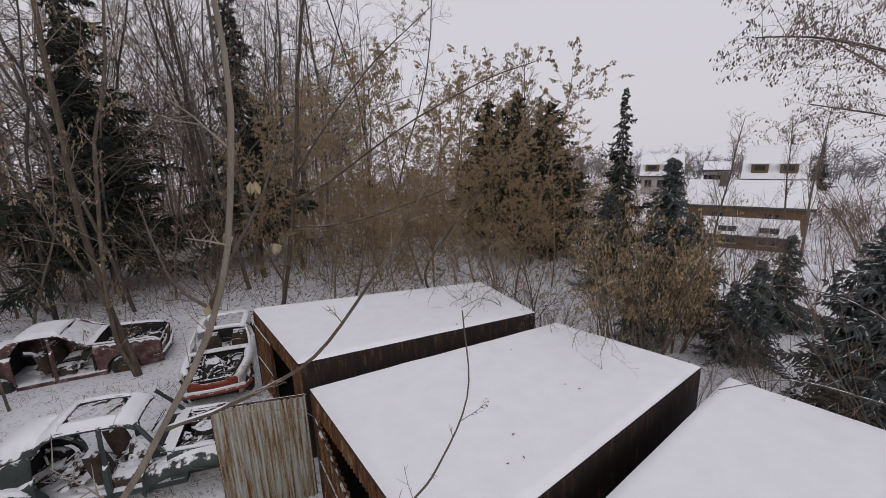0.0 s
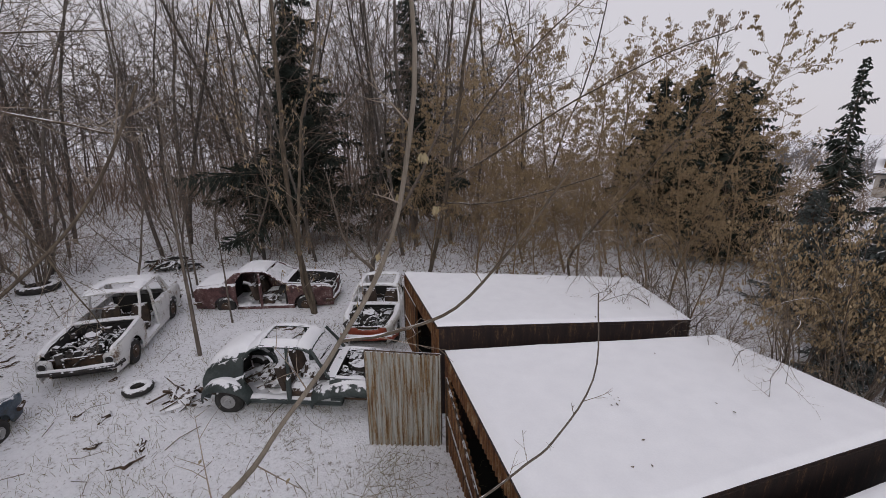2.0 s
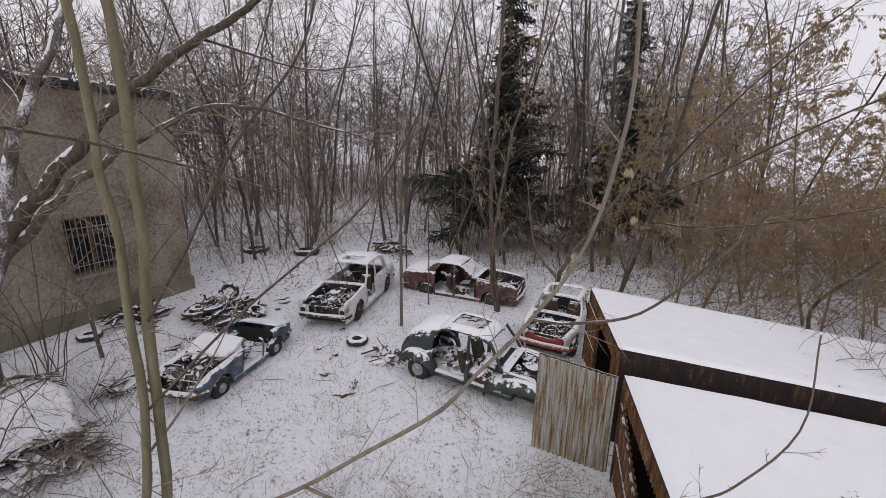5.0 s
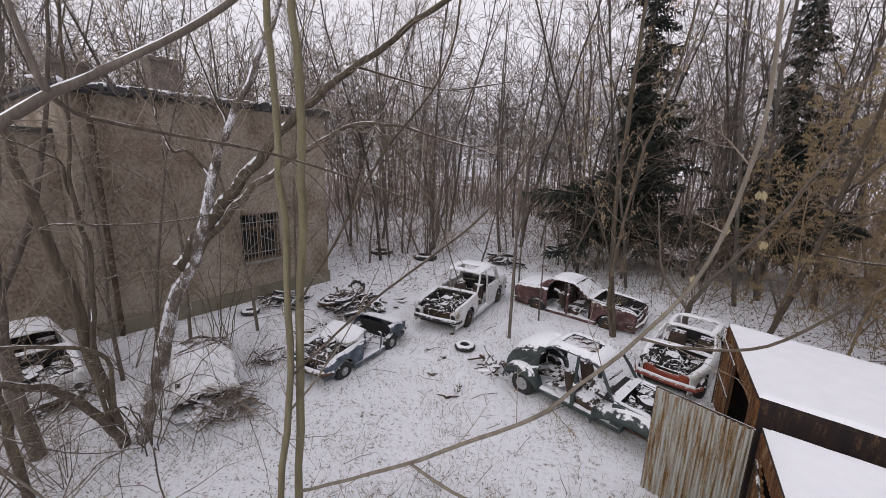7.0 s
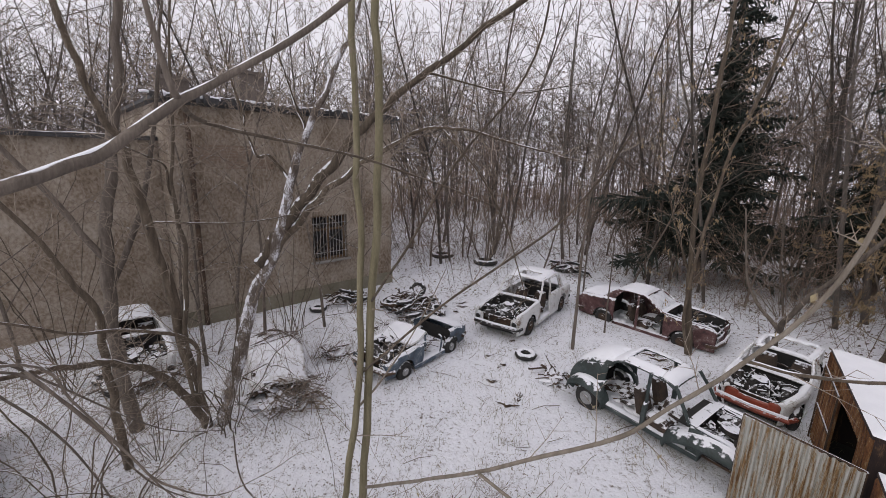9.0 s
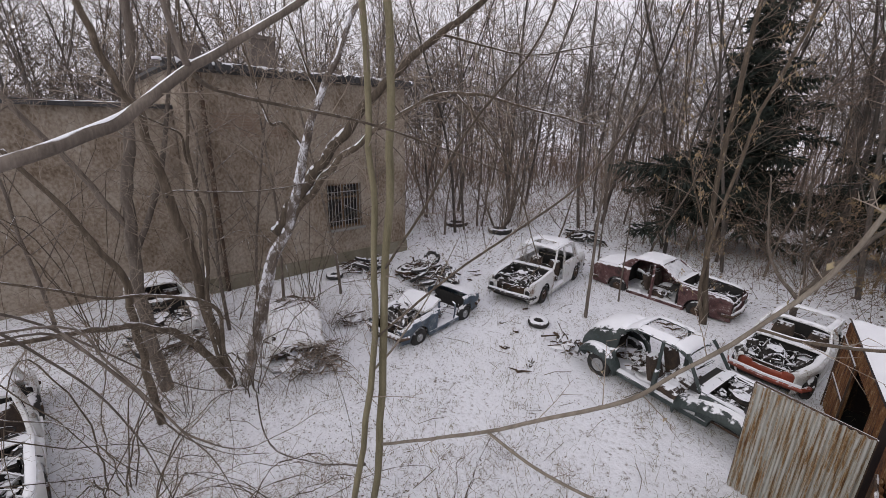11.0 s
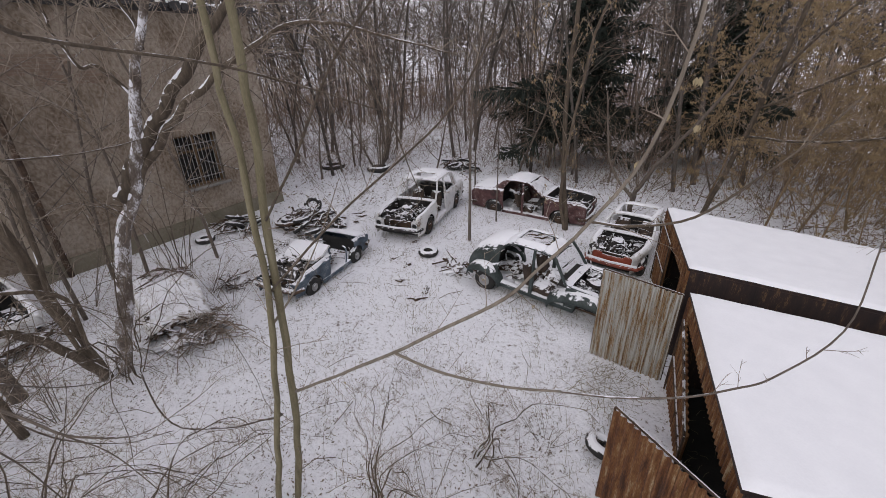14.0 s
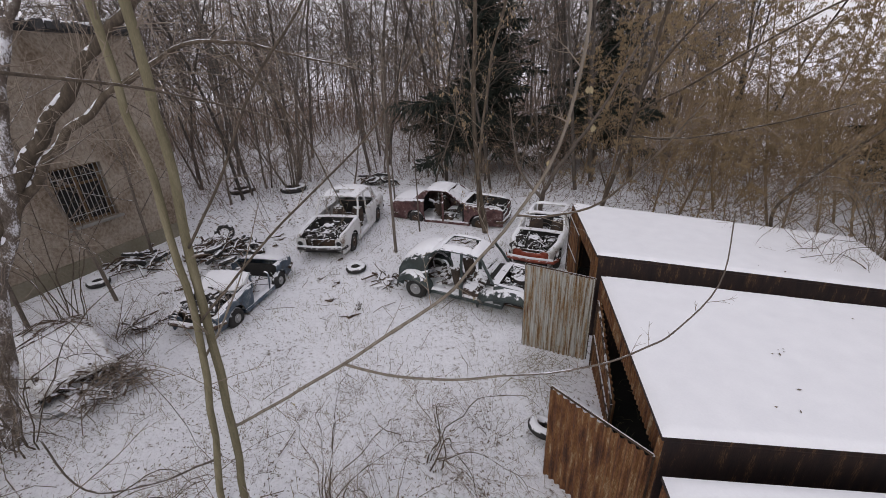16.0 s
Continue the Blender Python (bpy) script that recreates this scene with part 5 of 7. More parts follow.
def spruce(name, label, at, h, w, seed, needle, r=0.14, boughs=150, snow=0.15, group="conifers", low=0.08, power=0.9, spray=0.10, size=1.0, ragged=0.3, skirt=False):
    random.seed(seed)
    t = thing(name, label, "tree", at, group)
    g, c, s = Geo(), Geo(), Geo()
    g.tube([(0, 0, -0.1), (0, 0, h * 0.5), (0, 0, h)], [r, r * 0.6, 0.01], 7)
    for i in range(boughs):
        u = low + (1 - low) * ((i + rnd(0, 1)) / boughs) ** 1.25
        a = i * 2.4 + rnd(-0.5, 0.5)
        wild = 1 + ragged * 1.5 * noise.noise(Vector((math.cos(a) * 0.9, math.sin(a) * 0.9, u * 7 + seed)))
        l = (w * (1 - u) ** power + 0.08) * rnd(0.5, 1.15) * max(0.25, wild)
        if skirt:
            l = w * (0.52 + 0.58 * math.exp(-(((u - 0.24) / 0.14) ** 2))) * (1 - u) ** 0.35 * rnd(0.5, 1.15) * max(0.3, wild)
        droop = rnd(-0.9, 0.05 + 0.2 * ragged) - 0.15 * (1 - u)
        if rnd(0, 1) < 0.12:
            l *= 0.45
        d = Vector((math.cos(a), math.sin(a), 0))
        pts = [Vector((0, 0, h * u)) + d * l * q + Vector((0, 0, droop * l * q * (1.15 - 0.6 * q) + rnd(-0.02, 0.02))) for q in (0, 0.35, 0.7, 1.0)]
        g.tube(pts, [0.02, 0.014, 0.009, 0.004], 3, cap=False)
        side = Vector((-d.y, d.x, 0))
        m = max(4, int(l / spray))
        for j in range(m):
            q = 0.12 + 0.88 * j / m
            jj = min(2, int(q * 3))
            p = pts[jj].lerp(pts[jj + 1], q * 3 - jj)
            sl = (0.34 * l * (1.05 - q) + 0.1) * rnd(0.6, 1.25)
            for sg in (1, -1, 0):
                e = p + side * sg * sl * rnd(0.6, 0.95) + d * sl * rnd(0.4, 0.7) + Vector((rnd(-0.3, 0.3) * sl, rnd(-0.3, 0.3) * sl, rnd(-1.2, 0.35 * ragged) * sl))
                up = Vector((rnd(-0.4, 0.4), rnd(-0.4, 0.4), 1)).normalized() * 0.035 * size
                n2 = (e - p).cross(up)
                n2 = (n2.normalized() if n2.length > 1e-4 else side) * (0.032 * size)
                m2 = p.lerp(e, 0.55)
                c.add([tuple(p), tuple(m2 - n2), tuple(e), tuple(m2 + n2)], [(0, 1, 2, 3)])
                c.add([tuple(p), tuple(m2 - up), tuple(e), tuple(m2 + up)], [(0, 1, 2, 3)])
                if rnd(0, 1) < snow:
                    o = Vector((0, 0, 0.015))
                    e2 = p.lerp(e, rnd(0.35, 0.7))
                    s.add([tuple(p + o), tuple(m2 - n2 * 0.5 + o), tuple(e2 + o), tuple(m2 + n2 * 0.5 + o)], [(0, 1, 2, 3)])
    part("trunk", g, M_BARK, t)
    part("foliage", c, needle, t)
    if s.v:
        tagged(part("snow", s, M_SNOW, t), kind="stuff")
    return t


def ground_pose(x, y, rz=0.0, s=1.0):
    return pose(x, y, hill(x, y), 0, 0, rz) @ Matrix.Scale(s, 4)


def copy_at(ob, x, y, rz, s):
    k = copy_thing(ob, pose(x, y, hill(x, y), 0, 0, rz))
    k.scale = (s, s, s)
    return k


def polar(az, d):
    """Ground place from an azimuth to the left of +y, seen from the walk."""
    a = radians(az)
    return -math.sin(a) * d, math.cos(a) * d + 0.5



def free(x, y, pad=0.0):
    """Outside the yard, the garages and the building."""
    q = Vector((x, y, 0)) - BC
    if -2.0 < q.dot(BD) < 20 and -11 < q.dot(BN) < 1.2:
        return False
    if -18.5 - pad < x < 2.8 and -9 < y < 14.2 + pad:
        return False
    return math.hypot(x, y) > 11


# the wood: slender bare trees
kinds, light = [], []
for k in range(7):
    x, y = polar(18 + k * 15, 27 + (k * 7) % 11)
    kinds.append(bare_tree("bare_tree", "tall slender dark-barked tree in the winter wood", ground_pose(x, y), 16 + k % 4 * 1.8, 0.075 + 0.02 * (k % 3), 100 + k, limbs=17, first=0.16, spread=1.05, lean=(rnd(-0.08, 0.08), rnd(-0.08, 0.08)), dens=7, wander=0.13, limb_len=0.34, tr=0.011, lift=0.02, curl=0.2, bark=M_BARKD, twig=M_TWIGR if k % 2 else M_TWIG))
for k in range(4):
    x, y = polar(25 + k * 26, 36 + k)
    light.append(bare_tree("bare_tree", "tall slender dark-barked tree deep in the winter wood", ground_pose(x, y), 17 + k * 1.3, 0.095, 140 + k, limbs=18, first=0.25, spread=0.9, lean=(rnd(-0.08, 0.08), rnd(-0.08, 0.08)), dens=4, wander=0.10, limb_len=0.32, tr=0.019, lift=0.03, curl=0.18, bark=M_BARKD, twig=M_TWIGD))
random.seed(11)
spots = []
while len(spots) < 146:
    az, d = rnd(3, 124), 18.5 + 33 * rnd(0, 1) ** 0.85
    x, y = polar(az, d)
    if not free(x, y, 1.0) or (az < 14 and d < 24) or any((x - a) ** 2 + (y - b) ** 2 < 2.4 for a, b in spots):
        continue
    spots.append((x, y))
for i, (x, y) in enumerate(spots):
    far = math.hypot(x, y) > 29
    copy_at(light[i % 4] if far else kinds[i % 7], x, y, rnd(0, 360), rnd(0.75, 1.15))
# trees close to the left of the old building
for x, y, s in ((-12.5, -8.5, 0.9), (-15.5, -10.5, 1.0), (-10.5, -11.0, 0.85), (-19.5, 8.3, 0.8), (-18.2, 15.2, 0.8), (-20.5, 12.0, 0.9), (-13.0, 15.8, 0.7), (-11.8, 17.5, 0.8)):
    copy_at(kinds[int(rnd(0, 7))], x, y, rnd(0, 360), s)

for x, y, k in ((-22.5, 14.0, 1.0), (-19.0, 17.5, 0.95), (-16.8, 19.5, 1.05), (-24.5, 10.5, 1.0), (-21.5, 19.0, 1.1), (-14.5, 21.0, 1.0)):
    copy_at(kinds[int(rnd(0, 7))], x, y, rnd(0, 360), k)

# undergrowth
bushes = []
for k in range(5):
    x, y = polar(25 + k * 17, 21 + k)
    bushes.append(shrub("bare_shrub", "bare brown shrub of the undergrowth", ground_pose(x, y), 2.6 + 0.35 * k, 9, 300 + k, twig=M_TWIGR if k % 2 else M_TWIGL, dens=8, splay=0.75, r=0.014))
random.seed(12)
n = 0
while n < 38:
    az, d = rnd(-5, 122), 19 + 22 * rnd(0, 1)
    x, y = polar(az, d)
    if free(x, y, 0.5):
        copy_at(bushes[n % 5], x, y, rnd(0, 360), rnd(0.7, 1.6))
        n += 1


def brush_wood(name, label, count, place_fn, height, r, material, seed, fork=3, lean=0.5):
    """Fine upright stems with forks, far too many to count."""
    random.seed(seed)
    g = Geo()
    for _ in range(count):
        x, y = place_fn()
        h = height() if callable(height) else height
        p = Vector((x, y, hill(x, y) - 0.05))
        w = lean * rnd(0.2, 1.6)
        az = rnd(0, 6.3)
        d = Vector((math.cos(az) * w, math.sin(az) * w, 1)).normalized()
        a = p + d * h * 0.5
        b = a + (d + Vector((rnd(-0.3, 0.3) + math.cos(az) * w, rnd(-0.3, 0.3) + math.sin(az) * w, -0.3 * w))).normalized() * h * 0.5
        g.tube([p, a, b], [r, r * 0.7, r * 0.3], 3, cap=False)
        for _ in range(fork):
            q = p.lerp(b, rnd(0.25, 0.9))
            e = q + Vector((rnd(-1, 1), rnd(-1, 1), rnd(-0.1, 1.0))).normalized() * h * rnd(0.15, 0.4)
            g.tube([q, e], [r * 0.6, r * 0.25], 3, cap=False)
    ob = part(name, g, material)
    tagged(ob, label, "brush", kind="stuff")
    return ob


def ring_place(a0, a1, d0, d1, pad=0.3):
    def fn():
        while True:
            x, y = polar(rnd(a0, a1), rnd(d0, d1))
            if free(x, y, pad):
                return x, y
    return fn


brush_wood("far_wood", "far winter wood of bare brown trunks and branches", 780, ring_place(8, 126, 38, 76), lambda: rnd(8, 18), 0.05, M_TWIGD, 21, fork=19, lean=0.12)
brush_wood("far_thicket", "dense brown thicket between the far trunks", 2800, ring_place(-12, 126, 33, 62), lambda: rnd(1.5, 6.0), 0.028, M_TWIGR, 29, fork=5, lean=0.4)
brush_wood("brown_thicket", "dense yellow-brown thicket behind the garages", 520, ring_place(-24, 16, 19, 34), lambda: rnd(1.2, 7.5), 0.018, M_TWIGB, 30, fork=9, lean=0.6)
brush_wood("undergrowth", "brown tangled undergrowth between the trees", 2100, ring_place(-14, 124, 21, 46), lambda: rnd(0.3, 2.0) ** 2 + 0.3, 0.009, M_TWIGR, 22, fork=6, lean=0.7)
brush_wood("low_brush", "low brown brush and dead bracken under the trees", 2700, ring_place(-6, 122, 17.5, 32), lambda: rnd(0.25, 1.3), 0.006, M_TWIGR, 28, fork=3, lean=0.9)
brush_wood("saplings", "thin saplings and dead stems at the edge of the yard", 420, ring_place(0, 120, 15, 26), lambda: rnd(0.8, 5.0), 0.009, M_TWIGR, 23, fork=7, lean=0.5)


def right_side():
    while True:
        x, y = rnd(3.5, 40), rnd(2, 40)
        if (x - 3) * 0.55 + 2 < y + 6 and not (x < 7.2 and y < 7.4 + 0) and not (11 + (y - 10) * 0.9 < x < 12.4 + (y - 10) * 0.98 and y > 8):
            return x, y


brush_wood("brown_scrub", "brown scrub and dead weeds behind the garages", 2100, right_side, lambda: rnd(0.3, 1.9), 0.007, M_TWIGR, 24, fork=5, lean=0.6)

# rounded tangles of fine twigs at the wood's edge
tang = []
for k in range(4):
    x, y = polar(30 + 24 * k, 19.5)
    tang.append(bare_tree("thorn_tree", "small thorn tree with a tangled reddish crown", ground_pose(x, y), 5.2 + 0.6 * k, 0.05, 350 + k, limbs=14, first=0.12, spread=1.15, depth=2, twig=M_TWIGR, dens=4, limb_len=0.55, tr=0.007, wander=0.14, lean=(rnd(-0.3, 0.3), rnd(-0.3, 0.3)), group="thorn trees"))
random.seed(14)
n = 0
while n < 25:
    x, y = polar(rnd(14, 118), rnd(16.5, 30))
    if free(x, y, 0.8):
        copy_at(tang[n % 4], x, y, rnd(0, 360), rnd(0.75, 1.35))
        n += 1

for x, y, k in ((-19.2, 7.6, 1.1), (-20.4, 10.0, 1.25), (-17.4, 15.6, 1.0), (-14.8, 16.4, 0.9)):
    copy_at(tang[int(rnd(0, 4))], x, y, rnd(0, 360), k)

# two tall dark spruces behind the wrecks
sp = spruce("dark_spruce", "tall dark spruce with drooping boughs in the wood", ground_pose(-12.9, 19.0), 17, 3.3, 41, M_NEEDLE, 0.2, boughs=330, snow=0.008, low=0.12, spray=0.13, size=1.5, ragged=0.9, skirt=True)
copy_at(sp, -8.6, 24.0, 70, 0.85)
copy_at(sp, 9.5, 31.0, 130, 0.55)
# young conifers past the garages
x, y = polar(-35, 14.5)
sb = spruce("young_spruce", "young blue-green spruce with frosted boughs", ground_pose(x, y), 3.6, 1.25, 42, M_NEEDLEB, 0.06, boughs=190, snow=0.16, low=0.03, spray=0.085, ragged=0.6, size=0.9)
for az, d, k, rz in ((-32.2, 15.5, 1.45, 40), (-41.4, 13.0, 0.75, 80), (-39.2, 12.6, 0.6, 10), (-30.0, 12.6, 0.7, 30), (-44, 16, 0.8, 200), (-25.5, 17, 1.1, 300)):
    x, y = polar(az, d)
    copy_at(sb, x, y, rz, k)
x, y = polar(-50.5, 10.8)
sd = spruce("frosted_spruce", "dense frosted spruce behind the garages", ground_pose(x, y), 4.3, 1.8, 43, M_NEEDLEB, 0.09, boughs=260, snow=0.16, low=0.02, spray=0.1, ragged=0.6)
x, y = polar(-27, 23)
sg = spruce("slim_spruce", "slim green spruce in front of the far houses", ground_pose(x, y), 8.3, 1.7, 44, M_NEEDLE, 0.1, boughs=160, snow=0.04, spray=0.12, size=1.3, ragged=0.6)
copy_at(sg, 16.5, 33, 30, 0.7)
x, y = polar(-19, 26)
copy_at(sg, x, y, 60, 0.9)
x, y = polar(-14.0, 24.0)
pine = spruce("dark_pine", "dark bushy pine standing behind the brown thicket", ground_pose(x, y), 8.6, 2.7, 45, M_NEEDLE, 0.13, boughs=300, snow=0.01, low=0.1, power=0.55, spray=0.12, size=1.5, ragged=0.9)
for az, d, k in ((-18.2, 23.0, 0.92), (-10.5, 27.0, 1.0)):
    x, y = polar(az, d)
    copy_at(pine, x, y, rnd(0, 360), k)

# thicket that still holds its dry leaves, behind the garages
kl = []
for k in range(3):
    x, y = ((-3.2, 15.2), (0.6, 16.0), (3.6, 15.6))[k]
    kl.append(bare_tree("brown_leaved_tree", "bushy tree still holding dry brown leaves", ground_pose(x, y), 7.2 + 0.6 * k, 0.042, 500 + k, limbs=23, first=0.08, spread=1.05, depth=2, bark=M_TWIGB, lift=0.02, curl=0.2, twig=M_TWIGB, leaves=M_LEAF, group="brown-leaved trees", dens=5, leaf_size=0.07, leaf_chance=0.5, limb_len=0.50, tr=0.010, fade=0.35, lean=(rnd(-0.2, 0.2), rnd(-0.2, 0.2)), wander=0.13))
random.seed(13)
for x, y, s in ((-5.6, 17.4, 1.05), (-1.6, 18.6, 1.1), (2.0, 19.6, 1.1), (4.9, 18.4, 1.1), (-7.8, 20.5, 1.1), (6.2, 22.0, 1.1), (-4.2, 22.0, 1.2), (1.0, 23.5, 1.15), (-0.6, 14.2, 0.55), (-2.6, 16.8, 0.95), (2.4, 17.4, 1.0), (0.2, 17.9, 1.1), (4.4, 21.0, 1.15), (3.8, 14.0, 0.55), (1.4, 15.0, 0.75), (-1.8, 15.0, 0.7), (5.4, 16.6, 0.9), (3.0, 16.2, 0.95)):
    copy_at(kl[int(rnd(0, 3))], x, y, rnd(0, 360), s)
# hazel with hanging leaves by the garage corner
hz = shrub("hazel", "tall hazel shrub with hanging pale brown leaves", ground_pose(6.1, 10.7), 4.0, 15, 610, twig=M_TWIGB, leaves=M_LEAFY, leaf_size=0.105, leaf_chance=0.8, splay=0.28, r=0.02, dens=9)
copy_at(hz, 5.5, 11.4, 60, 0.95)
copy_at(hz, 6.9, 10.9, 140, 0.8)
copy_at(hz, 7.6, 11.6, 220, 0.6)
# thin bare shrubs round the garages
for x, y, s in ((3.4, 10.9, 0.75), (4.4, 9.4, 0.6), (2.9, 12.8, 0.85), (5.6, 8.4, 0.55), (8.0, 6.6, 0.8), (9.4, 5.2, 1.0), (11.5, 5.8, 1.2), (12.8, 8.2, 1.3), (7.6, 8.6, 0.6), (1.6, 13.4, 0.8), (-0.6, 13.6, 0.7), (2.95, 10.3, 0.95), (2.7, 11.3, 0.9), (3.1, 9.2, 0.85), (4.9, 7.6, 0.7), (2.2, 12.7, 0.9)):
    copy_at(bushes[int(rnd(0, 5))], x, y, rnd(0, 360), s)
for az, d, k in ((-40.5, 84, 1.1), (-43, 82, 1.25), (-45.5, 86, 1.2), (-35, 95, 1.0), (-24, 40, 0.9), (-21, 34, 1.0)):
    x, y = polar(az, d)
    copy_at(kl[int(rnd(0, 3))], x, y, rnd(0, 360), k)
# tall scrub round the frosted spruce
tall = shrub("tall_scrub", "tall brown scrub tangled beside a frosted spruce", ground_pose(8.4, 6.4), 4.4, 14, 615, twig=M_TWIGR, dens=7, depth=1, splay=0.5, r=0.016)
for x, y, s in ((11.4, 6.6, 1.1), (12.6, 8.6, 1.2), (11.8, 10.4, 0.9), (14.2, 10.2, 1.2), (8.2, 12.6, 0.6), (10.6, 13.4, 0.8), (8.0, 17.6, 1.0), (5.2, 20.0, 1.1), (10.2, 18.6, 1.0), (13.0, 16.0, 0.9), (16.5, 12.6, 1.2), (11.6, 22.5, 1.0), (15.5, 20.5, 0.9), (8.6, 4.4, 0.8), (6.9, 7.6, 0.5)):
    copy_at(tall, x, y, rnd(0, 360), s)
for az, d, s in ((-40, 23, 0.6), (-44, 25, 0.65), (-48, 22, 0.7), (-51, 26, 0.8), (-36, 27, 0.7), (-33, 24, 0.8), (-54, 20, 0.9), (-30, 30, 0.9), (-42, 30, 0.5), (-47, 29, 0.55)):
    x, y = polar(az, d)
    copy_at(tall, x, y, rnd(0, 360), s)
# a fine pale birch beyond
bi = bare_tree("birch", "pale birch with fine drooping twigs", ground_pose(7.4, 27.0), 11, 0.1, 620, limbs=20, first=0.3, spread=0.45, depth=2, twig=M_TWIG, dens=6, limb_len=0.3, tr=0.012)
copy_at(bi, 3.5, 33, 80, 1.0)
x, y = polar(-44.3, 36)
copy_at(bi, x, y, 200, 0.8)
copy_at(bi, 13, 17.5, 80, 0.62)
copy_at(bi, 19, 19, 150, 0.7)
copy_at(bi, 15, 11, 20, 0.55)


# ---- trees of the yard, limb by limb ----
def curve_pts(pts, k=5):
    """A smooth line through a few points."""
    p = [Vector(q) for q in pts]
    p = [p[0] * 2 - p[1]] + p + [p[-1] * 2 - p[-2]]
    out = []
    for i in range(1, len(p) - 2):
        for j in range(k):
            t = j / k
            a, b, c, d = p[i - 1 : i + 3]
            out.append(0.5 * (2 * b + (c - a) * t + (2 * a - 5 * b + 4 * c - d) * t * t + (3 * b - a - 3 * c + d) * t ** 3))
    return out + [p[-2]]


def limb(tree, pts, r0, r1, bark, name="limb", snow=0.0, tw=0, tl=0.5, trad=0.006, depth=1, leaves=None, label="", chance=0.25, lsize=0.07, up=0.03, side=(0, 0, 1), start=0.12, rough=0.0):
    q = curve_pts(pts)
    n = len(q) - 1
    q = [v + Vector((noise.noise(v * 2.3), noise.noise(v * 2.3 + Vector((9, 0, 0))), noise.noise(v * 2.3 + Vector((0, 9, 0))))) * max(min(0.06, r0 * 0.8), rough) * min(1, i, n - i) for i, v in enumerate(q)]
    rr = [(r0 + (r1 - r0) * i / n) * (1 + 0.10 * noise.noise(v * 4)) for i, v in enumerate(q)]
    g = Geo()
    g.tube(q, rr, 9)
    ob = part(name, g, bark, tree, label, smooth=True)
    if snow:
        lay_snow(ob, q, rr, snow, Vector(side).normalized())
    if tw:
        t = Geo()
        lv = Geo() if leaves else None
        twigs(t, q, tw, tl, trad, depth, 0.95, up, start, lv, lsize, chance, 3, 2)
        tagged(part("twig_spray", t, M_TWIGL, ob), kind="stuff")
        if lv and lv.v:
            tagged(part("dry_leaves", lv, leaves, ob, "hanging dry leaves"), kind="stuff")
    return ob


def lay_snow(ob, q, rr, snow, side):
    """Ragged ridges of snow caught along a limb."""
    s = Geo()
    run = []
    for i in range(len(q) - 1):
        d = q[i + 1] - q[i]
        k = max(1, int(d.length / 0.045))
        o = side - d.normalized() * side.dot(d.normalized())
        for j in range(k):
            v = q[i] + d * (j / k)
            r = rr[i] + (rr[i + 1] - rr[i]) * j / k
            a = noise.noise(v * 1.3 + Vector((7, 0, 0))) * 0.8 + noise.noise(v * 6.5) * 0.55
            if a < snow - 0.5 and o.length > 0.25:
                w = o.normalized() + Vector((noise.noise(v * 9), noise.noise(v * 9 + Vector((5, 0, 0))), 0)) * 0.35
                run.append((v + w * r * 0.62, r * (0.42 + 0.30 * noise.noise(v * 12))))
            else:
                lump(s, run)
                run = []
    lump(s, run)
    if s.v:
        tagged(part("snow_line", s, M_SNOW, ob, smooth=True), kind="stuff")


def lump(s, run):
    if len(run) > 1:
        k = len(run) - 1
        s.tube([a for a, _ in run], [max(0.002, b * (0.25 if i in (0, k) else 1)) for i, (_, b) in enumerate(run)], 6)


random.seed(31)
young = thing("young_twin_tree", "young twin-stemmed tree with greenish bark and one long arching limb", "tree")
limb(young, [(-4.12, 0.45, -0.1), (-4.08, 0.68, 1.23), (-4.04, 0.96, 3.13), (-4.03, 1.00, 4.64), (-4.03, 0.98, 5.66), (-4.0, 0.95, 7.4), (-3.9, 0.9, 9.5)], 0.039, 0.026, M_BARKG, "stem", tw=10, tl=0.8)
limb(young, [(-4.2, 0.75, -0.1), (-4.14, 0.94, 1.08), (-4.07, 1.07, 3.09), (-4.00, 1.13, 4.64), (-3.94, 1.18, 5.91), (-3.88, 1.14, 7.4), (-3.8, 1.2, 9.5)], 0.047, 0.033, M_BARKG, "stem", tw=12, tl=0.9)
limb(young, [(-4.03, 1.03, 2.0), (-3.36, 1.3, 2.55), (-2.5, 1.5, 3.3), (-1.72, 1.97, 4.0), (-1.45, 2.14, 4.37), (-1.0, 2.27, 5.08), (-0.82, 2.22, 5.75), (-0.83, 2.15, 6.5)], 0.0175, 0.007, M_BARKT, "limb", tw=12, tl=0.5, trad=0.004, leaves=M_LEAFP, chance=0.05, lsize=0.04)
limb(young, [(-1.19, 2.24, 4.75), (-1.03, 2.39, 4.73), (-0.74, 2.49, 4.85), (-0.46, 2.53, 5.19), (-0.28, 2.54, 5.48)], 0.010, 0.004, M_BARKB, "side_limb", tw=5, tl=0.35, trad=0.003)
limb(young, [(-2.4, 1.52, 3.38), (-1.98, 1.76, 3.3), (-1.69, 2.11, 3.17), (-1.34, 2.42, 3.19)], 0.012, 0.010, M_BARKT, "side_limb", tw=6, tl=0.35, trad=0.003)
limb(young, [(-4.05, 1.0, 3.4), (-3.2, 1.51, 4.38), (-2.7, 1.94, 4.94), (-2.27, 2.1, 5.35), (-1.91, 2.12, 5.81)], 0.012, 0.005, M_BARKB, "side_limb", tw=9, tl=0.5, trad=0.004)
limb(young, [(-4.0, 1.1, 4.2), (-3.4, 1.2, 4.75), (-2.91, 1.49, 5.59), (-2.41, 1.72, 6.15), (-2.06, 1.63, 6.6)], 0.013, 0.005, M_BARKB, "side_limb", tw=9, tl=0.5, trad=0.004)
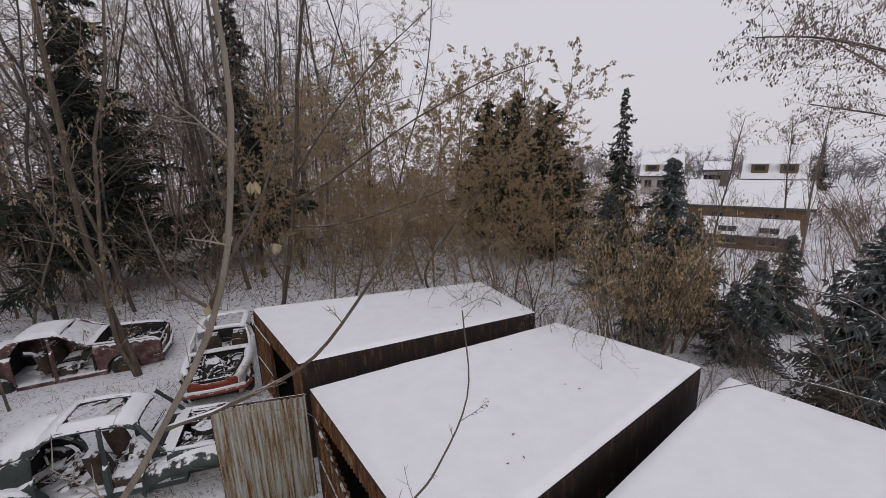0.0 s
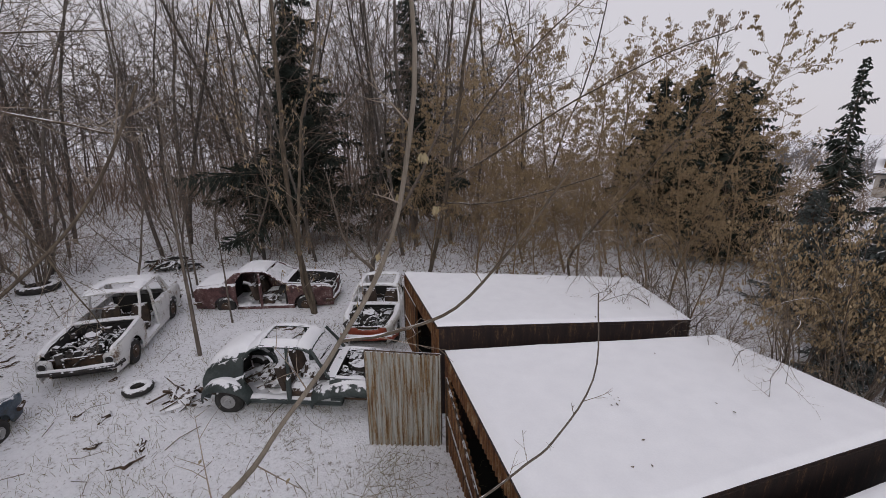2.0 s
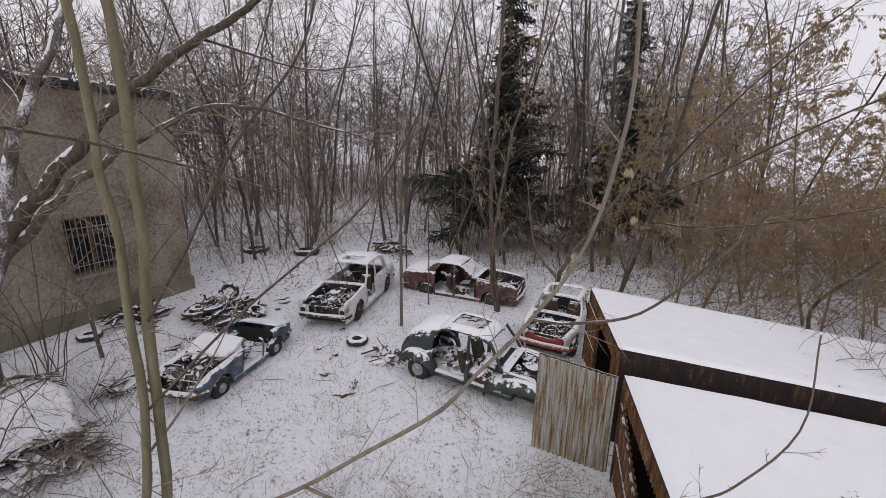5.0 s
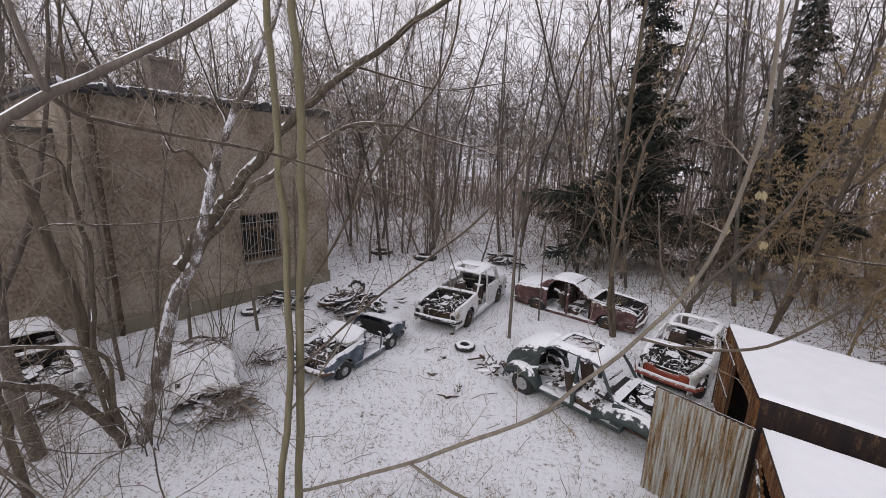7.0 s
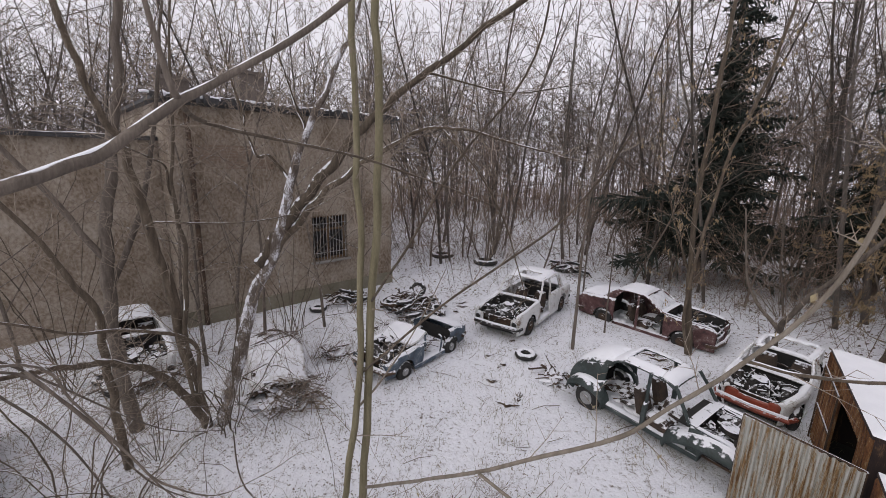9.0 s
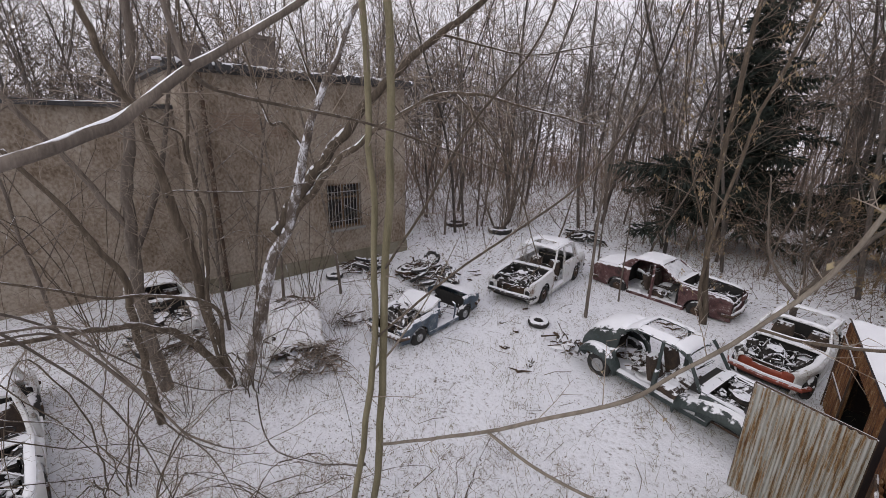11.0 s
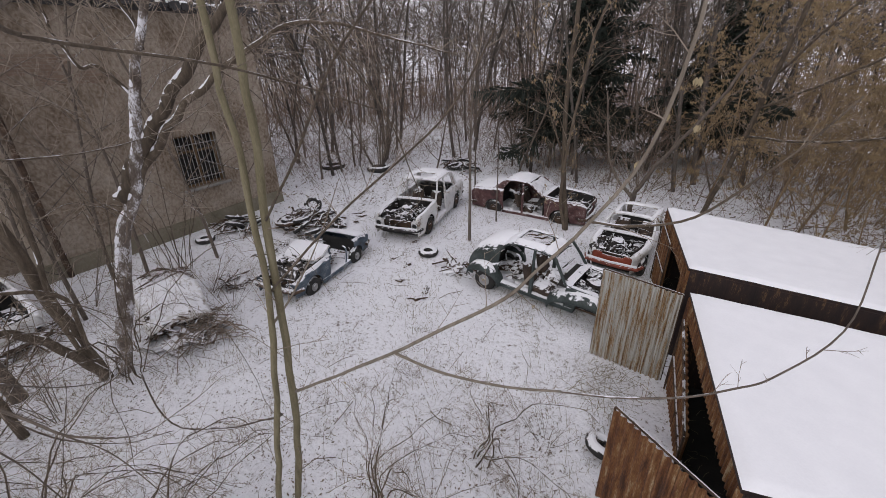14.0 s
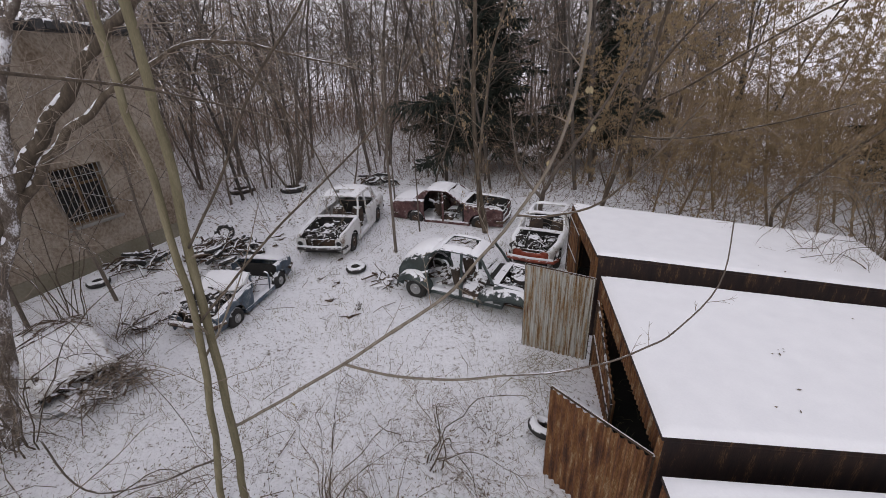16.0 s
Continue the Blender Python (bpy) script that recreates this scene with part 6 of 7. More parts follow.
limb(young, [(-4.05, 0.95, 3.0), (-4.5, 1.4, 3.1), (-5.1, 2.0, 3.4), (-5.6, 2.6, 4.0)], 0.014, 0.005, M_BARKT, "side_limb", tw=8, tl=0.5, trad=0.004)
limb(young, [(-4.10, 0.78, 1.75), (-4.55, 0.88, 1.25), (-5.0, 0.68, 0.9), (-5.4, 0.28, 0.7), (-5.72, -0.35, 0.95), (-6.06, -0.48, 1.73)], 0.018, 0.01, M_BARK, "broken_limb", tw=8, tl=0.6, trad=0.005)
# paired pale seeds on the limb
for x, y, z in ((-0.87, 2.45, 5.54), (-1.0, 2.5, 5.36), (-0.8, 2.4, 5.33)):
    g = Geo()
    for _ in range(7):
        leaf(g, (x + rnd(-0.01, 0.01), y + rnd(-0.01, 0.01), z), rnd(0.03, 0.05), 4.0)
    part("seed_bunch", g, M_LEAFP, young, "pale dry seed bunch")
limb(young, [(-1.34, 2.42, 3.19), (-1.02, 2.7, 3.2), (-0.66, 2.98, 3.3), (-0.42, 3.1, 3.5), (-0.26, 3.1, 3.72), (-0.05, 3.1, 4.2), (-0.07, 3.1, 4.75)], 0.011, 0.004, M_BARK, "shoot", tw=8, tl=0.28, trad=0.003, label="bare shoot with stubby side twigs")

snowy = thing("snowy_tree", "old many-stemmed tree with snow frozen to its bark", "tree")
WIND = (0.55, -0.75, 0.35)
limb(snowy, [(-8.85, -1.05, -0.15), (-8.95, -0.35, 2.39), (-8.90, 0.03, 3.31), (-8.83, 0.34, 4.08), (-8.76, 0.55, 4.91), (-8.68, 0.70, 5.40), (-8.60, 0.88, 5.96), (-8.41, 1.30, 6.82), (-8.1, 1.9, 8.4), (-7.9, 2.2, 10.5)], 0.14, 0.03, M_BARKS, "trunk", snow=0.74, tw=34, tl=1.9, trad=0.009, depth=2, side=WIND)
limb(snowy, [(-8.92, -0.1, 3.4), (-8.88, 0.37, 4.13), (-8.68, 0.85, 4.76), (-8.45, 1.30, 5.36), (-8.22, 1.67, 5.88), (-7.94, 2.09, 6.32), (-7.64, 2.53, 6.81), (-7.05, 3.15, 7.3), (-6.4, 3.7, 7.8), (-5.5, 4.4, 8.4), (-4.6, 5.0, 8.8)], 0.125, 0.025, M_BARKB, snow=0.6, tw=50, tl=2.1, trad=0.007, depth=2, side=(0.3, -0.5, 0.8))
limb(snowy, [(-8.92, 0.1, 3.5), (-8.87, 0.51, 4.06), (-8.65, 0.92, 4.55), (-8.42, 1.24, 4.92), (-8.16, 1.64, 5.27), (-7.88, 2.02, 5.61), (-7.59, 2.36, 5.83), (-7.25, 2.76, 6.09), (-6.75, 3.3, 6.12), (-6.15, 3.9, 5.92), (-5.4, 4.7, 5.65)], 0.09, 0.010, M_BARKB, snow=0.8, tw=48, tl=2.1, trad=0.007, depth=2, up=-0.05, side=(0.3, -0.4, 0.85))
limb(snowy, [(-8.77, 0.61, 5.05), (-8.75, 0.42, 5.36), (-8.72, 0.23, 5.57), (-8.69, 0.04, 5.55), (-8.66, -0.07, 5.81), (-8.63, -0.15, 6.06), (-8.60, -0.14, 6.27), (-8.5, -0.3, 6.9), (-8.3, -0.5, 8.2)], 0.035, 0.012, M_BARKB, snow=0.78, tw=26, tl=1.4, trad=0.008, depth=2, side=(0.5, -0.5, 0.6))
limb(snowy, [(-8.65, 0.89, 5.8), (-8.55, 0.88, 6.18), (-8.46, 0.76, 6.42), (-8.37, 0.64, 6.73), (-8.2, 0.4, 7.6)], 0.035, 0.012, M_BARKB, snow=0.78, tw=14, tl=1.2, trad=0.008, depth=2, side=WIND)
limb(snowy, [(-8.85, -1.26, 0.0), (-8.72, -1.52, 2.22), (-8.63, -1.59, 3.37), (-8.51, -1.74, 4.11), (-8.42, -1.82, 4.76), (-8.32, -1.87, 5.27), (-8.23, -1.90, 5.76), (-8.11, -2.04, 6.00), (-8.01, -2.13, 6.39), (-7.7, -2.3, 7.6), (-7.3, -2.5, 9.5)], 0.105, 0.035, M_BARKB, "leaning_trunk", snow=0.12, tw=36, tl=1.7, trad=0.008, depth=2)
limb(snowy, [(-8.75, -1.24, 0.2), (-8.49, -1.55, 1.10), (-8.20, -1.89, 1.79), (-7.91, -2.17, 2.07), (-7.60, -2.48, 2.32), (-7.26, -2.79, 2.53), (-6.94, -3.02, 2.63), (-6.1, -3.8, 3.0)], 0.085, 0.03, M_BARKB, "low_limb", snow=0.95, tw=30, tl=1.6, trad=0.008, depth=2)
limb(snowy, [(-8.54, -1.28, 1.00), (-8.31, -1.23, 2.11), (-7.97, -1.67, 2.58), (-7.57, -2.19, 2.86), (-7.22, -2.47, 2.98), (-6.83, -2.78, 3.30), (-6.2, -3.3, 3.8)], 0.04, 0.014, M_BARKB, "low_limb", snow=0.95, tw=16, tl=1.2, trad=0.007, depth=2, up=-0.02)
limb(snowy, [(-8.45, -1.78, 4.3), (-8.15, -1.68, 4.40), (-8.17, -1.49, 4.45), (-8.26, -0.82, 4.39), (-8.28, -0.41, 4.38), (-8.28, 0.03, 4.42), (-8.1, 0.8, 4.6), (-7.8, 1.5, 5.0)], 0.022, 0.006, M_BARKB, "limb", snow=0.72, tw=24, tl=1.0, trad=0.006, depth=2)
limb(snowy, [(-8.8, -1.3, 0.1), (-8.6, -1.4, 2.0), (-8.53, -1.37, 2.6), (-8.47, -1.24, 3.88), (-8.38, -1.29, 4.47), (-8.29, -1.30, 5.18), (-8.23, -1.18, 5.89), (-8.1, -1.1, 7.0), (-8.0, -0.9, 8.6)], 0.05, 0.015, M_BARKB, "slim_stem", snow=0.3, tw=26, tl=1.2, trad=0.007, depth=2, side=WIND)
limb(snowy, [(-8.44, -1.27, 4.55), (-8.36, -1.36, 4.96), (-8.29, -1.36, 5.34), (-8.18, -1.54, 5.50), (-8.0, -1.9, 5.7)], 0.025, 0.01, M_BARKB, "limb", snow=0.8, tw=10, tl=0.8, trad=0.006, depth=2)
limb(snowy, [(-8.05, -2.4, -0.05), (-7.83, -2.41, 2.0), (-7.76, -2.42, 3.20), (-7.63, -2.58, 3.67), (-7.50, -2.75, 4.14), (-7.2, -3.2, 5.2)], 0.07, 0.03, M_BARKB, "leaning_stem", snow=0.3, tw=20, tl=1.2, trad=0.007, depth=2)
limb(snowy, [(-6.95, 3.05, 6.1), (-6.5, 3.5, 5.45), (-6.15, 3.9, 4.6), (-5.95, 4.1, 3.8), (-5.9, 4.3, 3.2)], 0.02, 0.006, M_BARKB, "limb", snow=0.3, tw=18, tl=1.0, trad=0.005, depth=2, up=-0.03)
limb(snowy, [(-7.4, 2.8, 7.1), (-6.9, 3.4, 6.9), (-6.2, 4.0, 6.7), (-5.3, 4.8, 6.8)], 0.025, 0.006, M_BARKB, "limb", snow=0.55, tw=22, tl=1.2, trad=0.005, depth=2)
# drooping twig curtain over the wrecks
random.seed(32)
for k in range(9):
    x, y = -7.6 + rnd(-0.5, 0.9), 2.2 + k * 0.26
    limb(snowy, [(x, y - 0.6, 5.8 + rnd(-0.3, 0.3)), (x - 0.8, y + 0.4, 4.9), (x - 1.5, y + 1.2, 3.6), (x - 1.8, y + 1.6, 2.4)], 0.010, 0.003, M_BARKB, "hanging_limb", tw=11, tl=0.9, trad=0.004, depth=1, up=-0.12)
pale = thing("grey_trunk_tree", "tall straight grey-barked tree beside the old building", "tree")
limb(pale, [(-9.22, -2.55, -0.1), (-9.27, -2.70, 1.73), (-9.31, -2.72, 2.67), (-9.39, -2.65, 3.92), (-9.49, -2.48, 5.04), (-9.57, -2.37, 5.91), (-9.66, -2.23, 6.73), (-9.8, -2.0, 9.0), (-9.9, -1.8, 11.5)], 0.13, 0.06, M_BARK, "trunk", snow=0.2, tw=26, tl=1.7, trad=0.009, depth=2, side=WIND)
limb(pale, [(-9.38, -2.7, 3.6), (-9.2, -3.4, 5.0), (-8.9, -4.2, 6.6), (-8.6, -4.9, 8.5)], 0.06, 0.02, M_BARK, tw=20, tl=1.3, trad=0.009, depth=2)
limb(pale, [(-9.36, -2.7, 3.0), (-9.3, -2.0, 4.6), (-9.3, -1.6, 6.4), (-9.3, -1.3, 8.5)], 0.06, 0.02, M_BARK, snow=0.3, tw=20, tl=1.3, trad=0.009, depth=2)
for k, (x, y) in enumerate(((-11.6, -1.6), (-12.3, -5.6), (-13.6, -1.0), (-13.2, 1.6), (-9.2, -5.2), (-6.8, -5.6), (-14.2, -2.6), (-12.9, -0.2), (-15.4, 3.2))):
    bare_tree("wall_tree", "thin bare tree growing against the old building", ground_pose(x, y), 8 + k % 6, 0.05, 700 + k, limbs=16, first=0.15, spread=0.95, depth=2, dens=6, limb_len=0.40, tr=0.008, twig=M_TWIGL, wander=0.09)

near = thing("overhead_tree", "tree limb reaching close overhead", "tree")
limb(near, [(-0.9, -2.6, 4.2), (-1.15, -1.5, 5.05), (-1.33, -0.7, 5.40), (-1.43, -0.39, 5.52), (-1.52, -0.26, 5.59), (-1.57, -0.20, 5.62), (-1.62, -0.13, 5.68), (-1.67, -0.01, 5.78), (-1.71, 0.06, 5.83), (-1.75, 0.19, 5.93), (-1.76, 0.46, 6.12), (-1.7, 0.9, 6.5)], 0.023, 0.010, M_BARK, "limb", snow=0.7, tw=8, tl=0.5, trad=0.003, side=(0.1, -0.1, 1))
limb(near, [(-0.6, -3.0, -0.1), (-0.7, -2.9, 2.0), (-0.9, -2.6, 4.2)], 0.08, 0.035, M_BARKG, "trunk")
limb(near, [(-1.67, -0.01, 5.78), (-1.94, 0.02, 5.74), (-2.21, 0.26, 5.70), (-2.43, 0.66, 5.63), (-2.57, 1.14, 5.50), (-2.60, 1.68, 5.31)], 0.009, 0.005, M_BARKB, "side_limb", tw=6, tl=0.4, trad=0.003)
limb(near, [(-1.67, -0.01, 5.79), (-1.66, -0.03, 5.86), (-1.72, -0.1, 6.2)], 0.011, 0.007, M_BARK, "side_limb")
limb(near, [(-1.2, -1.4, 5.1), (-1.9, -1.6, 5.0), (-2.8, -1.8, 4.7), (-3.76, -2.37, 4.30), (-4.4, -2.6, 4.2)], 0.022, 0.008, M_BARK, "side_limb", snow=0.4, tw=14, tl=0.9, trad=0.005, depth=2)
for pts in ([(-4.0, -2.9, 3.9), (-4.78, -1.97, 3.66), (-4.74, -1.66, 3.25), (-4.68, -1.37, 2.78), (-4.61, -1.07, 2.27), (-4.52, -0.78, 1.80), (-4.41, -0.52, 0.94)],
            [(-4.78, -1.97, 3.6), (-4.81, -1.38, 2.62), (-4.84, -1.05, 2.02), (-4.87, -0.58, 1.70), (-4.87, -0.10, 1.79), (-4.9, 0.4, 2.0)],
            [(-4.3, -2.8, 3.7), (-4.90, -2.19, 3.56), (-4.95, -1.89, 3.26), (-4.98, -1.61, 2.80), (-5.02, -1.25, 1.99), (-5.06, -0.75, 1.51), (-5.05, -0.30, 1.37)],
            [(-4.4, -2.6, 4.2), (-5.1, -2.3, 3.6), (-5.3, -1.7, 2.9), (-5.3, -1.1, 2.4), (-5.35, -0.5, 2.2)],
            [(-4.4, -2.6, 4.2), (-4.7, -2.2, 3.5), (-4.65, -1.7, 2.8), (-4.6, -1.4, 2.0), (-4.5, -1.2, 1.0)]):
    limb(near, pts, 0.016, 0.004, M_BARK, "hanging_limb", snow=0.25, tw=15, tl=0.7, trad=0.0035, depth=1, up=-0.03)

# long arching branches low on the left of the yard
def arching(name, label, base, n, reach, seed, a0, a1, rise=3.6, droop=2.2, snow=0.25):
    random.seed(seed)
    t = thing(name, label, "shrub", group="arching shrubs")
    b = Vector(base)
    for _ in range(n):
        a = rnd(a0, a1)
        d = Vector((math.cos(a), math.sin(a), 0))
        l, h = reach * rnd(0.55, 1.1), rise * rnd(0.5, 1.15)
        w = Vector((rnd(-0.5, 0.5), rnd(-0.5, 0.5), rnd(-0.15, 0.15)))
        limb(t, [b + w * 0.4, b + d * l * 0.22 + Vector((0, 0, h * 0.62)), b + d * l * 0.5 + w + Vector((0, 0, h * rnd(0.9, 1.05))), b + d * l * 0.8 + w * 1.6 + Vector((0, 0, h - droop * 0.3 * rnd(0.3, 1))), b + d * l + w * 2 + Vector((0, 0, max(0.3, h - droop * rnd(0.4, 1))))], rnd(0.008, 0.014), 0.003, M_BARKB, "branch", snow=snow if rnd(0, 1) < 0.5 else 0, tw=17, tl=0.8, trad=0.0032, depth=1, up=0.0, rough=0.09)
    return t


arching("arching_shrub", "bare shrub with long arching branches across the yard", (-3.0, -4.2, 0), 7, 4.2, 901, 1.5, 3.0, 3.6)
arching("arching_shrub", "bare shrub with long arching branches across the yard", (-6.4, -2.6, 0), 8, 3.4, 902, 0.2, 2.4, 2.8)
arching("arching_shrub", "bare shrub with long arching branches across the yard", (-8.5, -0.8, 0), 7, 3.6, 903, -0.6, 1.9, 3.6)
arching("arching_shrub", "bare shrub with thin arching branches by the wall", (-12.6, 0.6, 0), 10, 3.4, 904, -1.2, 2.0, 4.6)
arching("arching_shrub", "bare shrub with thin arching branches by the wall", (-11.4, -4.4, 0), 9, 4.0, 905, -0.8, 2.2, 5.2)
arching("arching_shrub", "bare shrub with thin branches spread over the snow", (-5.4, -2.0, 0), 11, 2.8, 909, 0.3, 2.6, 1.6, 1.2, 0.1)
arching("arching_shrub", "bare shrub with thin branches spread over the snow", (-4.0, -1.2, 0), 9, 2.2, 910, 0.6, 3.2, 1.4, 1.0, 0.1)
arching("arching_shrub", "low bare weeds arching over the snow", (-3.3, 1.5, 0), 9, 1.8, 906, 0.0, 3.0, 1.1, 0.8)
arching("arching_shrub", "low bare weeds arching over the snow", (-3.0, 3.2, 0), 7, 1.4, 907, -1.0, 3.0, 0.9, 0.6)
arching("arching_shrub", "bare shrub leaning over the far garage roof", (3.0, 10.6, 0), 10, 2.6, 908, 2.6, 4.4, 3.2, 1.0)
arching("arching_shrub", "bare shrub leaning over the far garage roof", (2.3, 12.6, 0), 13, 3.2, 911, 3.3, 5.0, 3.4, 1.3)
arching("arching_shrub", "bare shrub leaning over the garage roof edge", (3.9, 8.9, 0), 9, 2.0, 912, 2.8, 4.6, 2.9, 0.8)

yard = thing("yard_tree", "slim two-stemmed tree rising behind the dark saloon", "tree")
limb(yard, [(-7.70, 11.53, -0.1), (-7.93, 11.21, 3.05), (-7.86, 11.09, 6.22), (-7.72, 11.03, 9.29), (-7.6, 11, 13)], 0.09, 0.035, M_BARKB, "trunk", tw=22, tl=1.4, trad=0.011, depth=2, leaves=M_LEAF, chance=0.3, lsize=0.085)
limb(yard, [(-7.75, 11.5, 0.0), (-7.8, 11.15, 1.73), (-7.34, 11.13, 5.51), (-6.72, 11.21, 7.75), (-6.2, 11.3, 11)], 0.055, 0.025, M_BARKB, "trunk", tw=22, tl=1.4, trad=0.011, depth=2, leaves=M_LEAF, chance=0.3, lsize=0.085)
limb(yard, [(-7.9, 11.2, 2.6), (-8.6, 11.0, 4.4), (-9.1, 10.8, 6.5), (-9.4, 10.7, 9)], 0.03, 0.012, M_BARKB, "limb", tw=18, tl=1.2, trad=0.011, depth=2, leaves=M_LEAF, chance=0.3, lsize=0.085)
crook = thing("crooked_tree", "crooked small tree beside the wrecks", "tree")
limb(crook, [(-6.9, 14.2, -0.1), (-6.6, 13.6, 1.0), (-6.3, 13.3, 1.5), (-5.7, 13.2, 2.6), (-4.6, 13.2, 4.3), (-3.8, 13.2, 6.0)], 0.10, 0.03, M_BARK, "trunk", tw=16, tl=1.2, trad=0.011, depth=2)
limb(crook, [(-6.6, 13.6, 1.0), (-7.2, 13.5, 1.6), (-7.6, 13.4, 2.4), (-8.0, 13.4, 4.4)], 0.06, 0.02, M_BARK, "limb", tw=12, tl=1.0, trad=0.011, depth=2)
maple = thing("maple", "maple with dry hanging seeds behind the garages", "tree")
limb(maple, [(-5.3, 16.2, -0.1), (-4.5, 15.4, 2.5), (-4.06, 15.16, 4.53), (-3.45, 14.46, 7.61), (-2.83, 13.74, 9.91), (-2.3, 13.2, 12)], 0.085, 0.035, M_BARKB, "trunk", tw=20, tl=1.6, trad=0.011, depth=2, leaves=M_LEAFM, chance=0.3, lsize=0.07)
limb(maple, [(-3.9, 15.0, 5.0), (-2.6, 14.4, 6.6), (-1.0, 13.8, 8.2), (0.6, 13.2, 9.4)], 0.04, 0.01, M_BARKB, tw=22, tl=1.3, trad=0.011, depth=2, leaves=M_LEAFM, chance=0.45, lsize=0.075)
limb(maple, [(-4.2, 15.2, 4.0), (-2.4, 14.3, 5.0), (-0.4, 13.6, 6.3), (1.8, 13.0, 7.4), (3.4, 12.6, 7.9)], 0.04, 0.012, M_BARKB, tw=26, tl=1.4, trad=0.011, depth=2, leaves=M_LEAFM, chance=0.5, lsize=0.075)
limb(maple, [(-4.3, 15.3, 3.2), (-2.6, 14.2, 3.4), (-0.8, 13.5, 3.9), (1.0, 12.9, 4.6)], 0.035, 0.012, M_BARKB, tw=24, tl=1.3, trad=0.011, depth=2, leaves=M_LEAFM, chance=0.3, lsize=0.07)
limb(maple, [(0.6, 15.8, -0.1), (0.2, 15.0, 1.4), (1.2, 14.4, 3.2), (2.6, 13.8, 5.2), (3.8, 13.2, 7.2)], 0.055, 0.012, M_BARKB, tw=26, tl=1.4, trad=0.011, depth=2, leaves=M_LEAFM, chance=0.45, lsize=0.075)

over = thing("overhanging_ash", "ash boughs with dark hanging seed bunches", "tree")
limb(over, [(9.5, 1.5, -0.1), (8.6, 1.9, 2.5), (7.0, 2.4, 4.4), (5.2, 3.0, 5.4)], 0.14, 0.05, M_BARK, "trunk", tw=8, tl=1.2, trad=0.011, depth=2)
for pts in ([(5.2, 3.0, 5.4), (4.16, 3.58, 5.7), (3.63, 4.00, 6.15), (3.13, 4.29, 6.4), (2.64, 4.47, 6.45)], [(5.4, 2.9, 5.5), (4.2, 3.2, 6.1), (3.20, 3.58, 6.5), (2.84, 3.87, 6.7), (2.39, 4.16, 6.67)], [(5.4, 2.9, 5.4), (4.4, 2.9, 6.3), (3.4, 3.3, 6.8), (2.7, 3.7, 7.0)], [(5.2, 3.0, 5.3), (4.8, 3.9, 5.5), (4.3, 4.6, 6.1), (3.8, 5.0, 6.6)], [(5.6, 2.8, 5.2), (5.6, 4.2, 5.3), (5.0, 5.2, 5.8), (4.4, 5.6, 6.0)]):
    limb(over, pts, 0.022, 0.006, M_BARK, "bough", tw=46, tl=1.0, trad=0.003, depth=2, leaves=M_SEED, chance=0.34, lsize=0.032)
arch = thing("arching_shrub", "arching bare shrub leaning over the snowy roof", "shrub")
limb(arch, [(7.4, 3.4, -0.1), (7.0, 3.9, 1.4), (6.37, 4.32, 2.1), (5.53, 5.08, 2.3), (4.70, 5.58, 2.4), (3.96, 5.84, 2.15)], 0.02, 0.006, M_BARK, "stem", tw=16, tl=0.6, trad=0.004, depth=1)
limb(arch, [(7.6, 3.6, -0.1), (7.2, 4.5, 1.8), (6.54, 5.67, 2.9), (6.25, 6.60, 3.2), (5.91, 7.45, 3.1)], 0.02, 0.006, M_BARK, "stem", tw=16, tl=0.6, trad=0.004, depth=1)

for k, (x, y, h, r) in enumerate(((-9.15, 8.38, 6.5, 0.055), (-9.75, 10.2, 5.0, 0.03), (-12.6, 11.5, 5.5, 0.03), (-13.2, 12.3, 6.0, 0.04))):
    sap = bare_tree("sapling", "thin dark sapling standing in the snow between wrecks", ground_pose(x, y), h, r, 720 + k, limbs=9, first=0.5, spread=0.45, depth=1, dens=5, limb_len=0.3, tr=0.006, wander=0.025, group="saplings")
bush = shrub("tyre_bush", "bush of dark splayed stems growing out of a tyre", ground_pose(-18.75, 10.55), 3.2, 7, 730, splay=0.4, r=0.05, dens=9)


def stick_heap(x, y, rx, ry, h, n, label, seed, fine=1.0, material=None):
    random.seed(seed)
    g = Geo()
    for _ in range(n):
        p = Vector((x + rnd(-rx, rx), y + rnd(-ry, ry), hill(x, y) + rnd(0, h)))
        d = Vector((rnd(-1, 1), rnd(-1, 1), rnd(-0.35, 0.5))).normalized() * rnd(0.12, 0.5)
        g.tube([p - d, p - d * 0.3 + Vector((rnd(-0.1, 0.1), rnd(-0.1, 0.1), rnd(0, 0.12))), p + d * 0.4 + Vector((rnd(-0.1, 0.1), rnd(-0.1, 0.1), rnd(-0.05, 0.1))), p + d], rnd(0.004, 0.011) * fine, 4, cap=False)
    return tagged(part("brushwood_heap", g, material or M_GRASS), label, "brushwood", kind="stuff")


stick_heap(-8.95, 0.45, 0.55, 0.6, 0.45, 120, "brown brushwood piled over a wreck's front", 81, 0.9, M_TWIG)
stick_heap(-10.6, -2.6, 0.8, 0.8, 0.5, 90, "brushwood tangled in a torn wreck", 82, 0.8, M_TWIG)
stick_heap(-3.2, 2.0, 1.0, 0.8, 0.25, 30, "bent dry weeds lying over the snow", 83, 0.4)
stick_heap(-2.6, 5.9, 0.5, 0.6, 0.2, 80, "dry weeds below the open garage door", 84, 0.4)

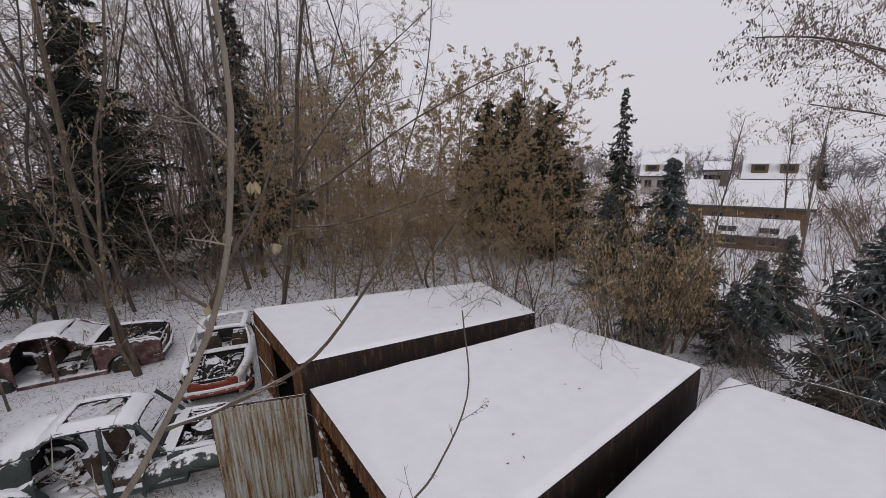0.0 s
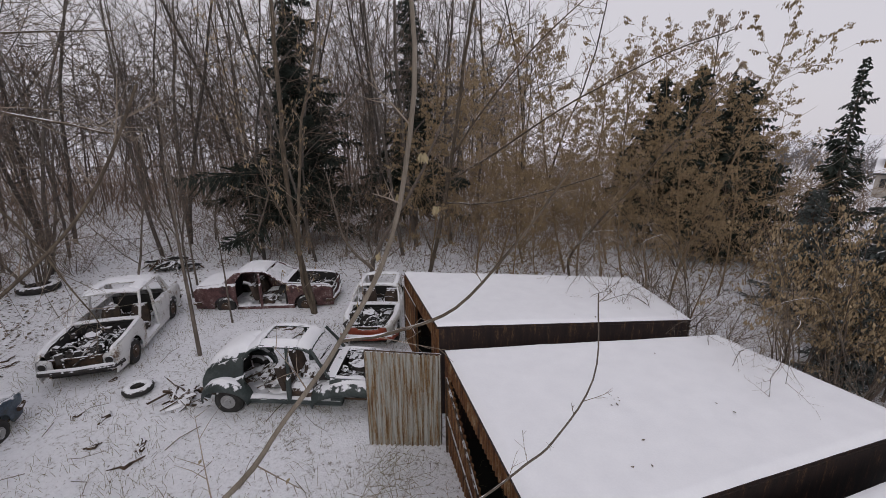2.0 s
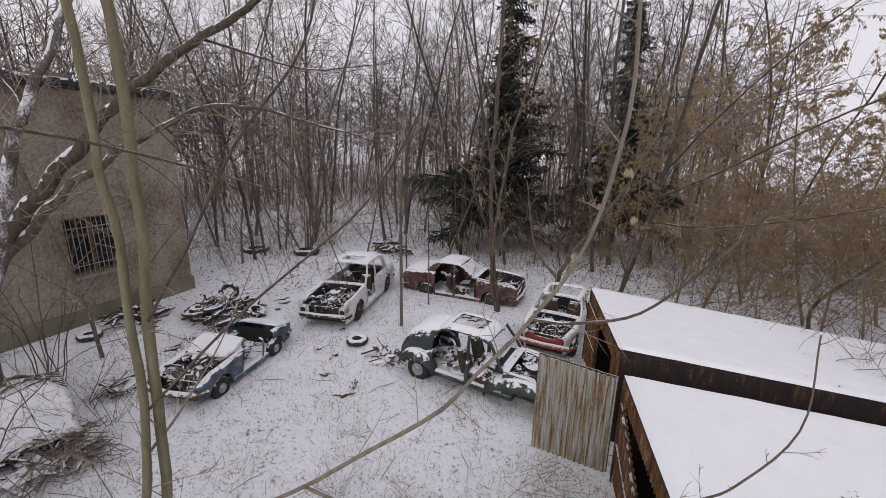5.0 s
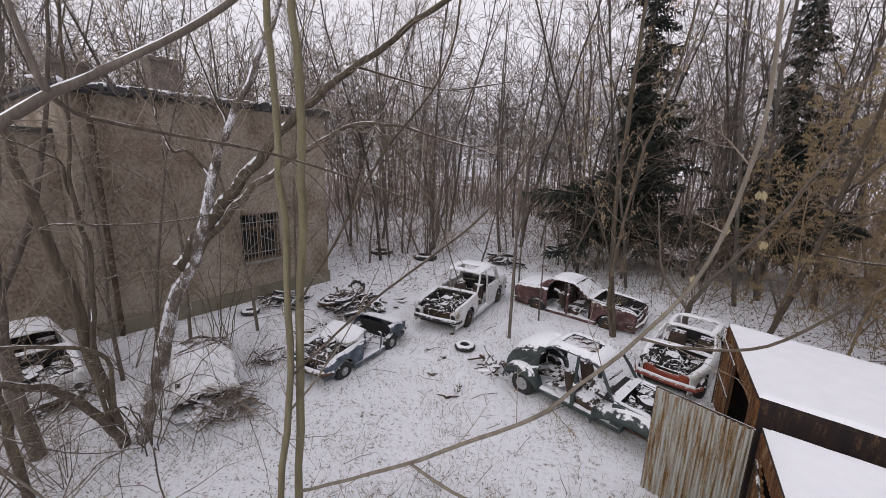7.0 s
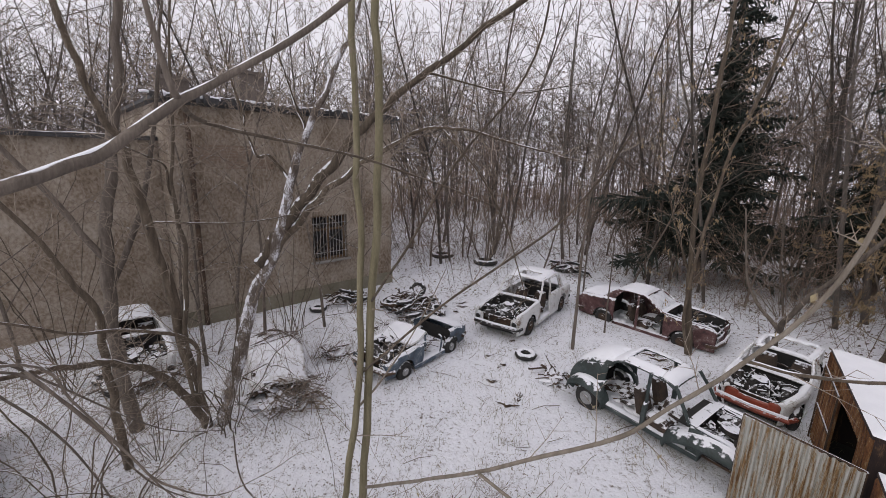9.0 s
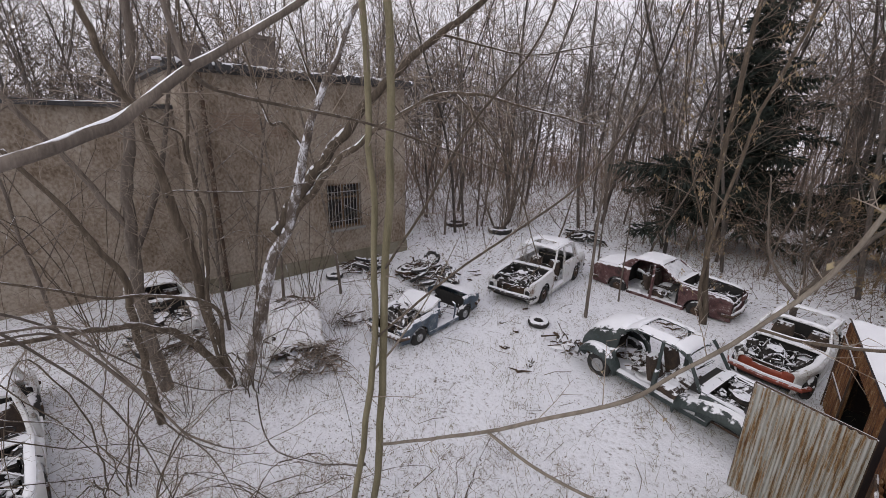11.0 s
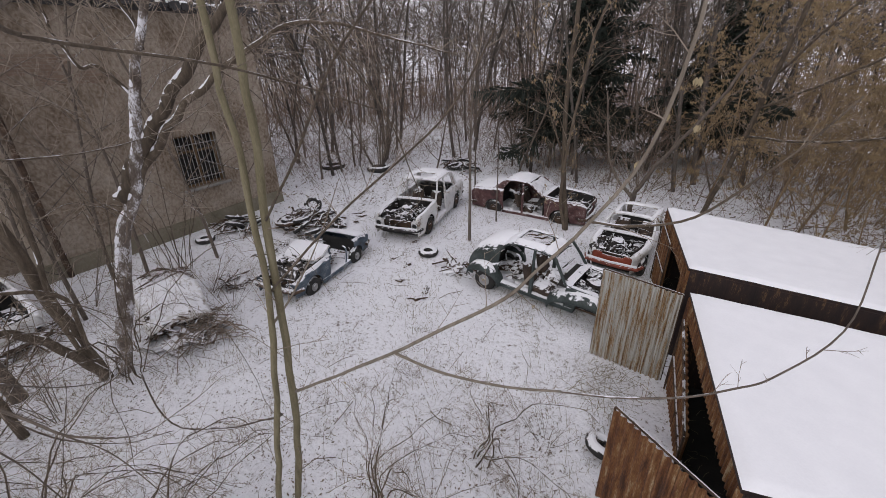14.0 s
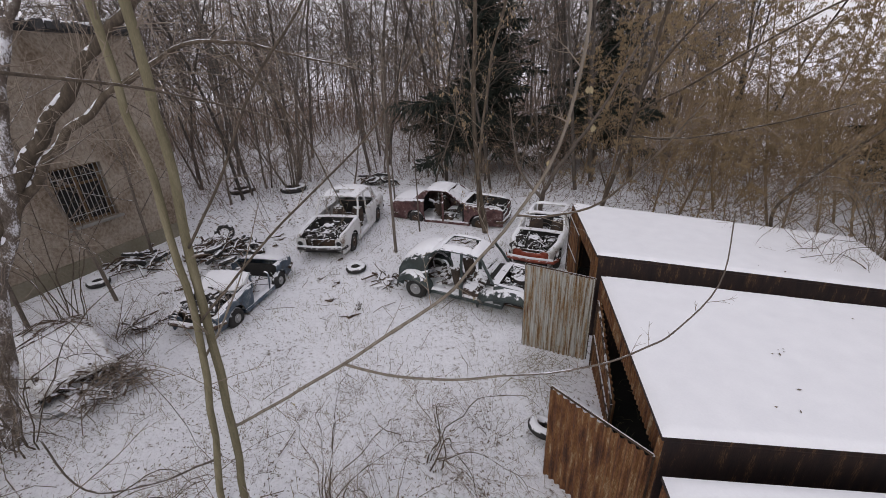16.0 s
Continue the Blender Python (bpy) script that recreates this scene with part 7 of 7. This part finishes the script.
hang = thing("hanging_branch", "drooping branch with dry leaves over the snowy roof", "branch")
limb(hang, [(5.6, 10.2, 1.0), (4.6, 9.4, 2.5), (3.6, 8.5, 2.9), (2.6, 7.8, 2.75)], 0.014, 0.004, M_BARK, "stem", tw=12, tl=0.5, trad=0.003, depth=1, leaves=M_LEAF, chance=0.7, lsize=0.09)
limb(hang, [(4.6, 9.4, 2.5), (3.4, 9.0, 2.9), (2.2, 8.6, 2.7)], 0.008, 0.003, M_BARK, "stem", tw=8, tl=0.4, trad=0.003, depth=1, leaves=M_LEAF, chance=0.5, lsize=0.08)
random.seed(61)
g = Geo()
for x, y, n, sp in ((1.44, 7.8, 2, 0.03), (0.6, 6.22, 5, 0.12), (-3.3, 9.6, 2, 0.05), (1.9, 6.6, 2, 0.3), (0.2, 9.5, 4, 0.8), (4.6, 4.2, 60, 1.4), (3.2, 2.6, 30, 1.2), (0.9, 5.2, 3, 0.5)):
    for _ in range(n):
        p = Vector((x + rnd(-sp, sp), y + rnd(-sp, sp), 1.985))
        a, q = rnd(0, 6.3), rnd(0.015, 0.035)
        d, e = Vector((math.cos(a), math.sin(a), rnd(-0.1, 0.4))) * q, Vector((-math.sin(a), math.cos(a), rnd(0, 0.4))) * q * 0.5
        g.add([tuple(p - d), tuple(p + e), tuple(p + d), tuple(p - e)], [(0, 1, 2, 3)])
tagged(part("roof_leaves", g, M_LITTER), "a few dead leaves on the snowy garage roofs", "leaf litter", kind="stuff")

# ---- far houses ----
def house(az0, az1, d, ridge, eave, label, wall, deep=7.0, windows=2, dormer=False, chimney=True):
    x0, y0 = polar(az0, d)
    x1, y1 = polar(az1, d)
    a, b = Vector((x0, y0, 0)), Vector((x1, y1, 0))
    c = (a + b) / 2
    u = (b - a).normalized()
    v = Vector((-u.y, u.x, 0))
    if v.dot(c) < 0:
        v = -v
    L = (b - a).length
    base = hill(c.x, c.y) - 0.4
    m = Matrix((( u.x, v.x, 0, c.x), (u.y, v.y, 0, c.y), (0, 0, 1, 0), (0, 0, 0, 1)))
    h = thing("house", label, "house", m, "far houses")
    g = Geo()
    g.box((-L / 2 + 0.3, 0.3, base), (L / 2 - 0.3, deep, eave + 0.1))
    for s in (-1, 1):
        x = s * (L / 2 - 0.31)
        g.add([(x, 0.3, eave + 0.1), (x, deep, eave + 0.1), (x, deep / 2, ridge - 0.1)], [(0, 1, 2)])
    w = part("wall", g, wall, h)
    g = Geo()
    for s in (0, 1):
        ye, yr = (-0.2, deep / 2) if s == 0 else (deep + 0.5, deep / 2)
        g.grid(lambda p, q: (-L / 2 + p * L, ye + (yr - ye) * q, eave + (ridge - eave) * q), 2, 2, (0, 0, 0.15))
    roof = part("roof", g, M_ROOFF, h)
    g = Geo()
    for s in (0, 1):
        ye, yr = (-0.2, deep / 2) if s == 0 else (deep + 0.5, deep / 2)
        g.grid(lambda p, q: (-L / 2 + p * L, ye + (yr - ye) * q, eave + (ridge - eave) * q + 0.1 + 0.03 * noise.noise(Vector((p * 9, q * 5, d)))), 10, 6)
    part("roof_snow", g, M_SNOW, roof, "snow-covered roof", smooth=True)
    for k in range(windows):
        x = -L / 2 + L * (k + 0.7) / (windows + 0.4)
        g = Geo()
        z = max(base + 0.8, eave - 1.7)
        g.box((x - 0.5, 0.22, z), (x + 0.5, 0.29, z + 1.1))
        p = part("window", g, M_GLASS, h)
        g = Geo()
        g.box((x - 0.6, 0.2, z - 0.1), (x + 0.6, 0.28, z - 0.02))
        g.box((x - 0.03, 0.19, z), (x + 0.03, 0.215, z + 1.1))
        part("window_frame", g, M_HWALL, p)
    if dormer:
        for k in (0.28, 0.72):
            g = Geo()
            x = -L / 2 + L * k
            zz = eave + (ridge - eave) * 0.25
            g.box((x - 1.0, 0.5, zz - 0.3), (x + 1.0, 3.0, zz + 1.0))
            dm = part("dormer", g, M_HBROWN, h, "brown dormer")
            g = Geo()
            g.box((x - 1.2, 0.3, zz + 1.0), (x + 1.2, 3.2, zz + 1.15))
            part("dormer_snow", g, M_SNOW, dm)
            g = Geo()
            g.box((x - 0.6, 0.44, zz + 0.1), (x + 0.6, 0.49, zz + 0.8))
            part("dormer_window", g, M_GLASS, dm)
    if chimney:
        g = Geo()
        g.box((-L * 0.2 - 0.3, deep / 2 - 0.9, ridge - 0.8), (-L * 0.2 + 0.3, deep / 2 - 0.3, ridge + 0.9))
        part("chimney", g, M_BRICK, roof)
    return h


house(-40.4, -46.1, 75, 4.6, 0.0, "pale house with a steep snowy roof and dark dormers", M_HWALL, 8, 3, True, False)
house(-30.1, -34.9, 75, 3.7, 0.4, "pale house with a snowy roof behind spruces", M_HWALL, 7, 3, True, False)
house(-36.7, -39.4, 68, 2.7, 1.7, "small pale house with a row of windows", M_HWALL, 5, 3, False, False)
house(-34.9, -46.9, 45, 1.9, -0.15, "long brown-walled shed under a snowy roof", M_HBROWN, 6, 2, False, True)
house(-36.5, -45.8, 33, 0.3, -0.55, "low brown shed with a snow-covered roof", M_HBROWN, 4, 2, False, False)

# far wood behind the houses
# no haze in the air here: the pale grey is painted on these trees
brush_wood("distant_wood", "line of distant trees behind the houses, haze put into their colour", 900, lambda: polar(rnd(-75, -8), rnd(95, 130)), lambda: 2.5 + 6 * rnd(0, 1) ** 2, 0.07, M_HAZE, 26, fork=18)
brush_wood("garden_scrub", "bare garden trees and hedges near the houses", 650, lambda: polar(rnd(-75, -14), rnd(47, 66)), lambda: rnd(1.2, 4.0), 0.035, M_TWIGR, 27, fork=10)
for az, d, s in ((-47, 88, 1.0), (-44.5, 90, 1.05), (-34, 92, 0.8), (-29, 80, 0.7)):
    x, y = polar(az, d)
    copy_at(sg, x, y, 0, s)

# ---- litter on the snow ----
def litter():
    random.seed(51)
    leaves, grass, sticks = Geo(), Geo(), Geo()
    n = 0
    while n < 30000:
        x, y = rnd(-19, 1.0), rnd(-8, 17)
        if noise.noise(Vector((x * 0.45, y * 0.45, 3))) + 0.7 * noise.noise(Vector((x * 2.2, y * 2.2, 8))) + rnd(-0.45, 0.45) < 0.08:
            continue
        n += 1
        z = hill(x, y) + 0.012
        a, s = rnd(0, 6.3), 0.006 + 0.022 * rnd(0, 1) ** 2.6
        d, e = Vector((math.cos(a), math.sin(a), rnd(-0.15, 0.5))) * s, Vector((-math.sin(a), math.cos(a), rnd(-0.2, 0.4))) * s * rnd(0.25, 0.6)
        p = Vector((x, y, z))
        leaves.add([tuple(p - d), tuple(p + e), tuple(p + d), tuple(p - e)], [(0, 1, 2, 3)])
    n = 0
    while n < 15000:
        x, y = rnd(-13.5, -1.5), rnd(-6.5, 4.5)
        if noise.noise(Vector((x * 0.5, y * 0.5, 1))) + 0.6 * noise.noise(Vector((x * 2.6, y * 2.6, 5))) + rnd(-0.3, 0.3) < -0.05 + 0.06 * (y + 1):
            continue
        n += 1
        a, s = rnd(0, 6.3), 0.011 + 0.024 * rnd(0, 1) ** 2
        d, e = Vector((math.cos(a), math.sin(a), rnd(-0.1, 0.3))) * s, Vector((-math.sin(a), math.cos(a), rnd(-0.2, 0.5))) * s * rnd(0.2, 0.5)
        p = Vector((x, y, hill(x, y) + 0.012))
        leaves.add([tuple(p - d), tuple(p + e), tuple(p + d), tuple(p - e)], [(0, 1, 2, 3)])
    n = 0
    while n < 11000:
        x, y = polar(rnd(0, 115), rnd(16, 34))
        n += 1
        a, s = rnd(0, 6.3), rnd(0.03, 0.075)
        d, e = Vector((math.cos(a), math.sin(a), rnd(-0.1, 0.6))) * s, Vector((-math.sin(a), math.cos(a), rnd(-0.2, 0.6))) * s * 0.6
        p = Vector((x, y, hill(x, y) + 0.02))
        leaves.add([tuple(p - d), tuple(p + e), tuple(p + d), tuple(p - e)], [(0, 1, 2, 3)])
    n = 0
    while n < 8500:
        x, y = rnd(-13, 1.5), rnd(-7, 11)
        if noise.noise(Vector((x * 0.8, y * 0.8, 9))) + rnd(-0.35, 0.35) < 0.05:
            continue
        n += 1
        p = Vector((x, y, hill(x, y) - 0.01))
        w = Vector((rnd(-0.17, 0.17), rnd(-0.17, 0.17), 0))
        q = p + w * 0.5 + Vector((0, 0, rnd(0.04, 0.2)))
        grass.tube([p, q, q + w * 0.7 + Vector((0, 0, rnd(-0.06, 0.05)))], [0.0036, 0.0026, 0.001], 3, cap=False)
    for _ in range(260):
        x, y = rnd(-17, 1), rnd(-7, 15)
        p = Vector((x, y, hill(x, y) + 0.02))
        d = Vector((rnd(-1, 1), rnd(-1, 1), 0)).normalized() * rnd(0.08, 0.4)
        q = [p - d, p + Vector((rnd(-0.12, 0.12), rnd(-0.12, 0.12), rnd(0.0, 0.06))), p + d]
        for v in q:
            v.z = max(v.z, hill(v.x, v.y) + 0.012)
        sticks.tube(q, rnd(0.003, 0.008), 4, cap=False)
    tagged(part("leaf_litter", leaves, M_LITTER), "dead brown leaves scattered on the snow", "leaf litter", kind="stuff")
    tagged(part("dry_grass", grass, M_GRASS), "dry grass stalks poking through the snow", "grass", kind="stuff")
    tagged(part("fallen_twigs", sticks, M_TWIG), "fallen twigs lying on the snow", "twigs", kind="stuff")


litter()
for x, y, s in ((-9.6, -0.7, 0.75), (-11.0, 0.9, 0.8), (-9.9, 1.2, 0.6), (-12.2, -1.6, 0.8), (-8.2, -2.0, 0.7), (-3.0, 2.2, 0.45), (-2.6, 4.2, 0.4), (-5.2, 3.4, 0.35), (-2.2, 3.2, 0.3)):
    copy_at(bushes[int(rnd(0, 5))], x, y, rnd(0, 360), s * 0.8)
